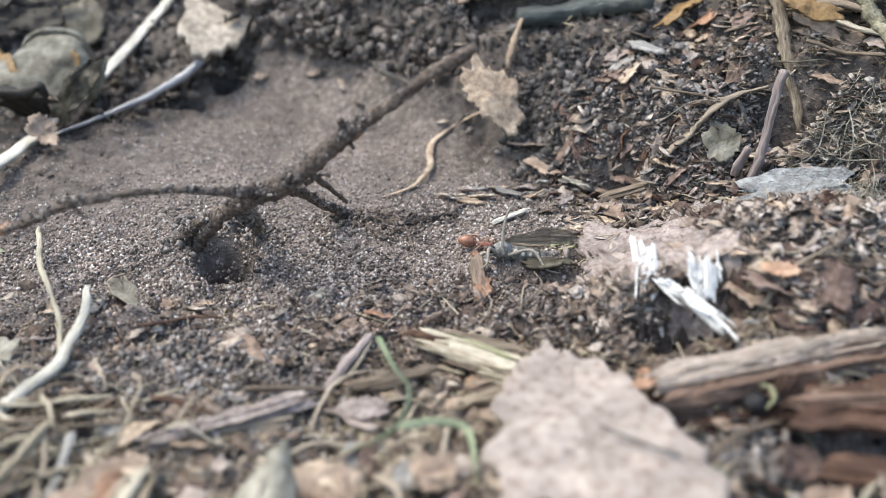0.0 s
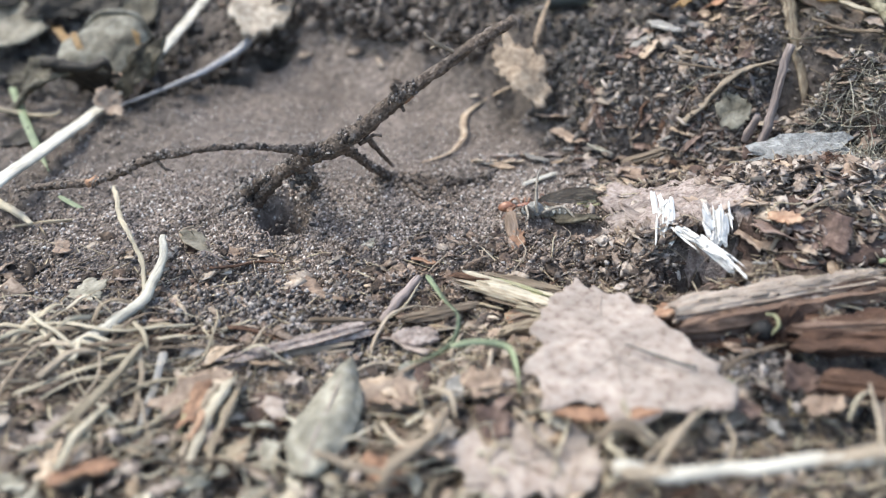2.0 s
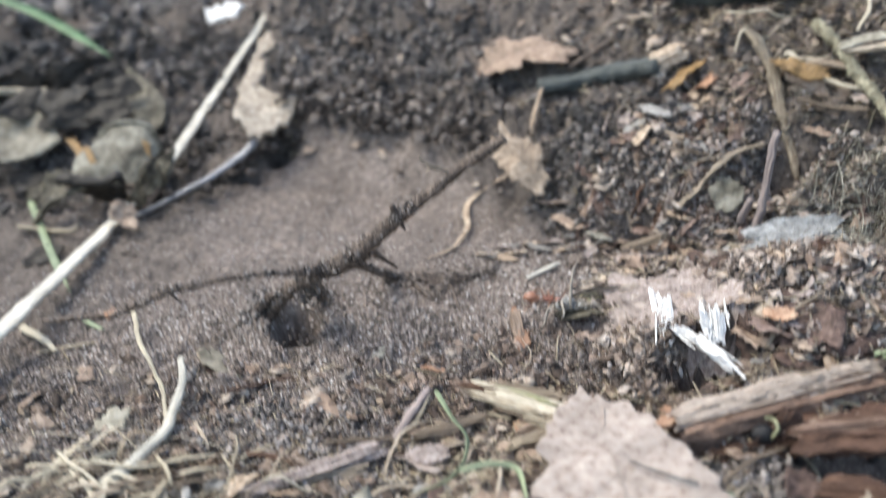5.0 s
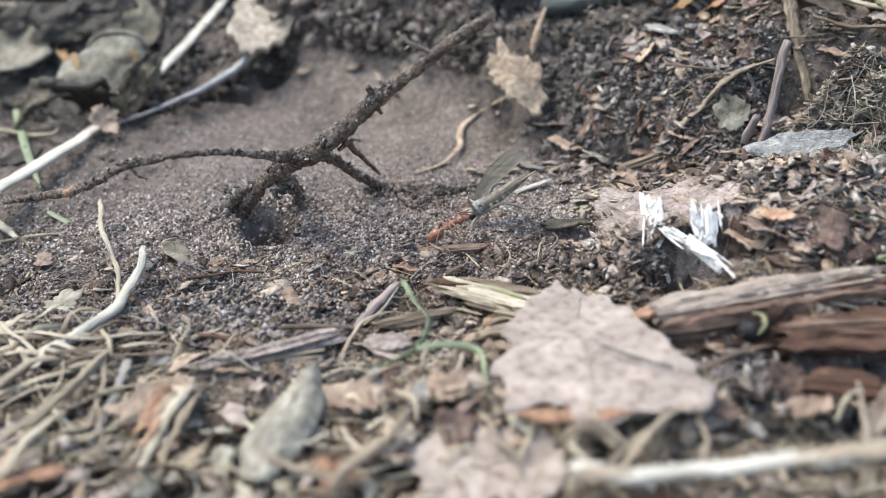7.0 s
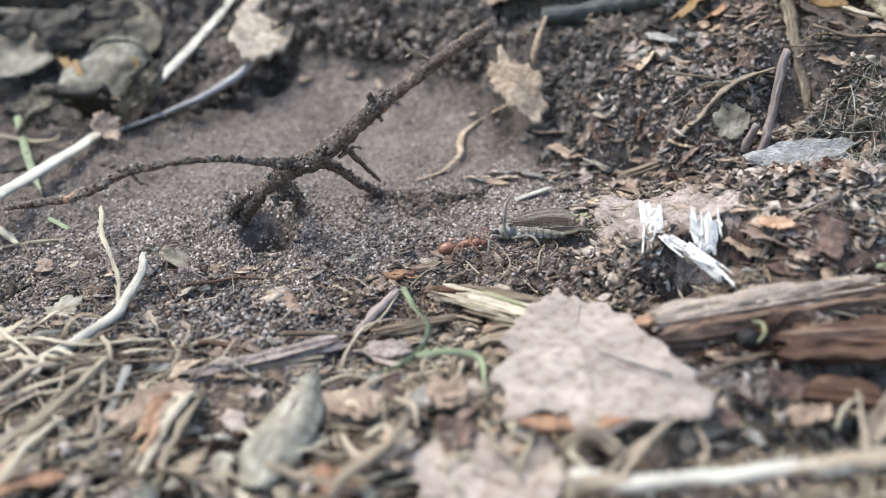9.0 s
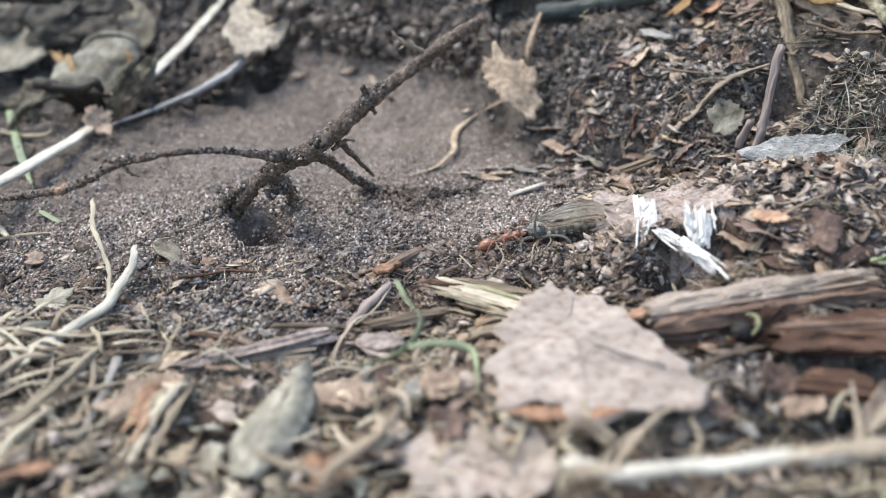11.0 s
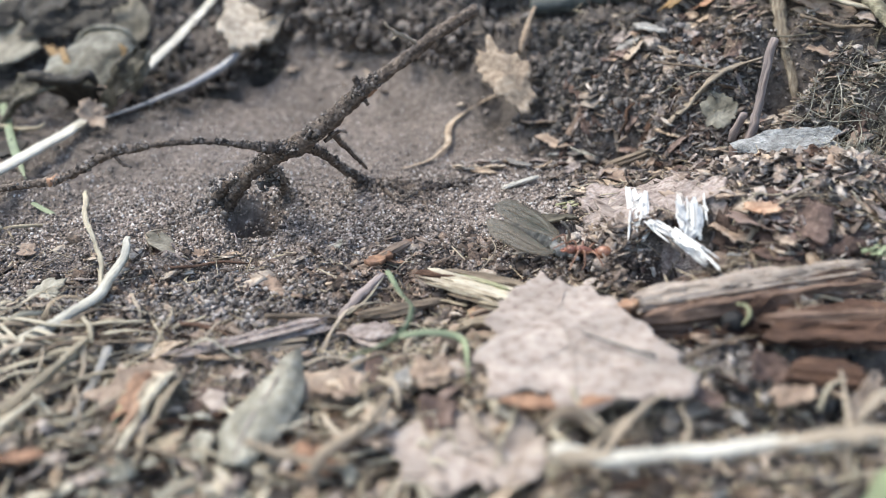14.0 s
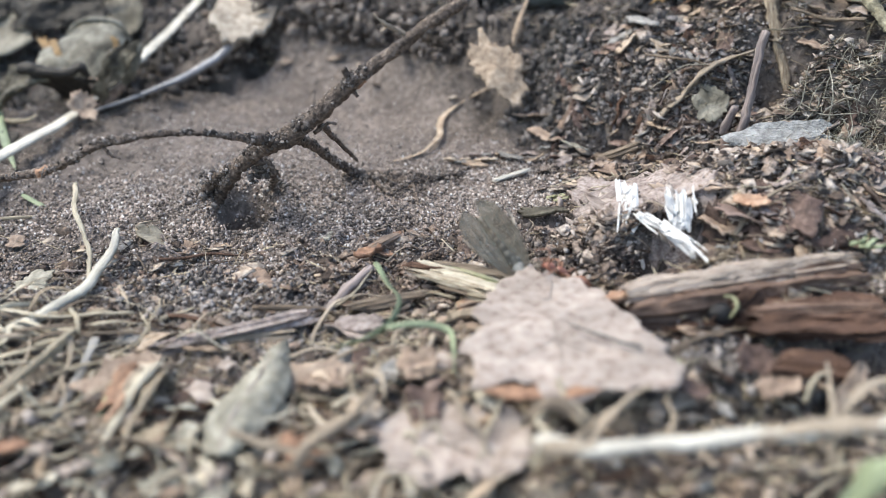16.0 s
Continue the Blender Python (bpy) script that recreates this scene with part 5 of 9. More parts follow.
part("bud", tube("bud", [(-11.2, 119.2, 26.1), (-13.4, 119.4, 24.4)], [0.5, 0.4], M_ORANGE, segs=7, rough=0.3, step=0.3, seed=16, size=0.6), TWIG, "rust-red bark patch")
part("soil_clump", soil_clump("soil_clump", [(-39.5, 130.0, 6.3), (-30.3, 127.5, 8.1), (-42.3, 129.5, 2.6), (-41.4, 132.6, 3.1), (-30.3, 135.5, 2.0), (-30.6, 126.5, 9.8)], (1.3, 1.1, 0.6), 600, 5, (0.14, 0.6)), TWIG, "clump of dark soil crumbs")
part("frayed_fibre", tube("frayed_fibre", [(-7.3, 119.0, 34.0), (-8.0, 119.0, 33.5), (-8.5, 119.0, 33.2)], [0.2, 0.15, 0.08], M_BROWNFIBRE, segs=6, rough=0.5, step=0.3, seed=17, size=0.5), TWIG)
part("rootlet", tube("rootlet", [(-48.8, 111.0, 19.5), (-47.7, 110.5, 18.0), (-46.3, 110.5, 17.5)], [0.3, 0.25, 0.15], M_TWIG, segs=6, rough=0.4, step=0.3, seed=18, size=0.5), TWIG)
part("rootlet", tube("rootlet", [(-50.2, 111.0, 18.7), (-49.1, 111.0, 20.1), (-47.8, 111.0, 20.5)], [0.3, 0.25, 0.12], M_TWIG, segs=6, rough=0.4, step=0.3, seed=19, size=0.5), TWIG)
part("rootlet", tube("rootlet", [(-19.8, 121.0, 17.2), (-17.5, 121.0, 18.7), (-16.2, 121.0, 18.6)], [0.4, 0.3, 0.15], M_TWIG, segs=6, rough=0.4, step=0.3, seed=20, size=0.5), TWIG)
part("rootlet", tube("rootlet", [(-14.1, 142.2, 0.5), (-11.0, 136.4, 0.5), (-9.0, 135.9, 0.2)], [0.4, 0.35, 0.15], M_TWIG, segs=6, rough=0.4, step=0.3, seed=21, size=0.5), TWIG)
part("soil_clump", soil_clump("soil_clump", [(-18.6, 141.0, 1.0), (-15.9, 144.3, 0.6), (-12.0, 142.6, 0.6), (-7.9, 141.4, 0.6), (-4.2, 142.8, 0.5), (-0.8, 144.2, 0.4), (-6.4, 137.0, 0.4), (-10.6, 137.2, 0.4)], (1.8, 1.3, 0.35), 600, 25, (0.1, 0.42), M_CRUMB), TWIG, "crumbs of dark soil along the root")
# ---- left of the hollow ----
stick("straw", "long pale flattened straw lying across the soil", "straw", M_WHITESTALK, [(-89.0, 97.0, 7.1), (-85.5, 118.0, 6.5), (-83.0, 134.0, 6.0), (-79.9, 168.0, 3.7), (-74.8, 176.0, 7.3), (-69.9, 188.0, 11.0), (-65.4, 214.0, 15.6), (-52.6, 232.8, 30.4)], [1.75, 1.75, 1.7, 1.5, 1.4, 1.4, 1.3, 1.2], flat=0.4, rough=0.07, segs=12, step=2, wobble=0.3, groove=0.35)
flake("bract", "crumpled brown bract wrapped round the straw", "bract", M_BROWNLEAF, (-79.0, 167.0, 7.7), (-73.2, 167.0, 5.1), 5, jag=0.5, curl=0.6, seed=4, lean=(0.1, -0.8, 1), rings=8, spokes=40)
stick("silvery_stem", "glossy silver-grey bent stem", "stem", M_SILVER, [(-75.3, 170.0, 4.4), (-70.9, 176.0, 4.7), (-63.5, 181.0, 6.3), (-55.8, 187.0, 8.9), (-51.3, 191.0, 11.5), (-48.4, 195.0, 13.3)], [0.25, 0.42, 0.6, 0.85, 0.9, 0.75], rough=0.12, segs=10, step=2, groove=0.15)
flake("bark_flake", "pale fuzzy bark flake stood on end", "bark flake", M_FUZZ, (-49.9, 191.0, 12.6), (-47.0, 230.5, 28.2), 15, jag=0.2, curl=0.12, seed=8, rings=14, spokes=80, tooth=0.4, square=2.6, thick=1.2, lean=(0, -1, 0.5))
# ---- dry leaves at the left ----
# dead leaves whose near-black colour paints the shade of the far left corner
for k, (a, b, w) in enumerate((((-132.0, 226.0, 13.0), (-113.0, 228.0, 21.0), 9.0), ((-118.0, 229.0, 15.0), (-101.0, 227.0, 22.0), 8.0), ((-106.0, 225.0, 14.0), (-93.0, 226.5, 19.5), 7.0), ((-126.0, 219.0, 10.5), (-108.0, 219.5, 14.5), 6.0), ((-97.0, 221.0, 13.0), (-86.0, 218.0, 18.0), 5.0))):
    flake("dead_leaf", "crumpled dead leaf on the bank, coloured near-black for shade", "leaf", M_EDGESHADE, a, b, w, jag=0.35, curl=0.4, seed=1800 + k, rings=10, spokes=50, crumple=1.0, lean=(0.1, -1.0, 0.25))
CURLED = thing("curled_leaf", "curled grey-olive dry leaf with dark rolled edges", "leaf")
part("blade", leaf_sheet("blade", M_LEAFBACK, [
    [(-89.1, 192.0, 12.4), (-85.8, 192.5, 16.5), (-81.0, 193.0, 17.8), (-76.0, 192.5, 16.8), (-73.1, 191.0, 13.0), (-72.4, 189.0, 7.5)],
    [(-90.6, 186.0, 13.9), (-85.8, 186.5, 14.6), (-79.5, 187.0, 16.2), (-75.4, 186.5, 15.6), (-73.1, 185.0, 12.4), (-73.2, 183.5, 7.0)],
    [(-90.4, 180.5, 12.4), (-85.6, 180.5, 13.0), (-80.4, 180.5, 13.2), (-76.9, 181.0, 12.8), (-74.8, 180.0, 10.2), (-74.8, 179.0, 6.4)],
    [(-90.2, 177.5, 9.6), (-85.6, 177.0, 9.8), (-81.0, 177.0, 9.6), (-78.0, 177.0, 9.2), (-76.6, 176.5, 7.6), (-76.4, 176.0, 5.2)],
], seed=31, ruffle=0.8), CURLED)
part("rolled_edge", tube("rolled_edge", [(-91.4, 175.4, 11.9), (-89.6, 174.8, 12.3), (-85.6, 174.4, 11.4), (-81.4, 174.4, 11.2), (-78.6, 174.6, 12.4), (-77.4, 174.8, 10.2)], [1.5, 1.3, 1.2, 1.15, 1.1, 0.6], M_EDGESHADE, segs=10, rough=0.2, step=0.5, seed=2, groove=0.3), CURLED, "dark rolled lower edge")
# added sheet below the roll; its near-black colour paints the shade under the leaf
part("underside", leaf_sheet("underside", M_EDGESHADE, [[(-90.8, 175.6, 10.8), (-85.6, 175.2, 10.2), (-80.4, 175.2, 10.0), (-76.4, 176.0, 9.6)], [(-88.4, 179.0, 6.4), (-84.0, 178.6, 5.6), (-79.6, 178.4, 5.2), (-75.4, 179.0, 5.0)], [(-86.4, 183.0, 2.6), (-82.4, 183.0, 2.0), (-78.6, 183.0, 1.8), (-74.6, 183.0, 2.0)]], seed=36, ruffle=0.9), CURLED, "underside sheet, near-black for the shade beneath the leaf")
part("rim", tube("rim", [(-89.0, 191.8, 12.8), (-85.8, 192.2, 16.8), (-81.0, 192.7, 18.1), (-76.0, 192.2, 17.1), (-73.1, 190.7, 13.3)], [0.5, 0.55, 0.6, 0.55, 0.4], M_LEAFBACK, segs=8, rough=0.2, step=0.6, seed=3), CURLED, "pale rolled upper rim")
part("stalk", tube("stalk", [(-86.5, 176.5, 9.6), (-91.5, 175.0, 8.6), (-95.1, 174.0, 6.8), (-98.5, 173.5, 3.4), (-101.0, 173.0, 1.0)], [0.9, 1.2, 1.3, 1.0, 0.6], M_OLIVELEAF, segs=10, rough=0.3, step=0.6, seed=5, flat=0.6), CURLED, "mottled olive and yellow leaf stalk")
part("patch", leaf_sheet("patch", M_YELLOWSPOT, [[(-88.6, 184.5, 15.4), (-87.0, 181.6, 14.2), (-85.4, 179.8, 12.2)], [(-87.4, 185.0, 15.6), (-85.6, 181.8, 14.5), (-84.0, 179.6, 12.2)]], seed=33, ruffle=0.2, n=14, m=6), CURLED, "orange-brown withered patch")
part("patch", leaf_sheet("patch", M_YELLOWSPOT, [[(-75.4, 185.5, 16.2), (-74.4, 183.6, 13.6)], [(-73.6, 185.2, 15.2), (-73.4, 183.2, 12.6)]], seed=34, ruffle=0.2, n=10, m=6), CURLED, "yellow withered patch")
part("tip", leaf_sheet("tip", M_BROWNLEAF, [[(-79.2, 177.0, 9.6), (-77.6, 175.5, 6.4), (-77.2, 173.0, 3.6)], [(-75.6, 177.5, 9.0), (-74.2, 176.0, 7.0), (-75.2, 173.5, 4.4)], [(-71.4, 180.0, 8.6), (-71.6, 178.0, 6.2), (-73.8, 175.0, 4.2)]], seed=35, ruffle=0.7, n=16, m=10), CURLED, "torn rust-brown tip")
flake("yellow_leaf_bit", "small yellow-brown leaf fragment", "leaf fragment", M_YELLOWSPOT, (-98.0, 200.2, 11.6), (-86.6, 183.3, 10.5), 2.5, jag=0.5, curl=0.3, seed=21, roll=30)
flake("yellow_leaf_bit", "small yellow-brown leaf fragment", "leaf fragment", M_YELLOWSPOT, (-77.2, 176.0, 5.7), (-78.6, 186.9, 7.9), 2.5, jag=0.5, curl=0.3, seed=22, roll=30)
flake("dry_leaf", "pale olive dry leaf lying on dark soil", "leaf", M_DRYLEAF, (-124.5, 208.0, 13.5), (-100.9, 203.2, 9.6), 18, jag=0.04, curl=0.3, seed=23, pointed=0.35, lean=(0, -0.6, 1))
flake("dry_leaf", "small narrow olive dry leaf", "leaf", M_DRYLEAF, (-88.2, 221.5, 23.0), (-77.6, 204.5, 12.8), 8, jag=0.12, curl=0.4, seed=24, flare=0.6, lean=(0, -0.6, 1))
stick("straw", "short broken yellow-brown straw", "straw", M_DULLSTRAW, [(-128.0, 219.4, 19.6), (-111.8, 224.4, 16.4)], 1.1, rough=0.2)
stick("straw", "short bent straw beside dry leaves", "straw", M_STRAW, [(-101.8, 171.5, 3.3), (-95.6, 171.0, 2.1), (-88.1, 167.1, 3.5), (-86.9, 167.8, 4.4)], [0.6, 0.6, 0.5, 0.2])
stick("straw", "short pale broken straw end", "straw", M_STRAW, [(-86.2, 133.4, 0.7), (-82.2, 130.9, -0.3), (-76.8, 124.6, 0.9)], [0.8, 0.7, 0.4])
blade("green_grass", "thin upright green grass blade", "grass", M_GREEN, [(-105.1, 186.3, 2.6), (-90.6, 160.1, 2.5), (-81.3, 144.8, 1.1)], 1.6)
blade("green_grass", "short green grass tip on sand", "grass", M_GREEN, [(-75.9, 134.9, 1.0), (-72.7, 133.1, 0.2), (-70.0, 131.3, -0.1)], 0.9)
blade("green_grass", "bright green grass blade at the edge", "grass", M_FRESHGREEN, [(-140.8, 250.2, 39.7), (-122.8, 242.0, 36.0), (-108.6, 233.6, 31.7), (-90.9, 220.5, 25.6)], 2.8)
flake("pale_pebble", "pale whitish scrap of lichen", "lichen", M_WHITEWOOD, (-68.4, 234.0, 31.2), (-59.4, 231.6, 32.4), 6.5, jag=0.5, curl=0.5, seed=28, thick=1.2, lean=(0, -0.7, 0.7))
# ---- bank behind ----
flake("tattered_leaf", "tattered tan leaf scrap on a thin stalk", "leaf", M_TANLEAF, (4.6, 170.0, 18.7), (12.7, 163.0, 8.5), 9.5, jag=0.42, curl=0.3, seed=36, lean=(0, -0.6, 1), rings=10, spokes=54)
stick("leaf_stalk", "thin twisted tan leaf stalk", "leaf stalk", M_TANLEAF, [(6.8, 173.4, 7.4), (0.9, 173.2, 4.5), (-2.9, 170.7, 1.8), (-3.2, 161.3, 1.1), (-6.5, 153.7, 0.7), (-11.1, 150.7, 0.3)], [0.4, 0.45, 0.7, 0.6, 0.35, 0.15], flat=0.5, rough=0.2)
stick("leaf_stalk", "thin pale upright stalk", "leaf stalk", M_TANLEAF, [(12.0, 174.7, 15.8), (12.6, 177.8, 19.6), (14.5, 181.5, 23.3)], [0.5, 0.6, 0.4], rough=0.2)
stick("dark_stick", "dark grey-green broken stick", "stick", M_DARKSTICK, [(14.4, 183.9, 22.8), (23.2, 183.8, 23.9), (31.3, 180.9, 26.3), (38.0, 175.5, 28.4)], [2.0, 2.2, 2.3, 2.1], rough=0.12, segs=14)
chunk("stick_end", "pale split wood end piece", "wood", M_TANLEAF, (37.1, 177.0, 28.3), (43.8, 178.0, 30.8), 4, 4, seed=33, split=0.5)
flake("tan_leaf", "folded tan leaf over a dark gap", "leaf", M_BROWNLEAF, (-3.9, 202.4, 22.5), (19.8, 186.2, 28.5), 12, jag=0.4, curl=0.3, seed=34, lean=(0, -0.5, 1))
stick("thin_twig", "thin dark twig leaning on the leaf", "twig", M_TWIG, [(21.0, 186.2, 25.8), (25.1, 184.7, 29.3), (29.1, 183.0, 32.4)], 0.6)
stick("log", "large dark weathered branch behind", "branch", M_DARKSTICK, [(3.7, 232.0, 38.2), (29.5, 219.4, 37.6), (57.0, 194.6, 40.9), (96.9, 190.0, 41.1)], [5, 6, 6, 5], rough=0.15, segs=16, step=3)
flake("yellow_leaf_bit", "small torn yellow leaf scrap", "leaf fragment", M_YELLOWSPOT, (39.0, 171.4, 25.5), (46.7, 175.0, 29.2), 3.5, jag=0.6, curl=0.4, seed=36)
flake("orange_leaf_bit", "small torn orange leaf scrap", "leaf fragment", M_ORANGE, (44.5, 171.9, 24.2), (48.7, 171.2, 27.3), 5, jag=0.5, curl=0.3, seed=37)
flake("pale_chip", "whitish wood chip on soil", "wood chip", M_GREYWOOD, (33.1, 169.5, 22.2), (38.8, 162.4, 22.6), 3.5, jag=0.4, curl=0.15, seed=38, thick=0.6)
flake("tan_leaf_bit", "orange-tan torn leaf scrap", "leaf fragment", M_TANLEAF, (30.6, 161.0, 17.7), (34.4, 160.3, 21.6), 6, jag=0.6, curl=0.3, seed=39)
# ---- stalks on the bank ----
stick("stalk", "upright grey-purple woody stalk", "stalk", M_STEMWOOD, [(49.8, 140.2, 7.8), (50.4, 140.5, 15.0), (51.3, 141.0, 21.0), (52.1, 141.6, 26.6)], [0.9, 0.75, 0.7, 0.75], rough=0.14, segs=16, groove=0.45)
stick("stalk", "short reddish-grey stalk stub", "stalk", M_STEMWOOD, [(47.7, 142.4, 8.6), (48.5, 141.9, 13.6)], [0.9, 0.75], rough=0.2)
stick("stalk", "brown split stalk standing on the bank", "stalk", M_DULLSTRAW, [(60.2, 150.4, 13.0), (58.6, 157.0, 21.4), (58.0, 164.4, 29.1), (56.1, 168.8, 33.9), (54.4, 171.2, 35.9)], [0.6, 1.0, 1.3, 1.4, 1.0], rough=0.3, flat=0.5, groove=0.3)
stick("bent_fibre", "bent flat tan plant fibre", "fibre", M_BROWNFIBRE, [(37.5, 148.4, 9.4), (41.2, 149.0, 13.9), (44.7, 148.8, 18.0), (49.1, 151.3, 19.2), (52.7, 149.1, 21.3)], [0.8, 1.0, 0.85, 0.6, 0.4], flat=0.5, rough=0.3, groove=0.3)
flake("grey_flake", "round grey leaf flake", "leaf fragment", M_LEAFBACK, (42.9, 146.2, 12.6), (48.0, 145.2, 13.2), 7.0, jag=0.45, curl=0.3, seed=41, lean=(0, -0.75, 0.65))
flake("brown_leaf", "folded orange-brown dead leaf in the tangle", "leaf", M_YELLOWSPOT, (58.6, 164.0, 31.0), (66.6, 160.0, 29.6), 3.6, jag=0.4, curl=0.5, seed=411, lean=(0, -0.7, 0.7), thick=0.4)
flake("brown_leaf", "folded dark brown dead leaf in the tangle", "leaf", M_BROWNLEAF, (60.6, 163.0, 29.4), (70.6, 157.4, 27.2), 3.4, jag=0.4, curl=0.5, seed=412, lean=(0, -0.7, 0.7), thick=0.4)
blade("flat_straw", "pale grey-green flat leaf beside a mossy twig", "straw", M_GREYLEAF, [(69.4, 162.6, 34.0), (73.6, 161.8, 35.6), (79.6, 160.6, 36.6)], 2.4)
stick("mossy_twig", "knobbly mossy twig on bank", "twig", M_MOSSTWIG, [(68.4, 172.7, 36.2), (70.0, 163.6, 33.2), (72.4, 156.9, 29.1), (75.0, 146.2, 24.7)], [1.2, 1.3, 1.2, 1.2], rough=0.35)
stick("straw", "yellow-brown dry stalk in a tangle", "straw", M_BROWNFIBRE, [(61.4, 166.1, 29.4), (65.7, 163.2, 31.3), (73.0, 159.0, 30.6)], 1.12, flat=0.6, rough=0.2, seed=50)
stick("straw", "yellow-brown dry stalk in a tangle", "straw", M_DULLSTRAW, [(61.6, 168.0, 32.3), (67.7, 158.8, 28.8), (74.7, 154.3, 27.7)], 0.72, flat=0.6, rough=0.2, seed=51)
stick("straw", "yellow-brown dry stalk in a tangle", "straw", M_BROWNFIBRE, [(70.7, 162.6, 33.5), (75.9, 159.8, 34.7), (80.0, 157.3, 35.7)], 1.20, flat=0.6, rough=0.2, seed=52)
stick("straw", "yellow-brown dry stalk in a tangle", "straw", M_DULLSTRAW, [(58.5, 164.8, 31.3), (65.1, 164.7, 31.5), (70.4, 160.8, 30.7)], 0.64, flat=0.6, rough=0.2, seed=53)
stick("straw", "yellow-brown dry stalk in a tangle", "straw", M_BROWNFIBRE, [(60.8, 156.9, 26.5), (66.8, 155.0, 25.1), (71.3, 150.4, 26.1)], 0.56, flat=0.6, rough=0.2, seed=54)
stick("straw", "yellow-brown dry stalk in a tangle", "straw", M_DULLSTRAW, [(73.2, 164.6, 36.6), (75.6, 166.4, 39.9), (76.4, 170.7, 41.9)], 0.40, flat=0.6, rough=0.2, seed=55)
# ---- broken wood and bark on the mound ----
SPLINTER = thing("white_splinter", "chalk-white upright bundle of wood splinters", "splinter")
chunk("sliver", "", "", M_WHITEWOOD, (26.3, 117.8, 10.0), (26.5, 108.7, 6.0), 0.7, 0.51, seed=654, split=0.5, rough=0.5, nx=18, ny=10, parent=SPLINTER)
chunk("sliver", "", "", M_WHITEWOOD, (26.4, 117.4, 9.9), (26.4, 109.8, 7.0), 0.87, 0.5, seed=661, split=0.5, rough=0.5, nx=18, ny=10, parent=SPLINTER)
chunk("sliver", "", "", M_WHITEWOOD, (26.7, 113.0, 9.4), (26.8, 109.9, 7.3), 0.56, 0.68, seed=668, split=0.5, rough=0.5, nx=18, ny=10, parent=SPLINTER)
chunk("sliver", "", "", M_WHITEWOOD, (27.0, 113.0, 9.5), (26.8, 110.1, 7.6), 0.92, 0.48, seed=675, split=0.5, rough=0.5, nx=18, ny=10, parent=SPLINTER)
chunk("sliver", "", "", M_WHITEWOOD, (27.2, 114.6, 10.1), (27.0, 108.5, 6.4), 0.67, 0.52, seed=682, split=0.5, rough=0.5, nx=18, ny=10, parent=SPLINTER)
chunk("sliver", "", "", M_WHITEWOOD, (27.4, 113.4, 10.0), (27.3, 108.5, 6.5), 0.59, 0.36, seed=689, split=0.5, rough=0.5, nx=18, ny=10, parent=SPLINTER)
chunk("sliver", "", "", M_WHITEWOOD, (27.6, 114.2, 10.7), (27.7, 109.2, 7.9), 0.95, 0.65, seed=696, split=0.5, rough=0.5, nx=18, ny=10, parent=SPLINTER)
chunk("sliver", "", "", M_WHITEWOOD, (28.0, 112.7, 10.6), (28.1, 108.3, 6.3), 0.92, 0.5, seed=703, split=0.5, rough=0.5, nx=18, ny=10, parent=SPLINTER)
chunk("sliver", "", "", M_WHITEWOOD, (28.2, 113.6, 11.3), (27.9, 108.9, 8.0), 0.89, 0.65, seed=710, split=0.5, rough=0.5, nx=18, ny=10, parent=SPLINTER)
WHITE_BUNDLE = SPLINTER
SPLINTER = thing("white_splinter", "chalk-white forked and leaning wood splinters", "splinter")
chunk("sliver", "", "", M_WHITEWOOD, (32.2, 108.9, 12.4), (32.3, 105.3, 9.8), 0.87, 0.61, seed=655, split=0.5, rough=0.5, nx=18, ny=10, parent=SPLINTER)
chunk("sliver", "", "", M_WHITEWOOD, (32.8, 108.2, 11.3), (32.9, 104.9, 9.2), 0.74, 0.41, seed=662, split=0.5, rough=0.5, nx=18, ny=10, parent=SPLINTER)
chunk("sliver", "", "", M_WHITEWOOD, (33.2, 108.0, 11.6), (33.2, 104.6, 8.8), 0.92, 0.54, seed=669, split=0.5, rough=0.5, nx=18, ny=10, parent=SPLINTER)
chunk("sliver", "", "", M_WHITEWOOD, (33.1, 107.9, 11.3), (33.1, 104.7, 8.9), 0.68, 0.46, seed=676, split=0.5, rough=0.5, nx=18, ny=10, parent=SPLINTER)
chunk("sliver", "", "", M_WHITEWOOD, (33.4, 108.2, 12.6), (33.5, 104.5, 8.8), 0.57, 0.36, seed=683, split=0.5, rough=0.5, nx=18, ny=10, parent=SPLINTER)
chunk("sliver", "", "", M_WHITEWOOD, (34.0, 107.2, 11.4), (33.8, 104.4, 8.8), 0.79, 0.41, seed=690, split=0.5, rough=0.5, nx=18, ny=10, parent=SPLINTER)
chunk("sliver", "", "", M_WHITEWOOD, (34.1, 107.5, 12.7), (34.0, 104.7, 9.8), 0.83, 0.63, seed=697, split=0.5, rough=0.5, nx=18, ny=10, parent=SPLINTER)
chunk("sliver", "", "", M_WHITEWOOD, (34.0, 107.9, 12.9), (34.4, 104.1, 8.9), 0.83, 0.6, seed=704, split=0.5, rough=0.5, nx=18, ny=10, parent=SPLINTER)
chunk("sliver", "", "", M_WHITEWOOD, (34.6, 106.9, 12.3), (34.4, 104.2, 9.2), 0.7, 0.64, seed=711, split=0.5, rough=0.5, nx=18, ny=10, parent=SPLINTER)
chunk("sliver", "", "", M_WHITEWOOD, (28.0, 107.8, 9.5), (29.4, 107.4, 8.6), 0.76, 0.37, seed=718, split=0.5, rough=0.5, nx=18, ny=10, parent=SPLINTER)
chunk("sliver", "", "", M_WHITEWOOD, (28.2, 107.8, 9.6), (30.0, 107.5, 8.5), 0.95, 0.51, seed=725, split=0.5, rough=0.5, nx=18, ny=10, parent=SPLINTER)
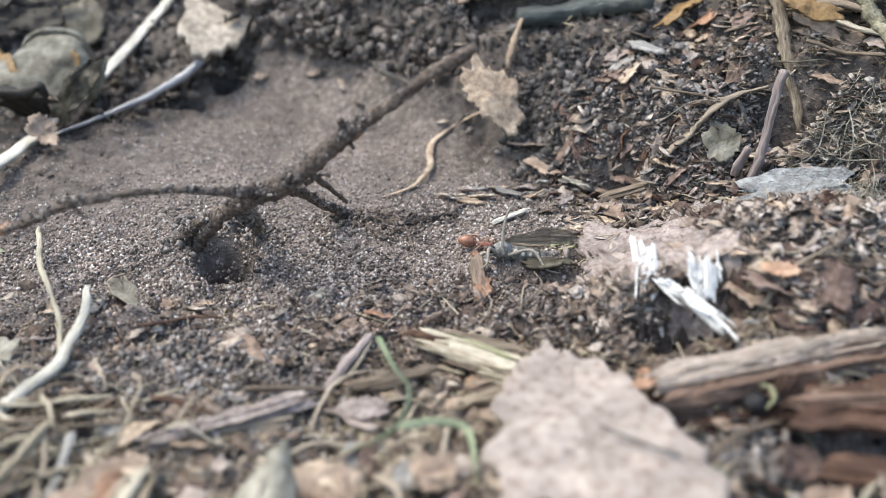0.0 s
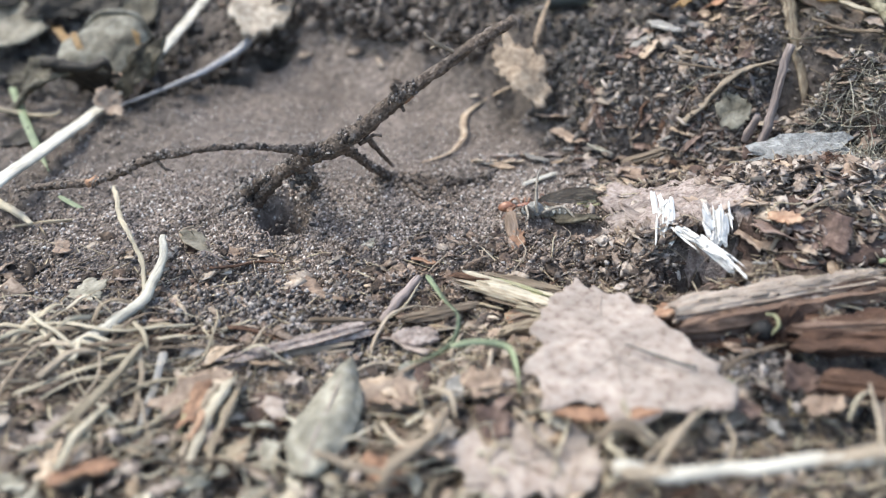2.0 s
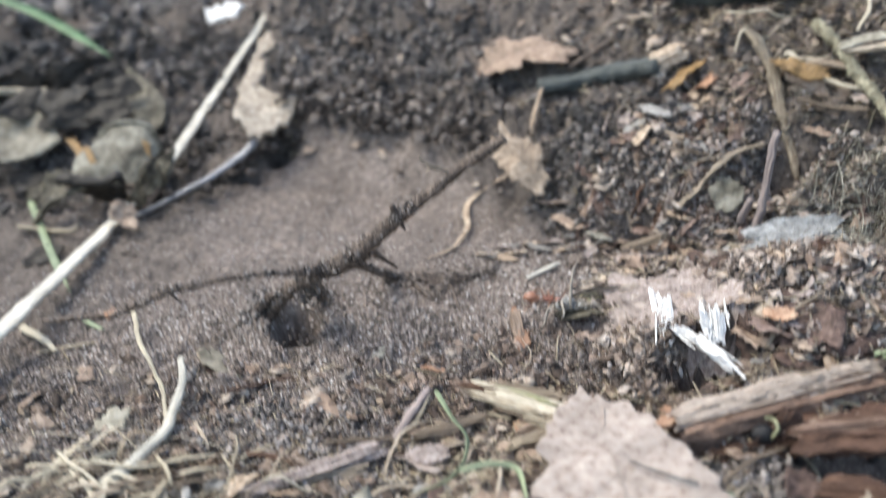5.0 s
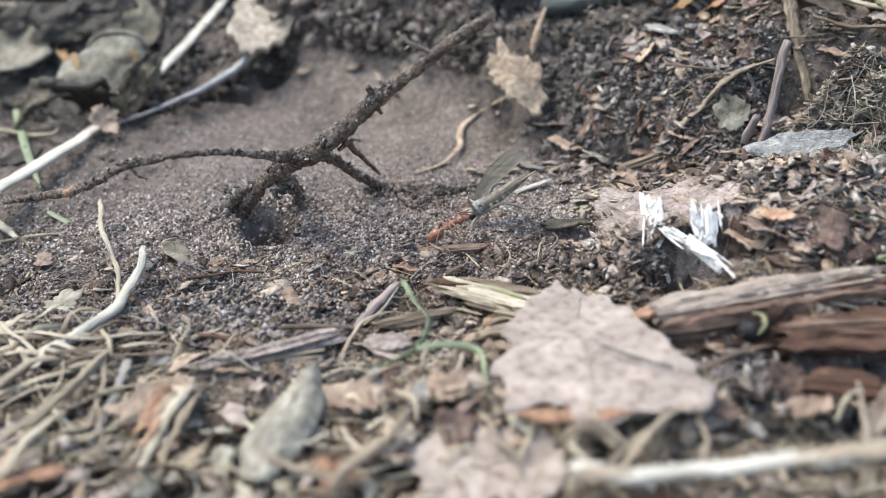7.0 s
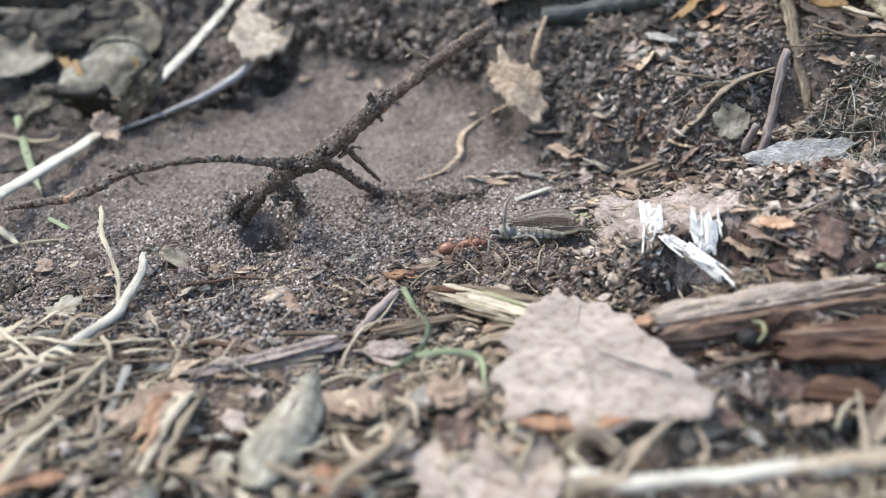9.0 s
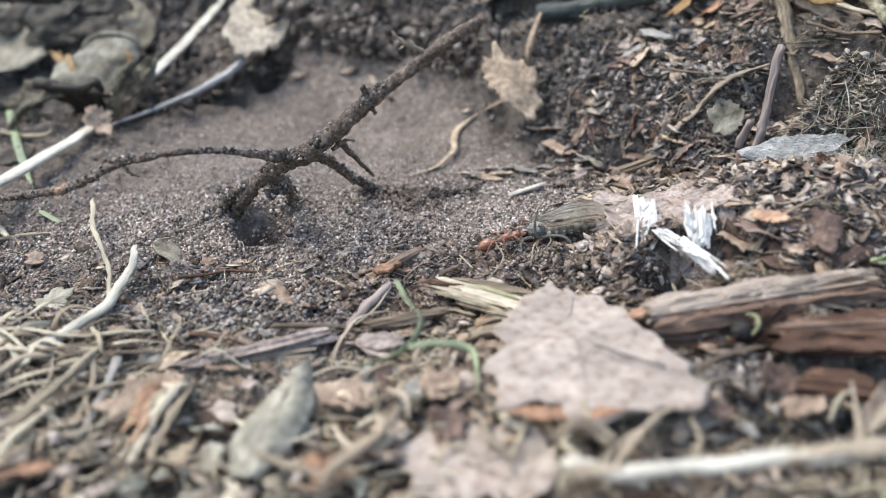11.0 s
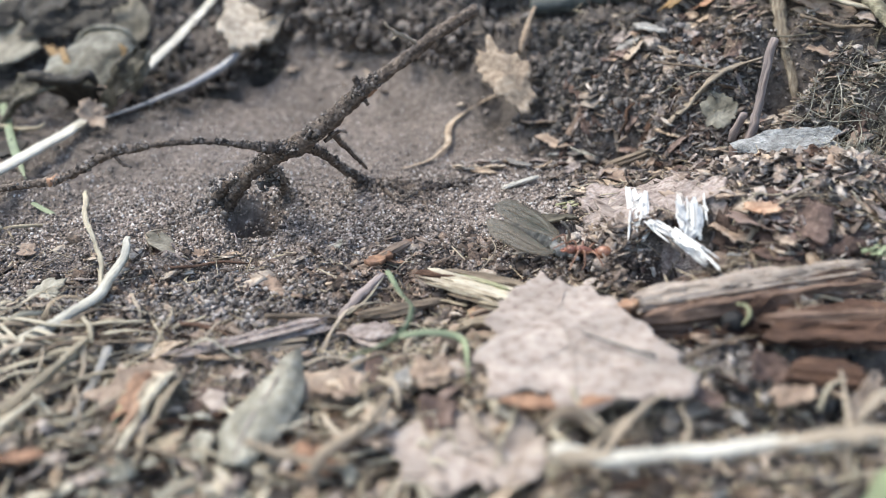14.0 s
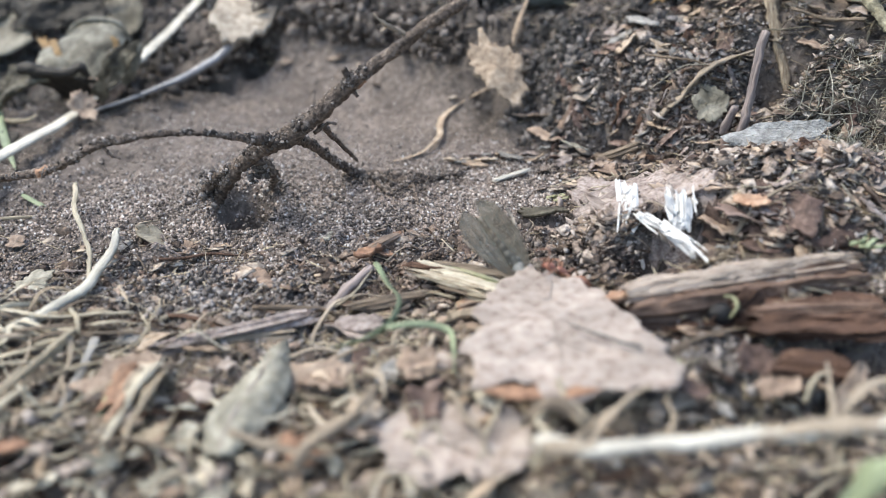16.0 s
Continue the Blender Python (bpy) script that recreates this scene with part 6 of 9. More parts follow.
chunk("sliver", "", "", M_WHITEWOOD, (29.0, 107.6, 9.5), (30.2, 107.6, 8.8), 0.77, 0.65, seed=732, split=0.5, rough=0.5, nx=18, ny=10, parent=SPLINTER)
chunk("sliver", "", "", M_WHITEWOOD, (31.1, 105.4, 8.3), (34.3, 99.1, 7.5), 0.48, 0.49, seed=739, split=0.5, rough=0.5, nx=18, ny=10, parent=SPLINTER)
chunk("sliver", "", "", M_WHITEWOOD, (29.9, 107.4, 8.8), (33.4, 100.9, 7.9), 0.72, 0.45, seed=746, split=0.5, rough=0.5, nx=18, ny=10, parent=SPLINTER)
chunk("sliver", "", "", M_WHITEWOOD, (31.7, 104.7, 8.6), (34.4, 98.4, 7.7), 0.86, 0.63, seed=753, split=0.5, rough=0.5, nx=18, ny=10, parent=SPLINTER)
chunk("sliver", "", "", M_WHITEWOOD, (31.6, 105.0, 8.7), (33.7, 100.5, 8.0), 0.82, 0.65, seed=760, split=0.5, rough=0.5, nx=18, ny=10, parent=SPLINTER)
chunk("sliver", "", "", M_WHITEWOOD, (32.0, 104.3, 8.7), (33.8, 100.5, 8.2), 0.7, 0.41, seed=767, split=0.5, rough=0.5, nx=18, ny=10, parent=SPLINTER)
chunk("sliver", "", "", M_WHITEWOOD, (32.1, 104.1, 8.8), (34.5, 98.6, 8.3), 0.72, 0.46, seed=774, split=0.5, rough=0.5, nx=18, ny=10, parent=SPLINTER)
chunk("sliver", "", "", M_WHITEWOOD, (31.4, 105.5, 9.3), (34.1, 99.8, 8.5), 0.7, 0.49, seed=781, split=0.5, rough=0.5, nx=18, ny=10, parent=SPLINTER)
chunk("sliver", "", "", M_WHITEWOOD, (31.6, 105.2, 9.1), (34.4, 99.1, 8.3), 0.86, 0.37, seed=788, split=0.5, rough=0.5, nx=18, ny=10, parent=SPLINTER)
chunk("sliver", "", "", M_WHITEWOOD, (28.9, 106.3, 2.9), (29.2, 106.1, 1.6), 0.5, 0.5, seed=795, split=0.5, rough=0.5, nx=18, ny=10, parent=SPLINTER)
def splinter_fibres(parent, foot, top, spread, count, seed):
    """Thin loose fibres that fray out of a bundle of splinters."""
    rng = np.random.RandomState(seed)
    foot, top = np.asarray(foot, float), np.asarray(top, float)
    for k in range(count):
        u0, u1 = sorted(rng.uniform(-0.15, 1.1, 2))
        if u1 - u0 < 0.25:
            u1 = u0 + 0.3
        off, tip = rng.normal(0, spread, 3) * (1, 0.5, 0.5), rng.normal(0, spread * 0.7, 3)
        chunk("sliver", "", "", M_WHITEWOOD, tuple(foot + (top - foot) * u0 + off + (0, -0.5, 0.25)), tuple(foot + (top - foot) * u1 + off + tip + (0, -0.5, 0.25)), rng.uniform(0.2, 0.5), rng.uniform(0.15, 0.35), seed=seed * 50 + k, split=0.6, rough=0.8, nx=10, ny=7, parent=parent)


splinter_fibres(WHITE_BUNDLE, (27.2, 108.6, 6.4), (27.3, 114.0, 10.2), 0.8, 22, 3)
splinter_fibres(SPLINTER, (33.6, 104.9, 8.8), (33.7, 108.0, 12.0), 0.9, 22, 4)
splinter_fibres(SPLINTER, (29.6, 107.3, 9.0), (34.4, 99.2, 8.2), 0.55, 30, 5)
GREY_CHIP = thing("grey_wood_chip", "weathered blue-grey layered wood chip", "wood chip")
for k, (a, b, w, h, tilt) in enumerate((((46.8, 132.6, 10.0), (58.2, 128.8, 12.2), 4.6, 0.9, 42), ((50.2, 133.2, 11.2), (59.6, 129.8, 13.0), 3.6, 0.8, 52), ((46.0, 130.8, 9.2), (53.0, 128.6, 10.2), 2.2, 0.8, 36), ((52.6, 129.6, 9.8), (58.8, 127.4, 11.2), 2.6, 0.7, 30), ((48.2, 133.6, 10.8), (54.0, 131.8, 12.4), 1.6, 0.6, 48))):
    chunk("layer", "", "", M_GREYCHIP, a, b, w, h, roll=tilt, seed=640 + k, split=0.9, rough=0.55, nx=44, ny=26, parent=GREY_CHIP)
# log split open on its near side
SPLIT = thing("split_stick", "weathered stick with a pale top and a rotten split side", "stick")
chunk("weathered_top", "pale grey-pink weathered skin", "", M_LOGTOP, (23.9, 88.2, 7.7), (55.2, 98.6, 7.0), 3.9, 2.0, seed=65, split=0.12, nx=110, ny=34, rough=0.24, parent=SPLIT)
chunk("rotten_core", "dark red-brown rotten core", "", M_LOGSIDE, (24.2, 86.9, 5.2), (55.4, 96.6, 4.5), 4.2, 6.0, seed=165, split=0.1, nx=110, ny=34, rough=0.3, parent=SPLIT)


def log_fibres(parent, a, b, count, seed):
    """Loose strips of fibre that lift off the stick's skin and its torn side."""
    rng = np.random.RandomState(seed)
    a, b = np.asarray(a, float), np.asarray(b, float)
    for k in range(count):
        u, ln = rng.uniform(0.0, 0.92), rng.uniform(0.05, 0.2)
        w = rng.rand()
        side = np.array((0.5, -0.2 - 3.0 * w, 1.25 - 3.2 * w * w)) + rng.normal(0, 0.12, 3)
        p, q = a + (b - a) * u + side, a + (b - a) * min(u + ln, 1.0) + side + rng.normal(0, 0.22, 3)
        chunk("fibre_strip", "", "", M_LOGTOP if w < 0.42 else (M_LOGSIDE, M_ROT, M_BROWNFIBRE)[k % 3], tuple(p), tuple(q), rng.uniform(0.25, 0.75), rng.uniform(0.15, 0.4), roll=rng.uniform(-30, 60), seed=seed + k, split=0.8, rough=0.6, nx=14, ny=8, parent=parent)


log_fibres(SPLIT, (23.9, 88.6, 7.7), (55.2, 98.7, 7.0), 70, 2100)
ROTTEN = thing("rotten_wood", "dark red-brown layered piece of rotten wood", "rotten wood")
chunk("layer", "paler weathered strip", "", M_LOGSIDE, (40.0, 85.6, 6.8), (53.5, 86.6, 6.8), 1.6, 0.8, seed=660, split=0.6, rough=0.65, nx=70, ny=24, parent=ROTTEN)
chunk("layer", "", "", M_ROT, (39.4, 85.6, 6.0), (54.2, 86.3, 5.8), 6, 1.6, seed=661, split=0.6, rough=0.65, nx=70, ny=24, parent=ROTTEN)
chunk("layer", "", "", M_ROT, (40.6, 85.6, 5.0), (54.4, 84.7, 5.4), 5, 1.6, seed=662, split=0.6, rough=0.65, nx=70, ny=24, parent=ROTTEN)
chunk("layer", "", "", M_ROT, (39.7, 75.8, 6.0), (47.0, 73.6, 6.4), 2.4, 1.4, seed=663, split=0.6, rough=0.65, nx=70, ny=24, parent=ROTTEN)
chunk("layer", "", "", M_ROT, (29.4, 84.2, 4.5), (40.8, 86.0, 4.4), 2.6, 1.6, seed=664, split=0.6, rough=0.65, nx=70, ny=24, parent=ROTTEN)
chunk("burl", "small orange-brown knot of rotten bark", "bark", M_ROT, (37.2, 86.3, 6.0), (39.9, 88.3, 8.1), 2.6, 2.4, seed=91, split=0.6, rough=0.7)
flake("bark_crumb", "orange-brown bark crumb at the stick end", "bark", M_ORANGE, (21.9, 88.0, 7.2), (24.1, 88.2, 7.8), 1.7, jag=0.4, curl=0.3, seed=92, thick=0.8)
stick("plant_fibre", "thin dark leaf stalk on a pale leaf", "fibre", M_DARKSTICK, [(16.6, 79.6, 8.6), (20.0, 77.0, 8.9), (24.2, 75.0, 8.4)], [0.1, 0.16, 0.2], rough=0.2, seed=93)
blade("green_grass", "short green grass tip beside the pale leaf", "grass", M_GREEN, [(23.9, 74.6, 7.6), (26.3, 73.8, 7.6), (28.7, 74.1, 7.2)], 0.8)
LEAF = flake("pale_leaf", "large pale pinkish dead leaf, torn", "leaf", M_PALELEAF, (14.6, 96.2, 6.9), (14.8, 67.6, 8.0), 19.5, jag=0.26, curl=0.04, seed=73, thick=0.3, rings=24, spokes=120, flare=0.42, square=3.4, tooth=0.08, crumple=0.2)
part("midrib", tube("midrib", [(-11.0, 0.6, 0.1), (-3.0, -0.3, 0.12), (5.0, 0.4, 0.1), (12.0, 0.2, 0.05)], [0.07, 0.05], M_VEINRIB, segs=6, rough=0.1, step=1.2), LEAF)
for s in (-1, 1):
    for k in range(3):
        part("side_vein", tube("side_vein", [(-6.0 + 5 * k, 0.3 * s, 0.08), (-3.0 + 5 * k, 3.5 * s, 0.12), (0.5 + 5 * k, 6.5 * s, 0.05)], [0.05, 0.03], M_VEINRIB, segs=6, rough=0.1, step=1.2), LEAF)
LEAF = flake("pale_leaf", "pale pinkish dead leaf over the litter", "leaf", M_PALELEAF, (-4.2, 62.8, 3.0), (10.8, 65.3, 5.5), 12, jag=0.3, curl=0.05, seed=77, thick=0.3, rings=22, spokes=110, lift=2.0, square=3.0, tooth=0.3, crumple=0.3, follow=0.6)
leaf_veins(LEAF, (-4.2, 62.8), (10.8, 65.3), 12, 1.9, 2)
# ---- near litter ----
flake("orange_leaf_bit", "torn orange-brown leaf strip", "leaf fragment", M_ORANGE, (7.8, 66.9, 7.6), (17.4, 67.7, 8.2), 2.6, jag=0.5, curl=0.3, seed=71)
OVAL_LEAF = tagged(new("grey_green_leaf", leaf_sheet("grey_green_leaf", M_GREYLEAF, [
    [(-20.3, 79.8, 2.8), (-22.2, 74.2, 3.2), (-23.8, 68.1, 3.2), (-22.6, 62.4, 2.8)],
    [(-19.2, 79.6, 4.6), (-20.4, 73.0, 5.0), (-22.0, 66.8, 4.8), (-21.6, 61.4, 4.0)],
    [(-18.2, 80.6, 5.4), (-18.0, 72.0, 6.0), (-19.2, 65.4, 5.6), (-20.6, 60.8, 4.4)],
    [(-17.6, 82.6, 4.4), (-15.6, 73.0, 4.6), (-16.8, 66.2, 4.2), (-19.6, 61.4, 3.8)]], seed=72, ruffle=0.55, thick=0.3, n=44, m=22)), "crumpled grey-green oval dead leaf in litter", "leaf")
part("midrib", tube("midrib", [(-18.6, 80.2, 5.2), (-19.0, 72.4, 5.9), (-20.4, 66.0, 5.5), (-21.0, 61.2, 4.4)], [0.14, 0.16, 0.1], M_VEINRIB, segs=6, rough=0.15, step=0.6, seed=7), OVAL_LEAF, "paler leaf rib")
part("rim", tube("rim", [(-20.3, 79.8, 2.8), (-22.2, 74.2, 3.2), (-23.8, 68.1, 3.2), (-22.6, 62.4, 2.8)], [0.2, 0.35, 0.3], M_GREYLEAF, segs=8, rough=0.3, step=0.6, seed=8, flat=0.6), OVAL_LEAF, "pale rolled leaf edge")
STRAW_PIECE = thing("split_straw", "split yellow straw piece with a green side", "straw")
chunk("strand", "", "", M_DULLSTRAW, (-2.1, 104.8, 2.5), (8.7, 98.8, 3.0), 1.5, 1.1, seed=730, split=0.7, rough=0.5, parent=STRAW_PIECE)
chunk("strand", "", "", M_DULLSTRAW, (0.0, 102.7, 2.4), (9.4, 96.1, 3.3), 1.4, 1.1, seed=731, split=0.7, rough=0.5, parent=STRAW_PIECE)
chunk("strand", "", "", M_DULLSTRAW, (-2.8, 103.5, 2.4), (6.0, 97.2, 3.2), 1.3, 1.0, seed=732, split=0.7, rough=0.5, parent=STRAW_PIECE)
chunk("strand", "", "", M_BROWNFIBRE, (0.9, 100.2, 2.0), (9.0, 94.5, 2.7), 1.3, 0.7, seed=733, split=0.7, rough=0.5, parent=STRAW_PIECE)
chunk("strand", "", "", M_YELLOWGREEN, (0.6, 104.1, 3.0), (8.3, 98.8, 3.4), 0.7, 0.5, seed=734, split=0.7, rough=0.5, parent=STRAW_PIECE)
chunk("strand", "", "", M_BROWNFIBRE, (-4.5, 104.2, 2.4), (2.0, 102.4, 1.6), 0.8, 0.5, seed=735, split=0.7, rough=0.5, parent=STRAW_PIECE)
chunk("strand", "", "", M_BROWNFIBRE, (2.8, 100.5, 2.3), (9.4, 95.0, 3.1), 0.7, 0.5, seed=736, split=0.7, rough=0.5, parent=STRAW_PIECE)
for k, (a, b, w) in enumerate((((0.3, 105.1, 2.9), (9.5, 100.3, 3.4), 1.2), ((4.4, 96.3, 2.6), (9.8, 93.3, 3.4), 0.9), ((-5.0, 105.7, 2.2), (0.7, 103.5, 2.9), 1.0))):
    chunk("strand", "", "", (M_BROWNFIBRE, M_STRAW, M_ROT)[k % 3], a, b, w, 0.8, seed=780 + k, split=0.7, rough=0.7, parent=STRAW_PIECE)
chunk("strand", "", "", M_BROWNFIBRE, (2.0, 103.4, 2.3), (9.5, 98.2, 3.0), 0.5, 0.5, seed=737, split=0.7, rough=0.5, parent=STRAW_PIECE)
blade("green_grass", "green grass blade bent over the litter", "grass", M_GREEN, [(-8.7, 100.0, 6.0), (-6.2, 92.2, 7.0), (-4.2, 87.2, 7.5), (-4.9, 81.8, 7.5), (-7.6, 79.0, 7.0), (-11.6, 78.3, 6.0)], 0.8, twist=1.8)
blade("green_grass", "green grass blade bent over the litter", "grass", M_GREEN, [(-5.3, 80.6, 7.5), (-1.6, 82.0, 7.2), (2.1, 81.8, 6.5), (3.0, 77.3, 6.5), (3.1, 73.1, 6.0)], 0.8, twist=-1.6)
stick("thin_stick", "thin straight grey-brown stick", "stick", M_STEMWOOD, [(-15.2, 95.5, 0.8), (-12.8, 100.1, 1.7), (-10.3, 106.1, 1.9)], [0.7, 0.8, 0.6], rough=0.2, seed=74)
chunk("bark_strip", "grey-brown split strip of bark", "bark", M_SLAB, (-34.3, 85.4, 1.3), (-17.6, 92.4, 1.9), 2.4, 1.6, seed=75, split=0.7, rough=0.6, nx=44, ny=20)
chunk("bark_strip", "tan split strip of bark", "bark", M_BROWNFIBRE, (-33.8, 86.2, 1.2), (-20.4, 90.1, 0.7), 1.8, 1.2, seed=76, split=0.7, rough=0.6, nx=44, ny=18)
stick("white_stalk", "bleached curved plant stalk", "stalk", M_PALESTALK, [(-51.9, 117.6, 2.6), (-49.7, 107.0, 3.2), (-49.5, 98.0, 3.2), (-51.7, 92.3, 3.1), (-55.2, 86.5, 2.8)], [0.5, 0.75, 0.9, 1.0, 1.0], flat=0.7, rough=0.08)
stick("thin_curl", "thin pale curled fibre", "fibre", M_STRAW, [(-64.6, 133.1, 3.8), (-61.1, 123.5, 4.7), (-57.0, 115.6, 4.5), (-52.5, 107.3, 4.0), (-50.6, 102.6, 2.8), (-49.1, 96.0, 2.1)], [0.35, 0.45, 0.4, 0.35, 0.35, 0.3], rough=0.2)
stick("straw", "pale dry grass stalk in a heap", "straw", M_STRAW, [(-64.0, 91.4, 3.2), (-56.2, 90.3, 3.9), (-50.5, 89.4, 3.6), (-41.1, 93.0, 2.1)], [0.37, 0.37, 0.24], flat=0.6, rough=0.15, seed=80)
stick("straw", "pale dry grass stalk in a heap", "straw", M_BROWNFIBRE, [(-56.2, 86.3, 3.0), (-48.8, 85.6, 4.3), (-40.5, 89.0, 2.4)], [0.37, 0.37, 0.24], flat=0.6, rough=0.15, seed=81)
stick("straw", "pale dry grass stalk in a heap", "straw", M_STRAW, [(-45.9, 85.7, 4.2), (-47.3, 76.8, 4.5), (-49.6, 69.8, 4.1)], [0.50, 0.50, 0.32], flat=0.6, rough=0.15, seed=82)
stick("straw", "pale dry grass stalk in a heap", "straw", M_BROWNFIBRE, [(-46.1, 85.0, 3.8), (-44.5, 79.3, 2.6), (-43.6, 71.6, 2.6)], [0.37, 0.37, 0.24], flat=0.6, rough=0.15, seed=83)
stick("straw", "pale dry grass stalk in a heap", "straw", M_STRAW, [(-46.7, 83.5, 3.1), (-48.3, 75.4, 3.9), (-52.4, 68.9, 3.1)], [0.62, 0.62, 0.40], flat=0.6, rough=0.15, seed=84)
stick("straw", "pale dry grass stalk in a heap", "straw", M_STRAW, [(-61.4, 90.7, 2.7), (-54.6, 83.0, 3.5), (-54.3, 87.7, 3.8), (-46.6, 85.3, 3.6)], [0.43, 0.43, 0.28], flat=0.6, rough=0.15, seed=85)
stick("straw", "pale dry grass stalk in a heap", "straw", M_BROWNFIBRE, [(-57.2, 79.2, 3.6), (-55.0, 83.9, 3.7), (-50.8, 86.2, 3.0)], [0.68, 0.68, 0.44], flat=0.6, rough=0.15, seed=86)
stick("straw", "pale dry grass stalk in a heap", "straw", M_GREYWOOD, [(-43.2, 84.9, 3.0), (-42.5, 77.6, 2.2), (-42.4, 70.1, 2.2)], [0.56, 0.56, 0.36], flat=0.6, rough=0.15, seed=87)
stick("straw", "pale dry grass stalk in a heap", "straw", M_BROWNFIBRE, [(-44.8, 86.1, 3.1), (-36.8, 88.8, 1.7)], [0.31, 0.31, 0.20], flat=0.6, rough=0.15, seed=88)
stick("straw", "pale dry grass stalk in a heap", "straw", M_STRAW, [(-64.2, 93.6, 3.7), (-59.4, 89.0, 4.3), (-54.6, 84.9, 3.9)], [0.31, 0.31, 0.20], flat=0.6, rough=0.15, seed=89)
stick("straw", "pale dry grass stalk in a heap", "straw", M_STRAW, [(-48.9, 62.1, 4.0), (-47.5, 67.8, 4.8), (-46.2, 72.3, 4.5)], [0.56, 0.56, 0.36], flat=0.6, rough=0.15, seed=90)
stick("straw", "pale dry grass stalk in a heap", "straw", M_BROWNFIBRE, [(-46.2, 101.9, 1.3), (-43.4, 96.3, 1.9), (-42.8, 95.1, 0.7)], [0.31, 0.31, 0.20], flat=0.6, rough=0.15, seed=91)
stick("straw", "pale dry grass stalk in a heap", "straw", M_STRAW, [(-49.3, 92.3, 3.5), (-45.5, 85.8, 4.6), (-45.3, 85.3, 2.7)], [0.31, 0.31, 0.20], flat=0.6, rough=0.15, seed=92)
THICK = thing("thick_straw", "thick bleached straw lying over the litter", "straw")
part("stalk", tube("stalk", [(11.5, 55.9, 10.5), (17.2, 54.7, 10.8), (26.6, 55.7, 11.0), (40.8, 57.3, 11.5), (48.0, 58.3, 11.5)], [0.95, 0.85, 0.8, 0.9, 0.9], M_WHITESTALK, flat=0.8, rough=0.12, segs=12, wobble=0.4, groove=0.25, seed=7), THICK)
part("peeled_sheath", tube("peeled_sheath", [(11.0, 56.4, 10.3), (13.0, 55.3, 10.7), (15.3, 54.8, 10.8), (17.1, 54.6, 10.9)], [0.5, 1.05, 1.0, 0.7], M_BROWNFIBRE, flat=0.7, rough=0.35, segs=12, seed=8, groove=0.3), THICK, "brown papery sheath")
part("peeled_sheath", tube("peeled_sheath", [(31.4, 56.1, 11.1), (35.6, 56.6, 11.4), (40.8, 57.2, 11.6), (44.6, 57.7, 11.6)], [0.6, 1.05, 1.1, 1.0], M_BROWNFIBRE, flat=0.7, rough=0.3, segs=12, seed=9, groove=0.3), THICK, "brown papery sheath")
stick("root_curl", "curved tan rootlet over dead leaves", "rootlet", M_BROWNFIBRE, [(-12.2, 59.2, 4.5), (-10.7, 62.1, 5.8), (-7.5, 65.3, 6.2), (-5.5, 70.1, 6.3)], [0.6, 0.7, 0.6, 0.4], rough=0.3)
stick("root_curl", "thin curled tan rootlet", "rootlet", M_BROWNFIBRE, [(11.5, 63.4, 7.2), (13.3, 64.3, 8.6), (15.0, 64.4, 8.1), (16.7, 62.8, 6.9)], [0.7, 0.8, 0.8, 0.6], rough=0.2)
flake("curled_leaf_edge", "yellow-brown curled leaf edge", "leaf", M_BROWNLEAF, (44.0, 69.1, 4.5), (49.6, 75.4, 6.2), 2.6, jag=0.3, curl=0.5, seed=98, cup=0.3, roll=40)
flake("chip", "pale jagged wood chip", "wood chip", M_GREYLEAF, (-21.9, 119.3, 0.6), (-17.0, 117.1, 1.1), 3, jag=0.7, curl=0.2, seed=99, thick=0.5)
flake("chip", "narrow pale wood chip on sand", "wood chip", M_TANLEAF, (1.7, 149.9, 0.5), (6.3, 147.6, 0.7), 1.6, jag=0.4, curl=0.1, seed=100, thick=0.5)
chunk("chip", "small whitish wood splinter on sand", "splinter", M_WHITESTALK, (7.8, 139.9, 1.0), (13.8, 144.2, 1.2), 1.1, 0.8, seed=101, split=0.4)
chunk("chip", "tan wood strip beside a dark gap", "wood strip", M_BROWNFIBRE, (26.5, 146.3, 2.3), (33.2, 142.0, 6.8), 1.8, 1.4, seed=102, split=0.3)
chunk("wood_strip", "tan split strip of wood in the litter", "wood strip", M_BROWNFIBRE, (-12.2, 95.0, 1.6), (-1.2, 98.6, 1.9), 1.4, 1.0, seed=1901, split=0.5, rough=0.6)
chunk("wood_strip", "pale tan split strip of wood beside a leaf", "wood strip", M_DULLSTRAW, (1.6, 90.0, 2.8), (11.2, 95.0, 2.7), 1.5, 1.0, seed=1902, split=0.5, rough=0.6)
chunk("wood_strip", "red-brown split strip of wood beside a leaf", "wood strip", M_SLIVER, (3.4, 94.2, 2.0), (11.6, 97.2, 2.4), 1.8, 1.0, seed=1903, split=0.5, rough=0.6)
flake("bark_flake", "pinkish flat bark flake in the litter", "bark flake", M_SLAB, (-13.2, 91.6, 1.6), (-7.0, 90.2, 1.8), 4.2, jag=0.4, curl=0.1, seed=1904, thick=0.6, rings=8, spokes=40)
SEED = thing("seed_husk", "grey domed seed husk with a yellow rim", "seed")
part("dome", flake_ball("dome", (35.6, 86.6, 5.8), (1.7, 1.4, 1.5), M_CHAR, 40), SEED)
part("rim", tube("rim", [(36.4, 85.4, 6.0), (37.2, 85.6, 7.4), (37.0, 86.8, 8.0), (36.0, 87.6, 7.8)], [0.2, 0.28, 0.28, 0.15], M_YELLOWGREEN, segs=8, rough=0.2, step=0.3, seed=19), SEED, "pale yellow rim")
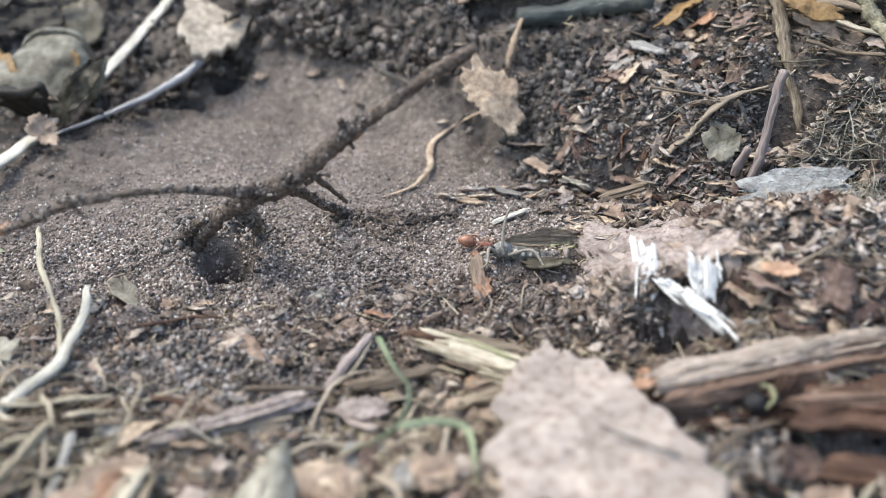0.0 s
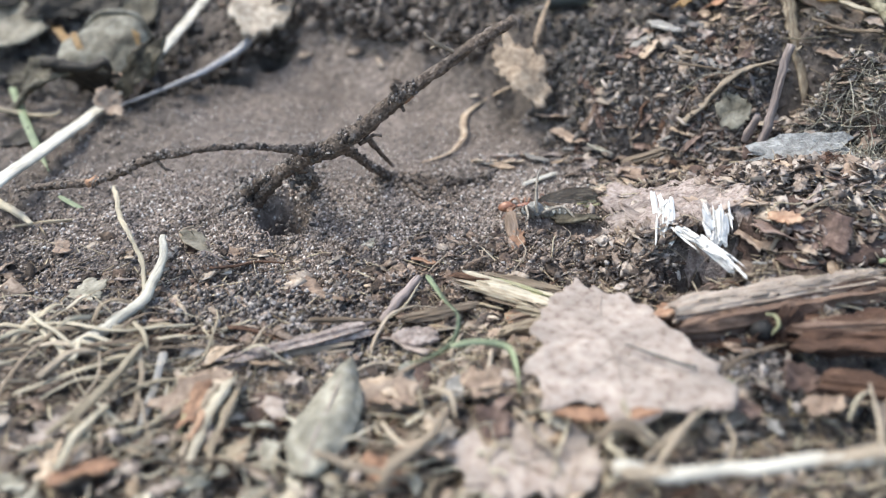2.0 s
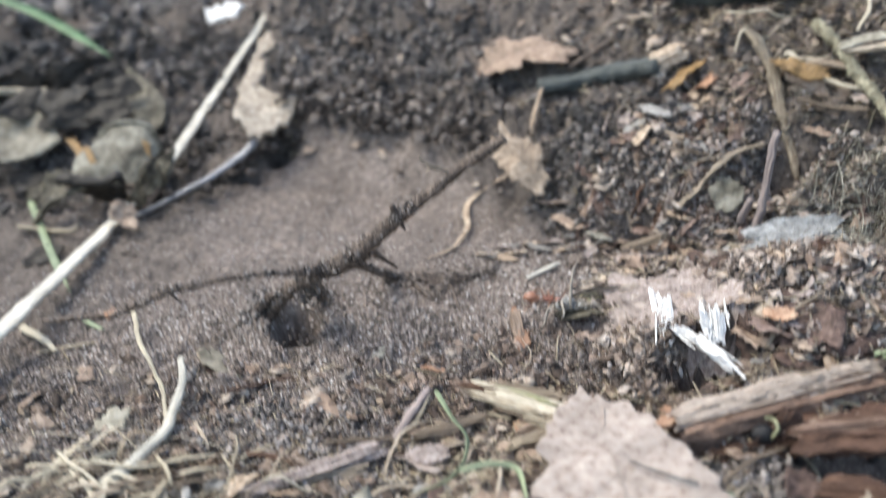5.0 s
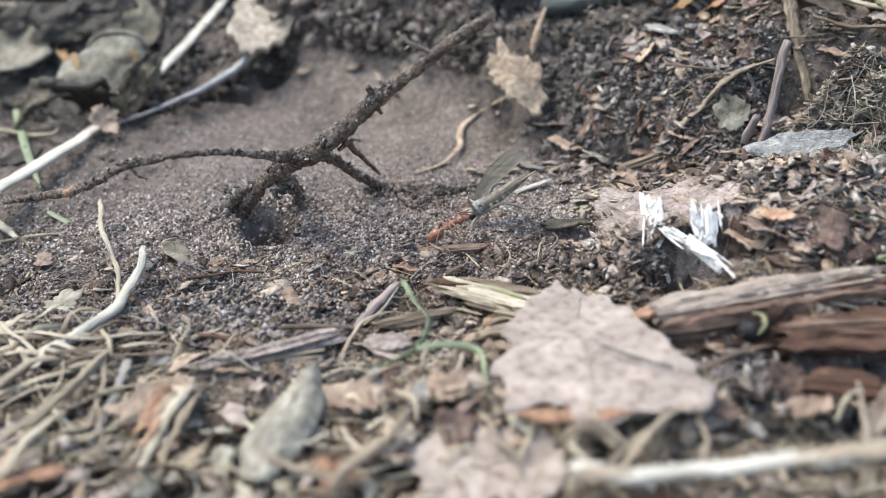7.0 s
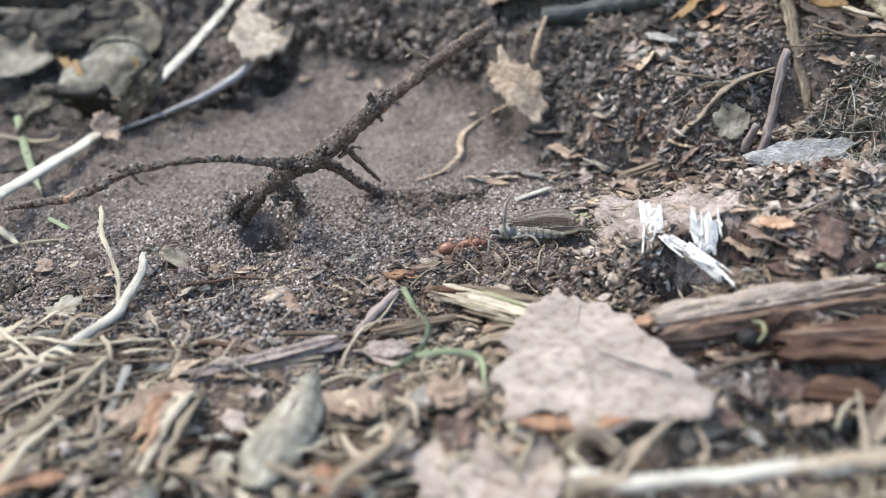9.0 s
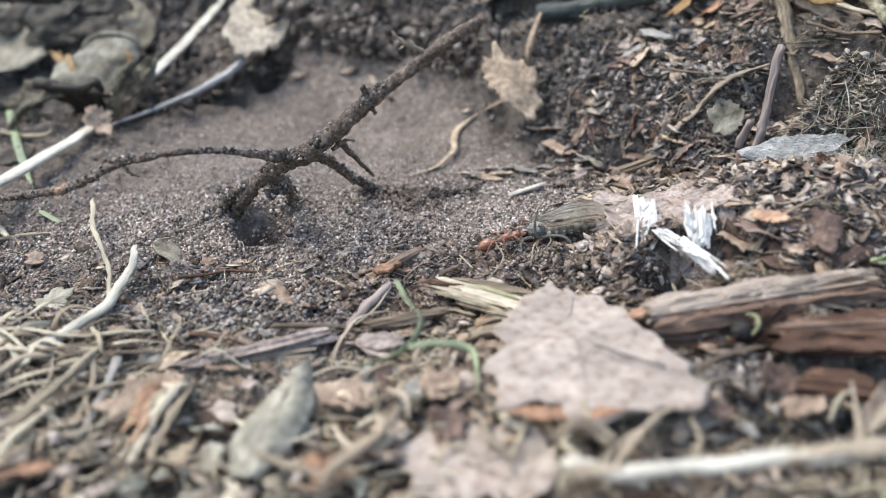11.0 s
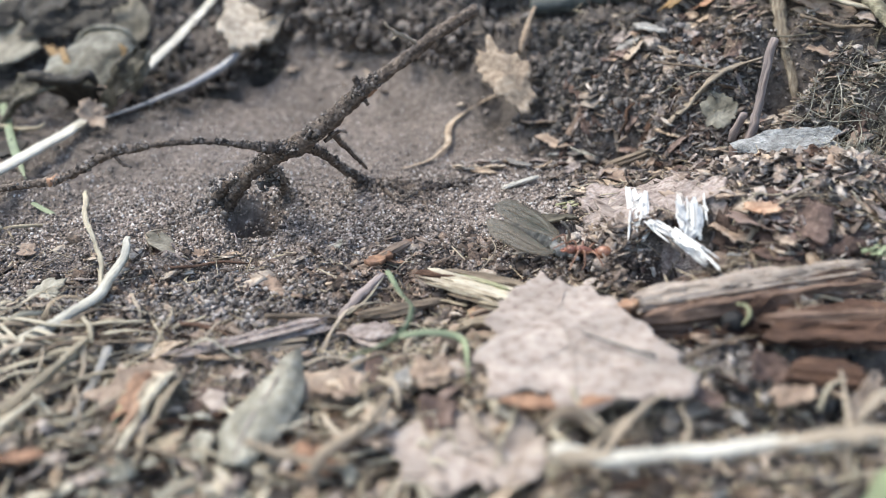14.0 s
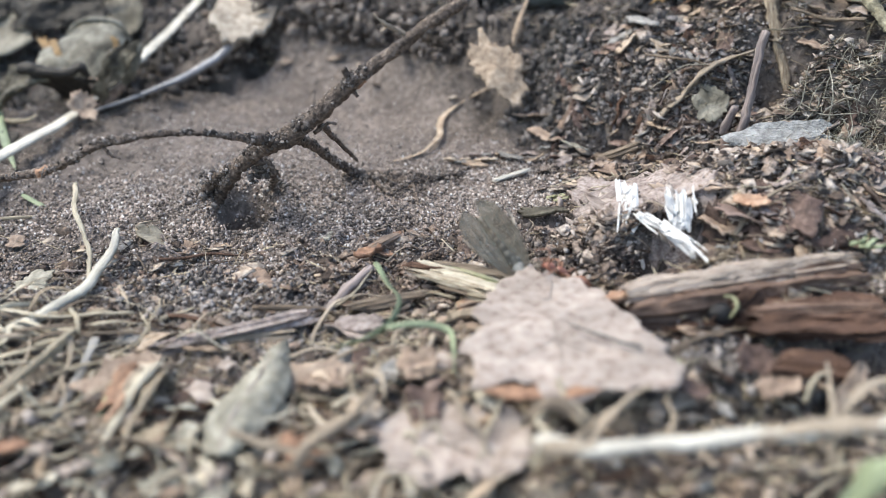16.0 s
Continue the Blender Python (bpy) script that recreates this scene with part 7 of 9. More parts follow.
blade("leaf_sheath", "brown withered leaf sheath beside rotten wood", "leaf sheath", M_BROWNFIBRE, [(52.0, 71.0, 7.0), (46.8, 68.0, 8.4), (42.4, 63.6, 8.0)], 1.2, fold=0.5, twist=-0.6, seed=7)
tagged(new("soil_grit", soil_clump("soil_grit", [(31.0, 82.7, 4.2), (33.3, 82.0, 3.9), (34.8, 76.1, 3.6), (33.3, 78.4, 4.0), (37.0, 79.0, 3.4), (30.0, 79.0, 4.4)], (2.4, 2.2, 0.3), 420, 1905, (0.15, 0.8), M_CRUST)), "blue-grey grit and crumbs in dark humus", "grit", kind="stuff")
for k in range(3):
    flake("moss_tuft", "small dark green moss tuft beside the stick", "moss", M_GREEN, (54.6 + k, 98.4 - k, 9.6), (55.8 + k, 97.2 - k, 10.8), 1.4, jag=0.8, curl=0.5, seed=1910 + k, thick=0.3, rings=6, spokes=30, tooth=0.8, crumple=0.5)
# ---- flakes, fibres and chips on the broken wood ----
flake("rotten_slab", "flat pinkish-brown slab of decayed wood", "rotten wood", M_SLAB, (21.5, 131.0, 2.0), (38.0, 108.6, 9.7), 17, jag=0.4, curl=0.06, seed=150, thick=1.0, rings=24, spokes=110, lift=1.0, crumple=0.7, tooth=0.3)
flake("rotten_slab", "flat brown slab of decayed bark", "bark", M_DARKLEAF, (40.1, 106.9, 11.5), (56.7, 102.7, 9.1), 11, jag=0.35, curl=0.06, seed=151, thick=1.0, rings=14, spokes=60, lift=0.3)
flake("leaf_fragment", "torn brown dead leaf fragment", "leaf fragment", M_BROWNLEAF, (11.4, 166.1, 4.2), (18.4, 162.5, 4.9), 4, jag=0.55, curl=0.28, seed=200, roll=-25, rings=7, spokes=36)
flake("leaf_fragment", "torn brown dead leaf fragment", "leaf fragment", M_BROWNLEAF, (15.2, 160.5, 2.7), (19.6, 154.6, 2.8), 3, jag=0.55, curl=0.28, seed=201, roll=12, rings=7, spokes=36)
flake("bark_flake", "weathered grey wood chip flake", "bark flake", M_GREYWOOD, (9.2, 153.2, 0.6), (13.3, 149.4, 1.0), 2, jag=0.55, curl=0.28, seed=202, roll=-1, rings=7, spokes=36)
flake("leaf_fragment", "pale grey-green lichen-like flake", "leaf fragment", M_GREYLEAF, (20.5, 149.0, 4.7), (24.6, 148.5, 3.4), 4, jag=0.55, curl=0.28, seed=203, roll=-14, rings=7, spokes=36)
flake("leaf_fragment", "torn tan dead leaf fragment", "leaf fragment", M_TANLEAF, (28.6, 142.7, 2.3), (35.7, 143.7, 2.4), 3, jag=0.55, curl=0.28, seed=204, roll=23, rings=7, spokes=36)
flake("leaf_fragment", "torn tan dead leaf fragment", "leaf fragment", M_TANLEAF, (39.3, 121.2, 11.3), (41.8, 112.0, 13.5), 3, jag=0.55, curl=0.28, seed=205, roll=10, rings=7, spokes=36)
flake("leaf_fragment", "torn brown dead leaf fragment", "leaf fragment", M_BROWNLEAF, (57.4, 120.0, 15.2), (59.3, 111.9, 13.7), 6, jag=0.55, curl=0.28, seed=206, roll=-3, rings=7, spokes=36)
flake("bark_flake", "dark brown curled bark flake", "bark flake", M_DARKLEAF, (39.3, 106.7, 11.1), (44.1, 101.3, 10.8), 5, jag=0.55, curl=0.28, seed=207, roll=-16, rings=7, spokes=36)
flake("bark_flake", "dark brown curled bark flake", "bark flake", M_DARKLEAF, (44.7, 104.0, 12.0), (51.6, 102.0, 11.2), 8, jag=0.55, curl=0.28, seed=208, roll=21, rings=7, spokes=36)
flake("leaf_fragment", "torn orange-brown leaf fragment", "leaf fragment", M_ORANGE, (41.0, 104.9, 12.5), (45.0, 104.5, 13.0), 4, jag=0.55, curl=0.28, seed=209, roll=8, rings=7, spokes=36)
flake("leaf_fragment", "torn brown dead leaf fragment", "leaf fragment", M_BROWNLEAF, (37.7, 110.8, 12.3), (40.9, 108.2, 13.3), 3, jag=0.55, curl=0.28, seed=210, roll=-5, rings=7, spokes=36)
flake("bark_flake", "pale pinkish-brown bark flake", "bark flake", M_PALELEAF, (21.6, 118.7, 3.0), (24.4, 110.4, 5.8), 4, jag=0.55, curl=0.28, seed=211, roll=-18, rings=7, spokes=36)
flake("bark_flake", "pale pinkish-brown bark flake", "bark flake", M_PALELEAF, (25.7, 127.2, 3.8), (27.3, 114.8, 7.8), 5, jag=0.55, curl=0.28, seed=212, roll=19, rings=7, spokes=36)
flake("bark_flake", "pale pinkish-brown bark flake", "bark flake", M_PALELEAF, (34.3, 125.7, 7.4), (37.6, 109.9, 11.4), 8, jag=0.55, curl=0.28, seed=213, roll=6, rings=7, spokes=36)
flake("leaf_fragment", "torn brown dead leaf fragment", "leaf fragment", M_BROWNLEAF, (37.2, 107.1, 9.6), (41.7, 102.7, 8.7), 6, jag=0.55, curl=0.28, seed=214, roll=-7, rings=7, spokes=36)
flake("bark_flake", "dark brown curled bark flake", "bark flake", M_DARKLEAF, (37.4, 128.4, 8.1), (37.4, 115.3, 12.5), 3, jag=0.55, curl=0.28, seed=215, roll=-20, rings=7, spokes=36)
flake("leaf_fragment", "torn brown dead leaf fragment", "leaf fragment", M_BROWNLEAF, (50.0, 113.3, 14.6), (54.7, 112.5, 13.5), 4, jag=0.55, curl=0.28, seed=216, roll=17, rings=7, spokes=36)
flake("leaf_fragment", "torn tan dead leaf fragment", "leaf fragment", M_TANLEAF, (36.0, 148.1, 8.4), (40.8, 146.5, 7.7), 3, jag=0.55, curl=0.28, seed=217, roll=4, rings=7, spokes=36)
flake("leaf_fragment", "torn brown dead leaf fragment", "leaf fragment", M_BROWNLEAF, (43.3, 143.7, 6.8), (48.8, 141.8, 6.4), 3, jag=0.55, curl=0.28, seed=218, roll=-9, rings=7, spokes=36)
flake("bark_flake", "pale pinkish-brown bark flake", "bark flake", M_PALELEAF, (24.3, 120.7, 5.4), (27.9, 110.4, 6.0), 8, jag=0.55, curl=0.28, seed=219, roll=-22, rings=7, spokes=36)
flake("leaf_fragment", "torn brown dead leaf fragment", "leaf fragment", M_BROWNLEAF, (51.0, 104.8, 11.0), (55.4, 103.1, 10.4), 5, jag=0.55, curl=0.28, seed=220, roll=15, rings=7, spokes=36)
flake("bark_flake", "dark brown curled bark flake", "bark flake", M_DARKLEAF, (41.1, 100.5, 8.6), (47.2, 98.5, 8.8), 4, jag=0.55, curl=0.28, seed=221, roll=2, rings=7, spokes=36)
flake("leaf_fragment", "small olive dry leaf on soil", "leaf fragment", M_OLIVELEAF, (-49.9, 122.6, 0.8), (-42.0, 112.5, 2.0), 4, jag=0.55, curl=0.28, seed=222, roll=-11, rings=7, spokes=36)
flake("bark_flake", "pale pinkish-brown bark flake", "bark flake", M_PALELEAF, (-13.8, 91.7, 1.0), (-7.4, 89.0, 1.0), 5, jag=0.55, curl=0.28, seed=223, roll=-24, rings=7, spokes=36)
flake("leaf_fragment", "pale grey-green lichen-like flake", "leaf fragment", M_GREYLEAF, (-63.8, 105.6, 0.2), (-56.6, 101.2, 0.8), 5, jag=0.55, curl=0.28, seed=224, roll=13, rings=7, spokes=36)
flake("bark_flake", "pale pinkish-brown bark flake", "bark flake", M_PALELEAF, (-28.8, 76.3, 1.9), (-25.2, 74.3, 2.2), 3, jag=0.55, curl=0.28, seed=225, roll=0, rings=7, spokes=36)
flake("leaf_fragment", "torn tan dead leaf fragment", "leaf fragment", M_TANLEAF, (-15.8, 81.1, 2.2), (-10.7, 75.2, 4.0), 4, jag=0.55, curl=0.28, seed=226, roll=-13, rings=7, spokes=36)
flake("leaf_fragment", "torn orange-brown leaf fragment", "leaf fragment", M_ORANGE, (2.9, 97.9, 0.6), (6.0, 96.0, 0.9), 3, jag=0.55, curl=0.28, seed=227, roll=24, rings=7, spokes=36)
flake("leaf_fragment", "torn orange-brown leaf fragment", "leaf fragment", M_ORANGE, (23.3, 94.6, 3.3), (25.4, 94.2, 3.8), 3, jag=0.55, curl=0.28, seed=228, roll=11, rings=7, spokes=36)
flake("leaf_fragment", "torn brown dead leaf fragment", "leaf fragment", M_BROWNLEAF, (-29.7, 108.6, 1.1), (-22.2, 100.5, 1.5), 3, jag=0.55, curl=0.28, seed=229, roll=-2, rings=7, spokes=36)
flake("leaf_fragment", "torn orange-brown leaf fragment", "leaf fragment", M_ORANGE, (-11.4, 114.3, 0.7), (-8.1, 111.9, 0.8), 2.5, jag=0.55, curl=0.28, seed=230, roll=-15, rings=7, spokes=36)
flake("leaf_fragment", "torn tan dead leaf fragment", "leaf fragment", M_TANLEAF, (20.1, 136.4, 1.7), (23.5, 132.4, 1.9), 4, jag=0.55, curl=0.28, seed=231, roll=22, rings=7, spokes=36)
flake("leaf_fragment", "torn brown dead leaf fragment", "leaf fragment", M_BROWNLEAF, (5.2, 100.2, 1.0), (8.1, 87.6, 3.6), 3, jag=0.55, curl=0.28, seed=232, roll=9, rings=7, spokes=36)
flake("leaf_fragment", "torn brown dead leaf fragment", "leaf fragment", M_BROWNLEAF, (-12.8, 96.7, 1.0), (-4.9, 96.1, 0.8), 2.5, jag=0.55, curl=0.28, seed=233, roll=-4, rings=7, spokes=36)
flake("leaf_fragment", "torn tan dead leaf fragment", "leaf fragment", M_TANLEAF, (7.5, 93.9, 1.3), (12.8, 93.9, 2.2), 2, jag=0.55, curl=0.28, seed=234, roll=-17, rings=7, spokes=36)
flake("leaf_fragment", "torn brown dead leaf fragment", "leaf fragment", M_BROWNLEAF, (-40.6, 72.6, 2.7), (-33.4, 78.8, 3.8), 5, jag=0.55, curl=0.28, seed=235, roll=20, rings=7, spokes=36)
flake("leaf_fragment", "torn orange-brown leaf fragment", "leaf fragment", M_ORANGE, (-37.6, 71.9, 2.4), (-34.6, 76.4, 4.8), 3, jag=0.55, curl=0.28, seed=236, roll=7, rings=7, spokes=36)
flake("leaf_fragment", "torn tan dead leaf fragment", "leaf fragment", M_TANLEAF, (-36.3, 78.9, 3.8), (-31.9, 78.2, 3.9), 4, jag=0.55, curl=0.28, seed=237, roll=-6, rings=7, spokes=36)
flake("leaf_fragment", "torn orange-brown leaf fragment", "leaf fragment", M_ORANGE, (-48.6, 61.4, 3.9), (-43.0, 64.1, 3.1), 5, jag=0.55, curl=0.28, seed=238, roll=-19, rings=7, spokes=36)
flake("leaf_fragment", "torn brown dead leaf fragment", "leaf fragment", M_BROWNLEAF, (-16.8, 74.6, 2.8), (-10.2, 76.9, 4.4), 5, jag=0.55, curl=0.28, seed=239, roll=18, rings=7, spokes=36)
flake("leaf_fragment", "torn brown dead leaf fragment", "leaf fragment", M_BROWNLEAF, (40.7, 86.5, 6.1), (52.1, 88.1, 6.1), 4, jag=0.55, curl=0.28, seed=240, roll=5, rings=7, spokes=36)
flake("leaf_fragment", "torn brown dead leaf fragment", "leaf fragment", M_BROWNLEAF, (30.0, 84.1, 5.5), (37.6, 84.3, 4.1), 2.5, jag=0.55, curl=0.28, seed=241, roll=-8, rings=7, spokes=36)
flake("leaf_fragment", "torn brown dead leaf fragment", "leaf fragment", M_BROWNLEAF, (37.0, 88.4, 6.8), (39.5, 86.9, 5.7), 3, jag=0.55, curl=0.28, seed=242, roll=-21, rings=7, spokes=36)
stick("plant_fibre", "thin dry tan plant fibre", "fibre", M_BROWNFIBRE, [(20.9, 134.8, 2.7), (24.5, 132.9, 3.1), (27.5, 127.3, 4.6)], [0.12, 0.12, 0.06], rough=0.2, segs=6, seed=300)
stick("plant_fibre", "thin dry tan plant fibre", "fibre", M_STRAW, [(20.7, 132.6, 2.2), (24.6, 130.0, 4.0), (28.4, 130.6, 4.1)], [0.12, 0.12, 0.06], rough=0.2, segs=6, seed=301)
stick("plant_fibre", "thin dry tan plant fibre", "fibre", M_BROWNFIBRE, [(21.5, 130.9, 2.2), (24.8, 127.7, 4.6), (27.9, 131.9, 4.5)], [0.1, 0.1, 0.05], rough=0.2, segs=6, seed=302)
stick("plant_fibre", "thin dry tan plant fibre", "fibre", M_BROWNFIBRE, [(41.4, 143.5, 4.5), (47.6, 140.8, 5.8), (51.2, 130.9, 10.2)], [0.22, 0.22, 0.11], rough=0.2, segs=6, seed=303)
stick("plant_fibre", "thin dry tan plant fibre", "fibre", M_STRAW, [(36.7, 143.7, 2.8), (44.9, 141.2, 5.0), (48.1, 123.4, 12.1)], [0.2, 0.2, 0.10], rough=0.2, segs=6, seed=304)
stick("plant_fibre", "thin dry tan plant fibre", "fibre", M_BROWNFIBRE, [(39.2, 144.7, 4.3), (42.0, 140.6, 3.8), (35.2, 117.5, 10.2)], [0.3, 0.3, 0.15], rough=0.2, segs=6, seed=305)
stick("plant_fibre", "thin dry tan plant fibre", "fibre", M_GREYLEAF, [(59.6, 137.9, 12.9), (60.4, 138.2, 16.7), (62.1, 138.8, 19.4)], [0.1, 0.11, 0.05], rough=0.2, segs=6, seed=306)
stick("plant_fibre", "thin dry tan plant fibre", "fibre", M_GREYLEAF, [(60.4, 135.4, 11.6), (61.9, 135.9, 15.1), (64.7, 134.8, 17.4), (66.8, 133.2, 16.9)], [0.1, 0.11, 0.05], rough=0.2, segs=6, seed=307)
stick("plant_fibre", "thin dry tan plant fibre", "fibre", M_GREYLEAF, [(62.7, 139.9, 21.0), (62.8, 135.9, 17.5), (62.1, 134.9, 12.0)], [0.1, 0.11, 0.05], rough=0.2, segs=6, seed=308)
stick("plant_fibre", "thin dry tan plant fibre", "fibre", M_GREYLEAF, [(58.9, 137.4, 11.6), (61.1, 136.7, 15.8), (59.9, 138.2, 17.7)], [0.1, 0.11, 0.05], rough=0.2, segs=6, seed=309)
stick("plant_fibre", "thin dry tan plant fibre", "fibre", M_GREYLEAF, [(64.3, 136.4, 18.2), (65.2, 133.5, 14.4), (61.4, 123.3, 13.8)], [0.1, 0.11, 0.05], rough=0.2, segs=6, seed=310)
stick("plant_fibre", "thin dry tan plant fibre", "fibre", M_GREYLEAF, [(58.6, 138.5, 15.2), (61.9, 135.6, 14.2), (66.4, 133.4, 15.4)], [0.1, 0.11, 0.05], rough=0.2, segs=6, seed=311)
stick("plant_fibre", "thin dry tan plant fibre", "fibre", M_GREYLEAF, [(55.9, 109.0, 13.4), (57.8, 105.2, 11.4)], [0.1, 0.11, 0.05], rough=0.2, segs=6, seed=312)
stick("plant_fibre", "thin dry tan plant fibre", "fibre", M_GREYLEAF, [(55.3, 139.8, 11.2), (58.0, 137.7, 14.5), (59.4, 139.5, 21.2)], [0.1, 0.11, 0.05], rough=0.2, segs=6, seed=313)
stick("plant_fibre", "thin dry tan plant fibre", "fibre", M_GREYLEAF, [(36.3, 152.1, 13.5), (40.6, 150.1, 18.2), (44.9, 148.1, 19.3)], [0.1, 0.11, 0.05], rough=0.2, segs=6, seed=314)
stick("plant_fibre", "thin dry tan plant fibre", "fibre", M_BROWNFIBRE, [(35.3, 154.6, 19.0), (41.5, 150.6, 19.6), (46.2, 148.9, 18.5)], [0.22, 0.22, 0.11], rough=0.2, segs=6, seed=315)
stick("plant_fibre", "thin dry tan plant fibre", "fibre", M_BROWNFIBRE, [(-7.5, 76.3, 4.4), (-4.9, 73.4, 5.4), (-4.4, 70.5, 4.4)], [0.4, 0.4, 0.20], rough=0.2, segs=6, seed=317)
stick("plant_fibre", "thin dry tan plant fibre", "fibre", M_BROWNFIBRE, [(-13.4, 70.7, 3.4), (-10.1, 65.3, 4.7), (-6.4, 65.6, 5.2), (-5.6, 70.6, 5.2)], [0.32, 0.32, 0.16], rough=0.2, segs=6, seed=318)
stick("plant_fibre", "thin dry tan plant fibre", "fibre", M_STRAW, [(-31.8, 66.0, 2.4), (-28.2, 63.0, 3.5), (-24.2, 62.7, 4.5), (-21.1, 61.6, 3.2)], [0.28, 0.28, 0.14], rough=0.2, segs=6, seed=319)
stick("plant_fibre", "thin dry tan plant fibre", "fibre", M_BROWNFIBRE, [(-36.8, 62.9, 3.4), (-31.6, 64.2, 3.5), (-25.2, 61.3, 4.1), (-24.0, 60.9, 2.8)], [0.28, 0.28, 0.14], rough=0.2, segs=6, seed=320)
stick("plant_fibre", "thin dry tan plant fibre", "fibre", M_BROWNFIBRE, [(-20.2, 63.9, 5.0), (-14.5, 62.2, 4.2), (-9.6, 61.1, 3.7)], [0.6, 0.6, 0.30], rough=0.2, segs=6, seed=321)
stick("plant_fibre", "thin dry tan plant fibre", "fibre", M_STRAW, [(11.1, 57.1, 6.8), (13.4, 58.6, 8.3), (12.0, 62.4, 8.0), (14.4, 64.3, 8.3), (16.8, 62.1, 7.5)], [0.35, 0.35, 0.17], rough=0.2, segs=6, seed=322)
stick("plant_fibre", "thin dry tan plant fibre", "fibre", M_BROWNFIBRE, [(22.5, 67.2, 7.1), (19.1, 64.1, 7.3), (15.9, 61.2, 6.8)], [0.5, 0.5, 0.25], rough=0.2, segs=6, seed=323)
stick("plant_fibre", "thin dry tan plant fibre", "fibre", M_BROWNFIBRE, [(24.4, 60.7, 5.0), (25.8, 63.3, 7.3), (25.7, 66.1, 7.9)], [0.35, 0.35, 0.17], rough=0.2, segs=6, seed=324)
stick("plant_fibre", "thin dry tan plant fibre", "fibre", M_STRAW, [(41.3, 70.2, 4.8), (42.7, 71.7, 6.7), (46.1, 74.4, 6.2)], [0.3, 0.3, 0.15], rough=0.2, segs=6, seed=325)
stick("plant_fibre", "thin dry tan plant fibre", "fibre", M_BROWNFIBRE, [(40.5, 59.1, 5.2), (41.4, 63.4, 8.7), (43.8, 72.3, 8.5)], [0.3, 0.3, 0.15], rough=0.2, segs=6, seed=326)
stick("plant_fibre", "thin dry tan plant fibre", "fibre", M_BROWNFIBRE, [(0.2, 84.5, 4.0), (-0.8, 76.8, 5.3), (-3.3, 74.1, 4.9)], [0.35, 0.35, 0.17], rough=0.2, segs=6, seed=327)
stick("plant_fibre", "thin dry tan plant fibre", "fibre", M_STRAW, [(-14.3, 95.9, 1.1), (-11.4, 98.7, 2.0), (-9.8, 103.8, 2.7)], [0.2, 0.2, 0.10], rough=0.2, segs=6, seed=328)
stick("plant_fibre", "thin dry tan plant fibre", "fibre", M_BROWNFIBRE, [(3.6, 107.9, 1.2), (6.1, 111.9, 2.8), (5.3, 115.8, 3.7)], [0.12, 0.12, 0.06], rough=0.2, segs=6, seed=329)
stick("plant_fibre", "thin dry tan plant fibre", "fibre", M_BROWNFIBRE, [(11.3, 114.0, 1.6), (13.5, 115.3, 3.9), (13.2, 124.4, 0.7)], [0.12, 0.12, 0.06], rough=0.2, segs=6, seed=330)
stick("plant_fibre", "thin dry tan plant fibre", "fibre", M_STRAW, [(-82.0, 127.9, -1.5), (-74.6, 126.0, 0.4), (-69.1, 128.8, -0.5)], [0.35, 0.35, 0.17], rough=0.2, segs=6, seed=331)
stick("plant_fibre", "thin dry tan plant fibre", "fibre", M_BROWNFIBRE, [(-25.0, 94.6, 1.9), (-18.1, 95.1, 1.5), (-14.1, 94.6, 0.9)], [0.4, 0.4, 0.20], rough=0.2, segs=6, seed=332)
stick("plant_fibre", "thin dry tan plant fibre", "fibre", M_BROWNFIBRE, [(-48.4, 117.6, 0.3), (-50.1, 120.9, 1.7), (-47.6, 124.7, 0.8)], [0.25, 0.25, 0.12], rough=0.2, segs=6, seed=333)
# ---- soil ledges that overhang the hollow ----
flake("soil_ledge", "overhanging ledge of soil below a stem", "soil", M_SOIL, (-71.0, 182.4, 3.2), (-50.1, 201.6, 8.9), 7, jag=0.35, curl=0.14, seed=173, thick=2.0, rings=16, spokes=70, tooth=0.1)
blade("green_grass", "blurred green grass blade among litter", "grass", M_GREEN, [(39.7, 54.6, 4.0), (41.0, 52.8, 8.3), (43.1, 52.4, 11.9)], 3)
flake("folded_leaf", "olive-brown folded leaf beside the straw", "leaf", M_DRYLEAF, (-73.2, 177.5, 5.1), (-67.0, 182.0, 15.5), 3.5, jag=0.2, curl=0.5, seed=175, cup=0.1, pointed=0.3, lean=(0.4, -0.8, 0.6))
flake("folded_leaf", "olive-brown curled leaf edge", "leaf", M_OLIVELEAF, (-94.0, 200.1, 12.2), (-78.4, 198.1, 15.4), 4, jag=0.12, curl=0.6, seed=176, cup=0.25, pointed=0.4, lean=(0, -0.4, 1))
tagged(new("soil_clods", soil_clump("soil_clods", [(-38.5, 203.2, 17.9), (-32.3, 200.6, 15.9), (-25.5, 198.3, 14.5), (-18.7, 196.4, 13.3), (-34.7, 203.9, 21.0), (-26.4, 199.5, 19.1), (-21.1, 197.9, 17.2)], (5.0, 2.5, 0.8), 500, 60, (0.25, 1.3), M_CRUMB)), "dark crumbly clods along the ledge", "soil", kind="stuff")
tagged(new("soil_clods", soil_clump("soil_clods", [(-21.4, 197.3, 13.9), (-14.6, 193.2, 12.9), (-8.0, 188.3, 12.6), (-1.6, 183.8, 13.1), (3.3, 180.3, 13.7), (-15.7, 195.3, 16.8), (-7.7, 189.6, 16.8), (-0.2, 183.7, 16.6)], (5.0, 2.5, 0.8), 500, 61, (0.25, 1.3), M_CRUMB)), "dark crumbly clods along the ledge", "soil", kind="stuff")
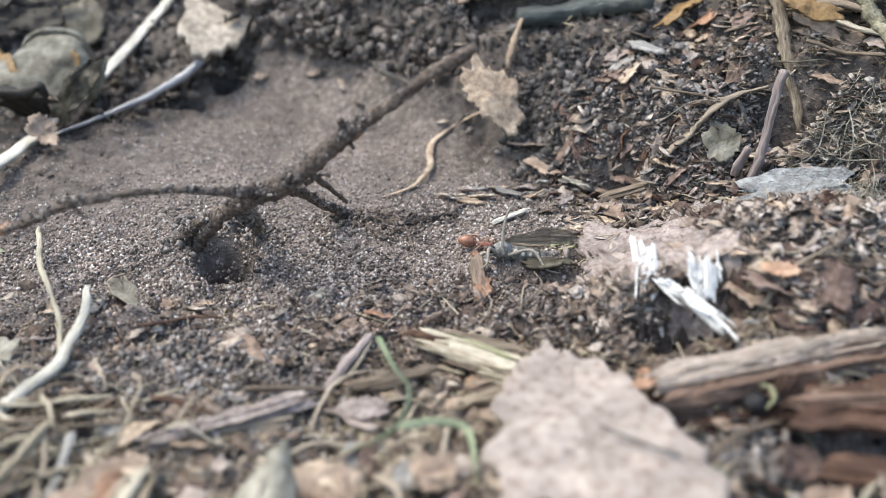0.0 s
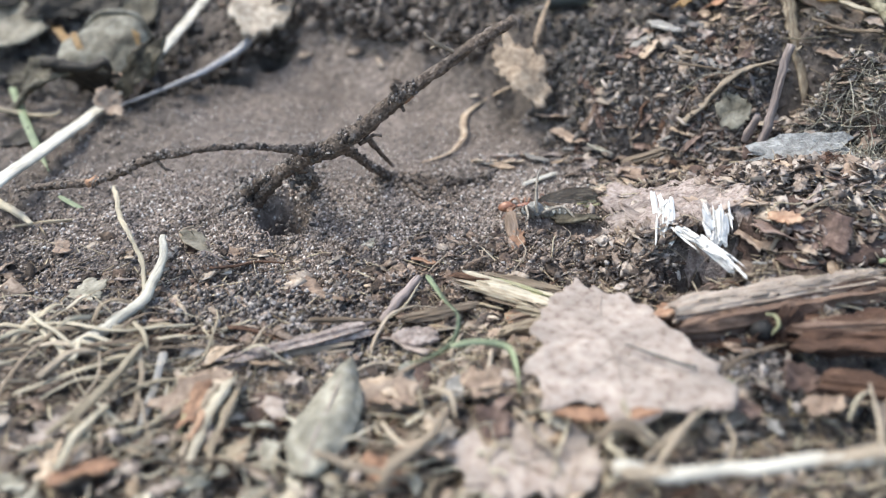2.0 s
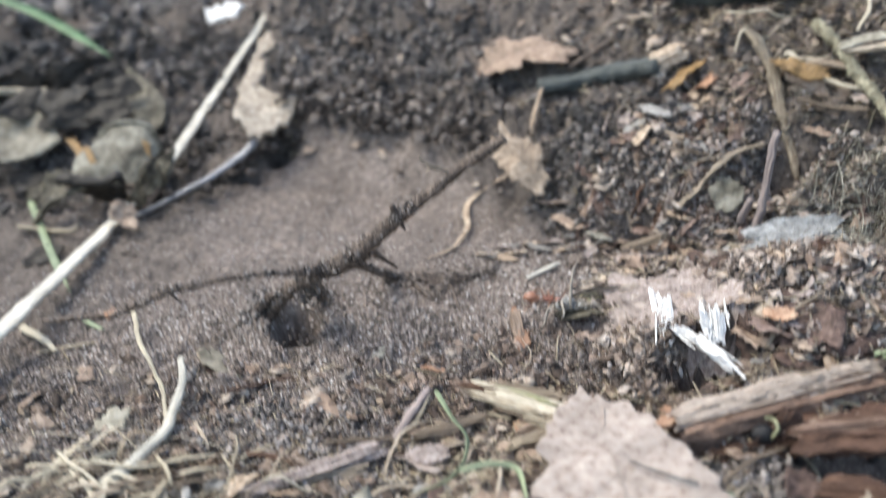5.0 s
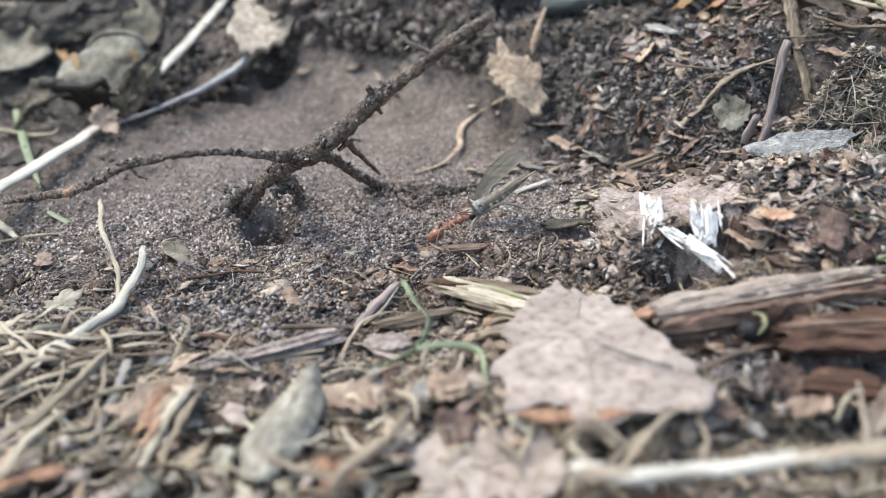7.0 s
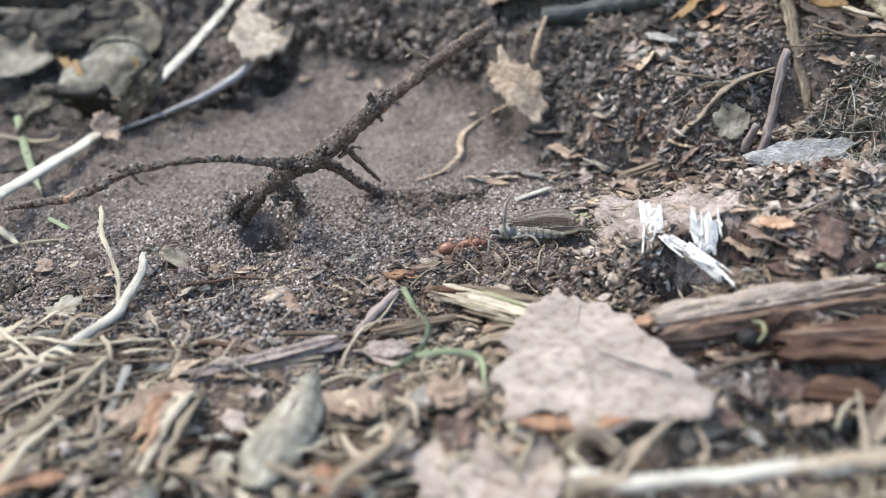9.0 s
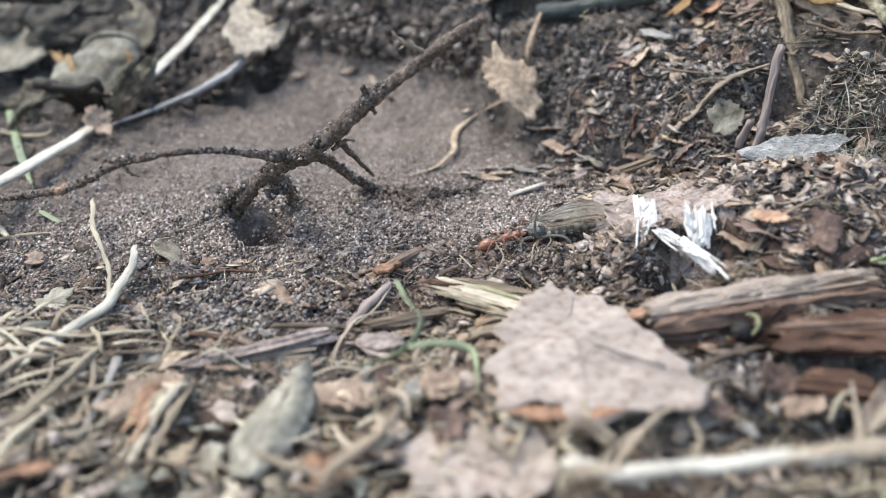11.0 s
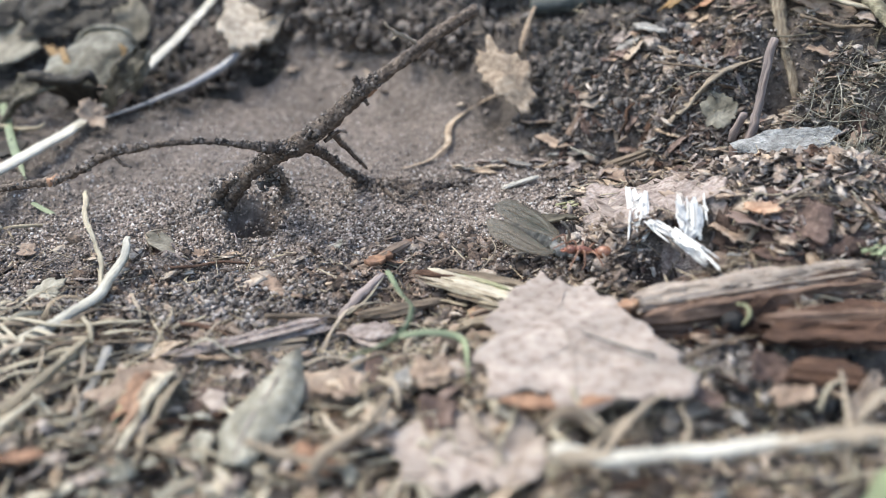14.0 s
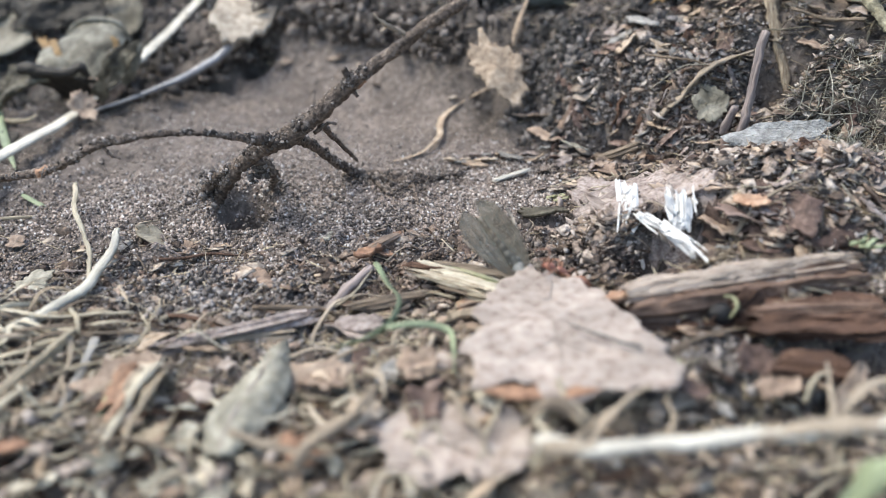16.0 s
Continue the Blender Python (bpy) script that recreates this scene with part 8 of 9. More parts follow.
tagged(new("soil_clods", soil_clump("soil_clods", [(-70.9, 183.0, 4.4), (-63.1, 192.1, 5.2), (-55.2, 197.2, 8.3), (-50.0, 201.2, 9.1)], (5.0, 2.5, 0.8), 500, 62, (0.25, 1.3), M_CRUMB)), "dark crumbly clods along the ledge", "soil", kind="stuff")
tagged(new("soil_clods", soil_clump("soil_clods", [(-27.4, 135.0, 0.8), (-19.1, 132.3, -0.1), (-12.2, 123.0, 0.2), (-29.4, 124.7, 0.5), (-20.4, 114.9, 0.5), (-9.1, 131.2, 0.2), (-0.9, 116.7, 0.3), (6.1, 110.7, 0.6), (10.6, 117.5, 1.3), (-43.1, 125.9, 1.2), (-49.5, 131.1, 0.9), (-34.2, 120.0, -0.1), (-16.8, 138.4, 0.2), (-4.0, 125.3, -0.1), (14.6, 110.6, 2.5), (19.1, 105.7, 3.3), (12.6, 104.9, 1.9)], (3.0, 2.2, 0.25), 1000, 71, (0.14, 0.5), M_CRUMB)), "small dark clods on the gritty soil", "soil", kind="stuff")
flake("bark_flake", "mossy brown rim above a dark gap", "bark flake", M_OLIVELEAF, (11.0, 126.9, 1.2), (20.2, 123.6, 2.6), 2.0, jag=0.5, curl=0.25, seed=181, thick=0.5, rings=9, spokes=44)
flake("bark_flake", "dark brown flap beside a dark gap", "bark flake", M_DARKLEAF, (24.0, 120.5, 4.5), (25.5, 114.1, 6.3), 2, jag=0.5, curl=0.3, seed=182, thick=0.4)
# more dead leaves, near-black in place of the shade between the dry leaves
flake("dead_leaf", "crumpled dead leaf on the bank, coloured near-black for shade", "leaf", M_EDGESHADE, (-118.0, 209.0, 15.9), (-110.0, 217.6, 17.7), 8, jag=0.3, curl=0.4, seed=320, rings=9, spokes=44, crumple=0.8, lean=(0.2, -0.7, 1))
flake("dead_leaf", "crumpled dead leaf on the bank, coloured near-black for shade", "leaf", M_EDGESHADE, (-108.9, 211.1, 16.5), (-94.7, 210.0, 20.6), 9, jag=0.3, curl=0.4, seed=321, rings=9, spokes=44, crumple=0.8, lean=(0.3, -0.6, 1))
flake("dead_leaf", "crumpled dead leaf on the bank, coloured near-black for shade", "leaf", M_EDGESHADE, (-98.0, 207.8, 14.3), (-83.0, 206.3, 17.1), 7, jag=0.3, curl=0.4, seed=322, rings=9, spokes=44, crumple=0.8, lean=(0.3, -0.8, 1))
flake("dead_leaf", "crumpled dead leaf on the bank, coloured near-black for shade", "leaf", M_EDGESHADE, (-117.1, 200.9, 4.2), (-104.3, 194.2, 4.0), 6, jag=0.3, curl=0.4, seed=323, rings=9, spokes=44, crumple=0.8, lean=(0, -0.5, 1))
flake("dead_leaf", "crumpled dead leaf on the bank, coloured near-black for shade", "leaf", M_EDGESHADE, (-94.9, 210.4, 20.5), (-82.4, 210.9, 21.4), 6, jag=0.3, curl=0.4, seed=324, rings=9, spokes=44, crumple=0.8, lean=(0, -0.7, 1))
flake("dead_leaf", "crumpled dead leaf on the bank, coloured near-black for shade", "leaf", M_EDGESHADE, (-95.3, 156.9, 1.4), (-89.9, 163.2, 1.3), 5, jag=0.3, curl=0.4, seed=325, rings=9, spokes=44, crumple=0.8, lean=(0, -0.2, 1))
stick("plant_fibre", "torn dull straw fibre beside a leaf", "fibre", M_DULLSTRAW, [(2.9, 98.1, 0.5), (6.7, 95.1, 1.3), (12.4, 93.7, 2.3)], [0.40, 0.5, 0.25], rough=0.3, flat=0.6, seed=340)
stick("plant_fibre", "torn dull straw fibre beside a leaf", "fibre", M_BROWNFIBRE, [(1.8, 91.5, 1.8), (5.9, 92.2, 1.9), (11.2, 93.2, 1.9)], [0.36, 0.45, 0.23], rough=0.3, flat=0.6, seed=341)
stick("plant_fibre", "torn dull straw fibre beside a leaf", "fibre", M_STEMWOOD, [(10.6, 95.0, 2.2), (8.3, 96.7, 2.0), (4.4, 93.3, 1.7)], [0.40, 0.5, 0.25], rough=0.3, flat=0.6, seed=342)
stick("plant_fibre", "torn dull straw fibre beside a leaf", "fibre", M_BROWNFIBRE, [(15.7, 58.3, 5.7), (18.8, 62.4, 8.0), (23.0, 67.5, 8.0), (26.4, 69.3, 7.3)], [0.36, 0.45, 0.23], rough=0.3, flat=0.6, seed=343)
stick("plant_fibre", "torn dull straw fibre beside a leaf", "fibre", M_DULLSTRAW, [(11.5, 63.4, 7.2), (12.7, 64.6, 8.4), (15.7, 64.8, 8.3), (17.8, 63.3, 7.2)], [0.32, 0.4, 0.20], rough=0.3, flat=0.6, seed=344)
stick("plant_fibre", "torn dull straw fibre beside a leaf", "fibre", M_STRAW, [(14.8, 67.7, 7.8), (14.3, 69.2, 8.5), (15.2, 65.8, 7.4)], [0.24, 0.3, 0.15], rough=0.3, flat=0.6, seed=345)
stick("plant_fibre", "torn dull straw fibre beside a leaf", "fibre", M_DULLSTRAW, [(25.8, 67.5, 6.5), (26.7, 69.5, 7.6), (27.7, 72.9, 7.3)], [0.28, 0.35, 0.17], rough=0.3, flat=0.6, seed=346)
stick("plant_fibre", "torn dull straw fibre beside a leaf", "fibre", M_BROWNFIBRE, [(23.3, 72.5, 7.6), (32.7, 81.3, 6.1), (39.2, 85.5, 4.8)], [0.28, 0.35, 0.17], rough=0.3, flat=0.6, seed=347)
tagged(new("soil_clods", soil_clump("soil_clods", [(21.6, 111.4, 4.9), (23.4, 108.2, 4.7), (25.7, 107.1, 4.3), (28.1, 107.6, 5.0), (21.6, 106.9, 3.5), (26.4, 106.0, 3.1), (19.5, 110.6, 3.4), (24.4, 110.8, 5.6)], (2.0, 2.0, 0.2), 260, 72, (0.1, 0.38), M_CRUST)), "grey gritty crumbs below the splinters", "soil", kind="stuff")
TWIST = thing("twisted_leaf", "twisted tan and rust strands of a torn leaf", "leaf")
part("strand", tube("strand", [(-32.6, 79.5, 3.8), (-33.1, 73.9, 5.0), (-34.1, 70.8, 3.3), (-35.0, 64.1, 2.4)], [0.42, 0.7, 0.7, 0.35], M_DULLSTRAW, flat=0.45, rough=0.3, segs=9, wobble=0.6, groove=0.35, seed=870), TWIST)
part("strand", tube("strand", [(-33.7, 79.4, 3.4), (-34.7, 74.3, 4.3), (-35.4, 71.1, 2.2), (-35.8, 65.7, 2.7)], [0.33, 0.55, 0.55, 0.28], M_BROWNFIBRE, flat=0.45, rough=0.3, segs=9, wobble=0.6, groove=0.35, seed=871), TWIST)
part("strand", tube("strand", [(-35.9, 79.2, 2.7), (-34.7, 72.9, 3.7), (-35.6, 68.1, 3.0)], [0.36, 0.6, 0.6, 0.30], M_ORANGE, flat=0.45, rough=0.3, segs=9, wobble=0.6, groove=0.35, seed=872), TWIST)
part("strand", tube("strand", [(-31.7, 78.5, 3.2), (-31.4, 72.3, 4.5), (-32.5, 68.4, 2.8), (-32.9, 64.1, 1.6)], [0.30, 0.5, 0.5, 0.25], M_DULLSTRAW, flat=0.45, rough=0.3, segs=9, wobble=0.6, groove=0.35, seed=873), TWIST)
part("strand", tube("strand", [(-37.7, 78.3, 3.0), (-36.8, 74.2, 3.1), (-37.7, 70.8, 1.6)], [0.27, 0.45, 0.45, 0.23], M_YELLOWGREEN, flat=0.45, rough=0.3, segs=9, wobble=0.6, groove=0.35, seed=874), TWIST)
part("strand", tube("strand", [(-31.5, 80.2, 2.8), (-32.3, 76.9, 3.2), (-33.8, 73.3, 4.2), (-36.6, 73.0, 2.4)], [0.30, 0.5, 0.5, 0.25], M_BROWNFIBRE, flat=0.45, rough=0.3, segs=9, wobble=0.6, groove=0.35, seed=875), TWIST)
stick("plant_fibre", "pale fuzzy straw fibre in the litter", "fibre", M_DULLSTRAW, [(-25.0, 72.5, 2.8), (-21.1, 67.7, 4.3), (-17.1, 66.4, 4.5), (-14.0, 70.0, 3.6)], [0.2, 0.35, 0.3, 0.2], rough=0.3, flat=0.6, seed=881)
stick("plant_fibre", "pale fuzzy straw fibre in the litter", "fibre", M_STRAW, [(-46.1, 76.4, 3.1), (-42.8, 78.8, 3.0), (-38.1, 78.3, 4.2)], [0.2, 0.35, 0.2], rough=0.3, flat=0.6, seed=882)
flake("leaf_fragment", "curled torn fragment of a brown leaf", "leaf fragment", M_ROT, (30.5, 74.0, 6.5), (34.2, 73.4, 5.4), 3.0, jag=0.5, curl=0.45, seed=890, roll=-30, rings=8, spokes=40, crumple=0.4)
flake("leaf_fragment", "curled torn fragment of a brown leaf", "leaf fragment", M_DARKLEAF, (34.9, 76.8, 6.1), (40.1, 76.9, 5.2), 3.5, jag=0.5, curl=0.45, seed=891, roll=23, rings=8, spokes=40, crumple=0.4)
flake("leaf_fragment", "curled torn fragment of a brown leaf", "leaf fragment", M_BROWNLEAF, (36.9, 71.8, 5.1), (41.3, 72.7, 5.5), 3.0, jag=0.5, curl=0.45, seed=892, roll=16, rings=8, spokes=40, crumple=0.4)
flake("leaf_fragment", "curled torn fragment of a brown leaf", "leaf fragment", M_DARKLEAF, (27.4, 71.2, 6.3), (31.0, 70.4, 5.3), 3.0, jag=0.5, curl=0.45, seed=893, roll=9, rings=8, spokes=40, crumple=0.4)
flake("leaf_fragment", "curled torn fragment of a brown leaf", "leaf fragment", M_ORANGE, (40.3, 75.4, 5.5), (47.8, 84.4, -0.3), 2.6, jag=0.5, curl=0.45, seed=894, roll=2, rings=8, spokes=40, crumple=0.4)
flake("leaf_fragment", "curled torn fragment of a brown leaf", "leaf fragment", M_BROWNLEAF, (-14.6, 78.4, 3.3), (-10.2, 71.7, 5.1), 4, jag=0.5, curl=0.45, seed=895, roll=-5, rings=8, spokes=40, crumple=0.4)
flake("leaf_fragment", "curled torn fragment of a brown leaf", "leaf fragment", M_TANLEAF, (-8.1, 69.8, 5.0), (-4.2, 68.0, 4.1), 4, jag=0.5, curl=0.45, seed=896, roll=-12, rings=8, spokes=40, crumple=0.4)
flake("leaf_fragment", "curled torn fragment of a brown leaf", "leaf fragment", M_TANLEAF, (-20.6, 80.3, 2.8), (-16.9, 77.2, 2.5), 3, jag=0.5, curl=0.45, seed=897, roll=-19, rings=8, spokes=40, crumple=0.4)
flake("leaf_fragment", "curled torn fragment of a brown leaf", "leaf fragment", M_BROWNLEAF, (-10.2, 66.4, 4.5), (-5.1, 64.4, 3.9), 5, jag=0.5, curl=0.45, seed=898, roll=-26, rings=8, spokes=40, crumple=0.4)
flake("leaf_fragment", "curled torn fragment of a brown leaf", "leaf fragment", M_BROWNLEAF, (-3.4, 75.8, 5.2), (1.3, 74.6, 6.9), 4, jag=0.5, curl=0.45, seed=899, roll=27, rings=8, spokes=40, crumple=0.4)
flake("leaf_fragment", "curled torn fragment of a brown leaf", "leaf fragment", M_DARKLEAF, (-2.4, 70.0, 4.8), (2.0, 68.6, 5.1), 3.5, jag=0.5, curl=0.45, seed=900, roll=20, rings=8, spokes=40, crumple=0.4)
flake("leaf_fragment", "curled torn fragment of a brown leaf", "leaf fragment", M_ORANGE, (-14.6, 62.9, 4.4), (-10.9, 61.7, 3.5), 4, jag=0.5, curl=0.45, seed=901, roll=13, rings=8, spokes=40, crumple=0.4)
flake("curled_leaf", "olive-brown crumpled leaf lying over the straw", "leaf", M_OLIVELEAF, (-75.4, 171.8, 7.1), (-64.7, 172.0, 18.1), 6, jag=0.3, curl=0.35, seed=905, cup=0.1, rings=12, spokes=60, lean=(0.2, -0.9, 0.7), crumple=0.9)
flake("curled_leaf", "dark olive rolled leaf on the bank", "leaf", M_OLIVELEAF, (-103.6, 182.0, 6.1), (-90.0, 182.1, 9.0), 6, jag=0.3, curl=0.5, seed=906, cup=0.2, rings=12, spokes=60, lean=(0.1, -0.7, 0.9), crumple=0.9)
# this rolled leaf is near-black too: shade put into its colour
flake("curled_leaf", "dark olive rolled leaf on the bank", "leaf", M_EDGESHADE, (-108.0, 208.1, 14.5), (-88.4, 205.5, 16.1), 7, jag=0.3, curl=0.5, seed=907, cup=0.2, rings=12, spokes=60, lean=(0.1, -0.8, 0.8), crumple=0.9)
flake("moss_tuft", "small yellow-green moss tuft on the rim", "moss", M_YELLOWGREEN, (16.7, 131.5, 1.5), (17.8, 130.7, 2.3), 1.2, jag=0.8, curl=0.5, seed=910, thick=0.3, rings=6, spokes=30, tooth=0.8, crumple=0.5)
flake("moss_tuft", "small yellow-green moss tuft on the rim", "moss", M_YELLOWGREEN, (17.6, 130.9, 1.5), (19.1, 130.5, 2.2), 1.0, jag=0.8, curl=0.5, seed=911, thick=0.3, rings=6, spokes=30, tooth=0.8, crumple=0.5)
flake("moss_tuft", "small yellow-green moss tuft on the rim", "moss", M_YELLOWGREEN, (18.2, 129.5, 1.6), (19.8, 129.1, 2.2), 0.9, jag=0.8, curl=0.5, seed=912, thick=0.3, rings=6, spokes=30, tooth=0.8, crumple=0.5)
flake("rotten_slab", "small pinkish-brown flake of decayed wood", "rotten wood", M_SLAB, (20.4, 121.2, 2.6), (28.1, 110.4, 5.8), 7, jag=0.5, curl=0.08, seed=921, thick=0.7, rings=16, spokes=80, lift=1.1, crumple=0.6, tooth=0.4)
# ---- insects ----
def ball(name, centre, size, mat, segs=16, rings=10, shape=None):
    """An ellipsoid, in millimetres, that shape(v) may bend; v is on the unit ball."""
    v, f = [(0, 0, 1)], []
    for i in range(1, rings):
        for j in range(segs):
            a, b = math.pi * i / rings, 2 * math.pi * j / segs
            v.append((math.sin(a) * math.cos(b), math.sin(a) * math.sin(b), math.cos(a)))
    v.append((0, 0, -1))
    for j in range(segs):
        j2 = (j + 1) % segs
        f.append((0, 1 + j, 1 + j2))
        for i in range(rings - 2):
            f.append((1 + i * segs + j, 1 + (i + 1) * segs + j, 1 + (i + 1) * segs + j2, 1 + i * segs + j2))
        f.append((len(v) - 1, 1 + (rings - 2) * segs + j2, 1 + (rings - 2) * segs + j))
    v = np.array(v)
    if shape:
        v = shape(v)
    return mesh_of(name, v * np.array(size) + np.array(centre), f, mat)


def leg_at(name, root, knees, radii, mat, parent):
    """A jointed leg whose origin is at its root."""
    ob = part(name, tube(name, [(0, 0, 0)] + [tuple(np.subtract(k, root)) for k in knees], radii, mat, segs=7, rough=0.05, step=0.25), parent)
    ob.location = Vector(root) * MM
    return ob


def build_ant():
    ant = thing("red_ant", "shiny red-brown worker ant tugging a dead fly", "ant")
    head = part("head", ball("head", (2.55, 0, 1.45), (0.8, 0.72, 0.58), M_ANT, shape=lambda v: np.column_stack([v[:, 0], v[:, 1] * (1 - 0.22 * v[:, 0]), v[:, 2] * (1 - 0.2 * v[:, 0])])), ant)
    for s in (-1, 1):
        part("eye", ball("eye", (2.6, 0.56 * s, 1.68), (0.17, 0.1, 0.15), M_EYE, 10, 6), head, "dark round eye")
        part("mandible", tube("mandible", [(3.2, 0.3 * s, 1.3), (3.55, 0.32 * s, 1.2), (3.85, 0.05 * s, 1.15)], [0.16, 0.15, 0.05], M_ANT, segs=7, rough=0.03, step=0.15), head, "curved biting jaw")
        part("antenna", tube("antenna", [(3.05, 0.3 * s, 1.7), (3.3, 0.95 * s, 2.6), (3.5, 1.25 * s, 2.95), (4.3, 1.3 * s, 2.5), (5.0, 1.2 * s, 1.9)], [0.09, 0.09, 0.09, 0.11, 0.09], M_ANTLEG, segs=7, rough=0.05, step=0.2), head, "elbowed thin antenna")
    part("thorax", ball("thorax", (0.7, 0, 1.55), (1.25, 0.52, 0.55), M_ANT, shape=lambda v: np.column_stack([v[:, 0], v[:, 1] * (1 + 0.3 * v[:, 0]), v[:, 2] * (1 + 0.25 * v[:, 0]) - 0.25 * np.cos(3.2 * v[:, 0] + 1.6) * 0.3])), ant)
    part("waist", ball("waist", (-0.85, 0, 1.4), (0.2, 0.3, 0.5), M_ANT, 12, 8), ant, "upright scale of the waist")
    part("gaster", ball("gaster", (-2.15, 0, 1.45), (1.35, 0.92, 0.9), M_GASTER, 20, 12, lambda v: np.column_stack([v[:, 0], v[:, 1] * (1 + 0.15 * v[:, 0]), v[:, 2] * (1 + 0.12 * v[:, 0]) - 0.18 * v[:, 0] ** 2])), ant, "glossy amber abdomen")
    legs = []
    for s in (-1, 1):
        for x, fx, tx in ((1.4, 1.9, 3.0), (0.9, 0.8, 0.6), (0.35, -0.7, -2.3)):
            root = (x, 0.32 * s, 1.2)
            legs.append(leg_at("leg", root, [(fx, 1.5 * s, 2.1), (tx, 2.5 * s, 0.6), (tx + 0.45 * (1 if tx > 0 else -1), 3.1 * s, 0.02)], [0.17, 0.14, 0.10, 0.05], M_ANTLEG, ant))
    return ant, legs


def wing_pose(s, up, turn, lift=0.8):
    """A wing on the fly: s is its side, up its angle over level, turn its splay."""
    return Matrix.Translation(Vector((-0.1, 0.45 * s, lift)) * MM) @ Euler((radians(up * s), radians(3), radians(turn * s))).to_matrix().to_4x4()


def build_fly():
    fly = thing("dead_fly", "grey long-legged fly with smoky wings and pale-spotted abdomen", "fly")
    wings = []
    part("thorax", ball("thorax", (0, 0, 0), (1.35, 0.95, 1.02), M_THORAX, 18, 12, lambda v: np.column_stack([v[:, 0], v[:, 1], v[:, 2] + 0.12 * (1 - v[:, 0] ** 2)])), fly, "blue-grey dusted thorax")
    head = part("head", ball("head", (1.55, 0, -0.25), (0.55, 0.75, 0.68), M_THORAX), fly)
    for s in (-1, 1):
        part("eye", ball("eye", (1.62, 0.48 * s, -0.18), (0.48, 0.36, 0.55), M_EYE, 12, 8), head, "large dark eye")
        part("antenna", tube("antenna", [(2.0, 0.15 * s, 0.05), (2.3, 0.25 * s, 0.2), (2.6, 0.3 * s, 0.1)], [0.07, 0.06, 0.03], M_FLYLEG, segs=6, step=0.2), head)
    radii = [0.8, 0.9, 0.88, 0.8, 0.7, 0.58, 0.44, 0.25]
    for k in range(7):
        x = -1.0 - 0.95 * k
        r0, r1 = radii[k], radii[k + 1]
        seg = part("abdomen_segment", tube("abdomen_segment", [(x, 0, -0.25 - 0.02 * k), (x - 0.15, 0, -0.25 - 0.02 * k), (x - 0.75, 0, -0.27 - 0.02 * k), (x - 0.97, 0, -0.28 - 0.02 * k)], [r0 * 0.9, r0, (r0 + r1) / 2 * 1.03, r1 * 0.92], M_ABDOMEN, segs=14, rough=0.02, step=0.15), fly)
        if k < 6:
            for s in (-1, 1):
                r = (r0 + r1) / 2
                part("pale_spot", ball("pale_spot", (x - 0.5, 0.92 * r * s, -0.30 - 0.02 * k), (0.34, 0.13 * r, 0.5 * r), M_PALESPOT, 10, 7), seg, "pale side spot")
                part("pale_spot", ball("pale_spot", (x - 0.55, 0.55 * r * s, -0.25 - 0.02 * k + 0.72 * r), (0.2, 0.16 * r, 0.12 * r), M_PALESPOT, 10, 7), seg, "pale upper spot")
    for s in (-1, 1):
        outline = []
        n = 26
        for i in range(n):
            u = i / (n - 1)
            w = 2.5 * min(1, u / 0.5 + 0.12) ** 0.8 * (1 - max(0, (u - 0.74) / 0.26) ** 2.6 * 0.94)
            outline.append((-9.3 * u, w))
        v, f = [], []
        for i, (x, w) in enumerate(outline):
            for j in range(7):
                q = j / 6
                y = 0.6 - w * 0.3 + w * q if x < -0.5 else w * q
                wave = 0.10 * math.sin(5.5 * q * 3.1) + 0.12 * math.sin(x * 0.8)
                v.append((x, y, wave))
        m = len(v)
        v = v + [(a, b, c - 0.03) for a, b, c in v]
        for i in range(n - 1):
            for j in range(6):
                a = i * 7 + j
                f.append((a, a + 1, a + 8, a + 7))
                f.append((m + a, m + a + 7, m + a + 8, m + a + 1))
        rim = [i * 7 for i in range(n)] + [(n - 1) * 7 + j for j in range(1, 7)] + [i * 7 + 6 for i in range(n - 2, -1, -1)] + list(range(5, 0, -1))
        for a, b in zip(rim, rim[1:] + rim[:1]):
            f.append((a, m + a, m + b, b))
        v = np.array(v) * np.array((1, s, 1))
        if s < 0:
            f = [q[::-1] for q in f]
        wing = part("wing", mesh_of("wing", v, f, M_WING), fly, "smoky translucent wing")
        wing.matrix_local = wing_pose(s, 40, -7)
        wings.append((s, wing))
        for k in range(5):
            q = (0.02, 0.22, 0.45, 0.68, 0.93)[k]
            pts = []
            for i in range(0, n - 2 - (k == 4) * 3, 3):
                x, w = outline[i]
                y = (0.6 - w * 0.3 + w * q) if x < -0.5 else w * q
                pts.append((x, y * s, 0.10 * math.sin(5.5 * q * 3.1) + 0.12 * math.sin(x * 0.8) + 0.02))
            part("vein", tube("vein", pts, [0.06 if k == 4 else 0.028, 0.02], M_VEIN, segs=5, rough=0.0, step=0.6), wing, "dark wing vein")
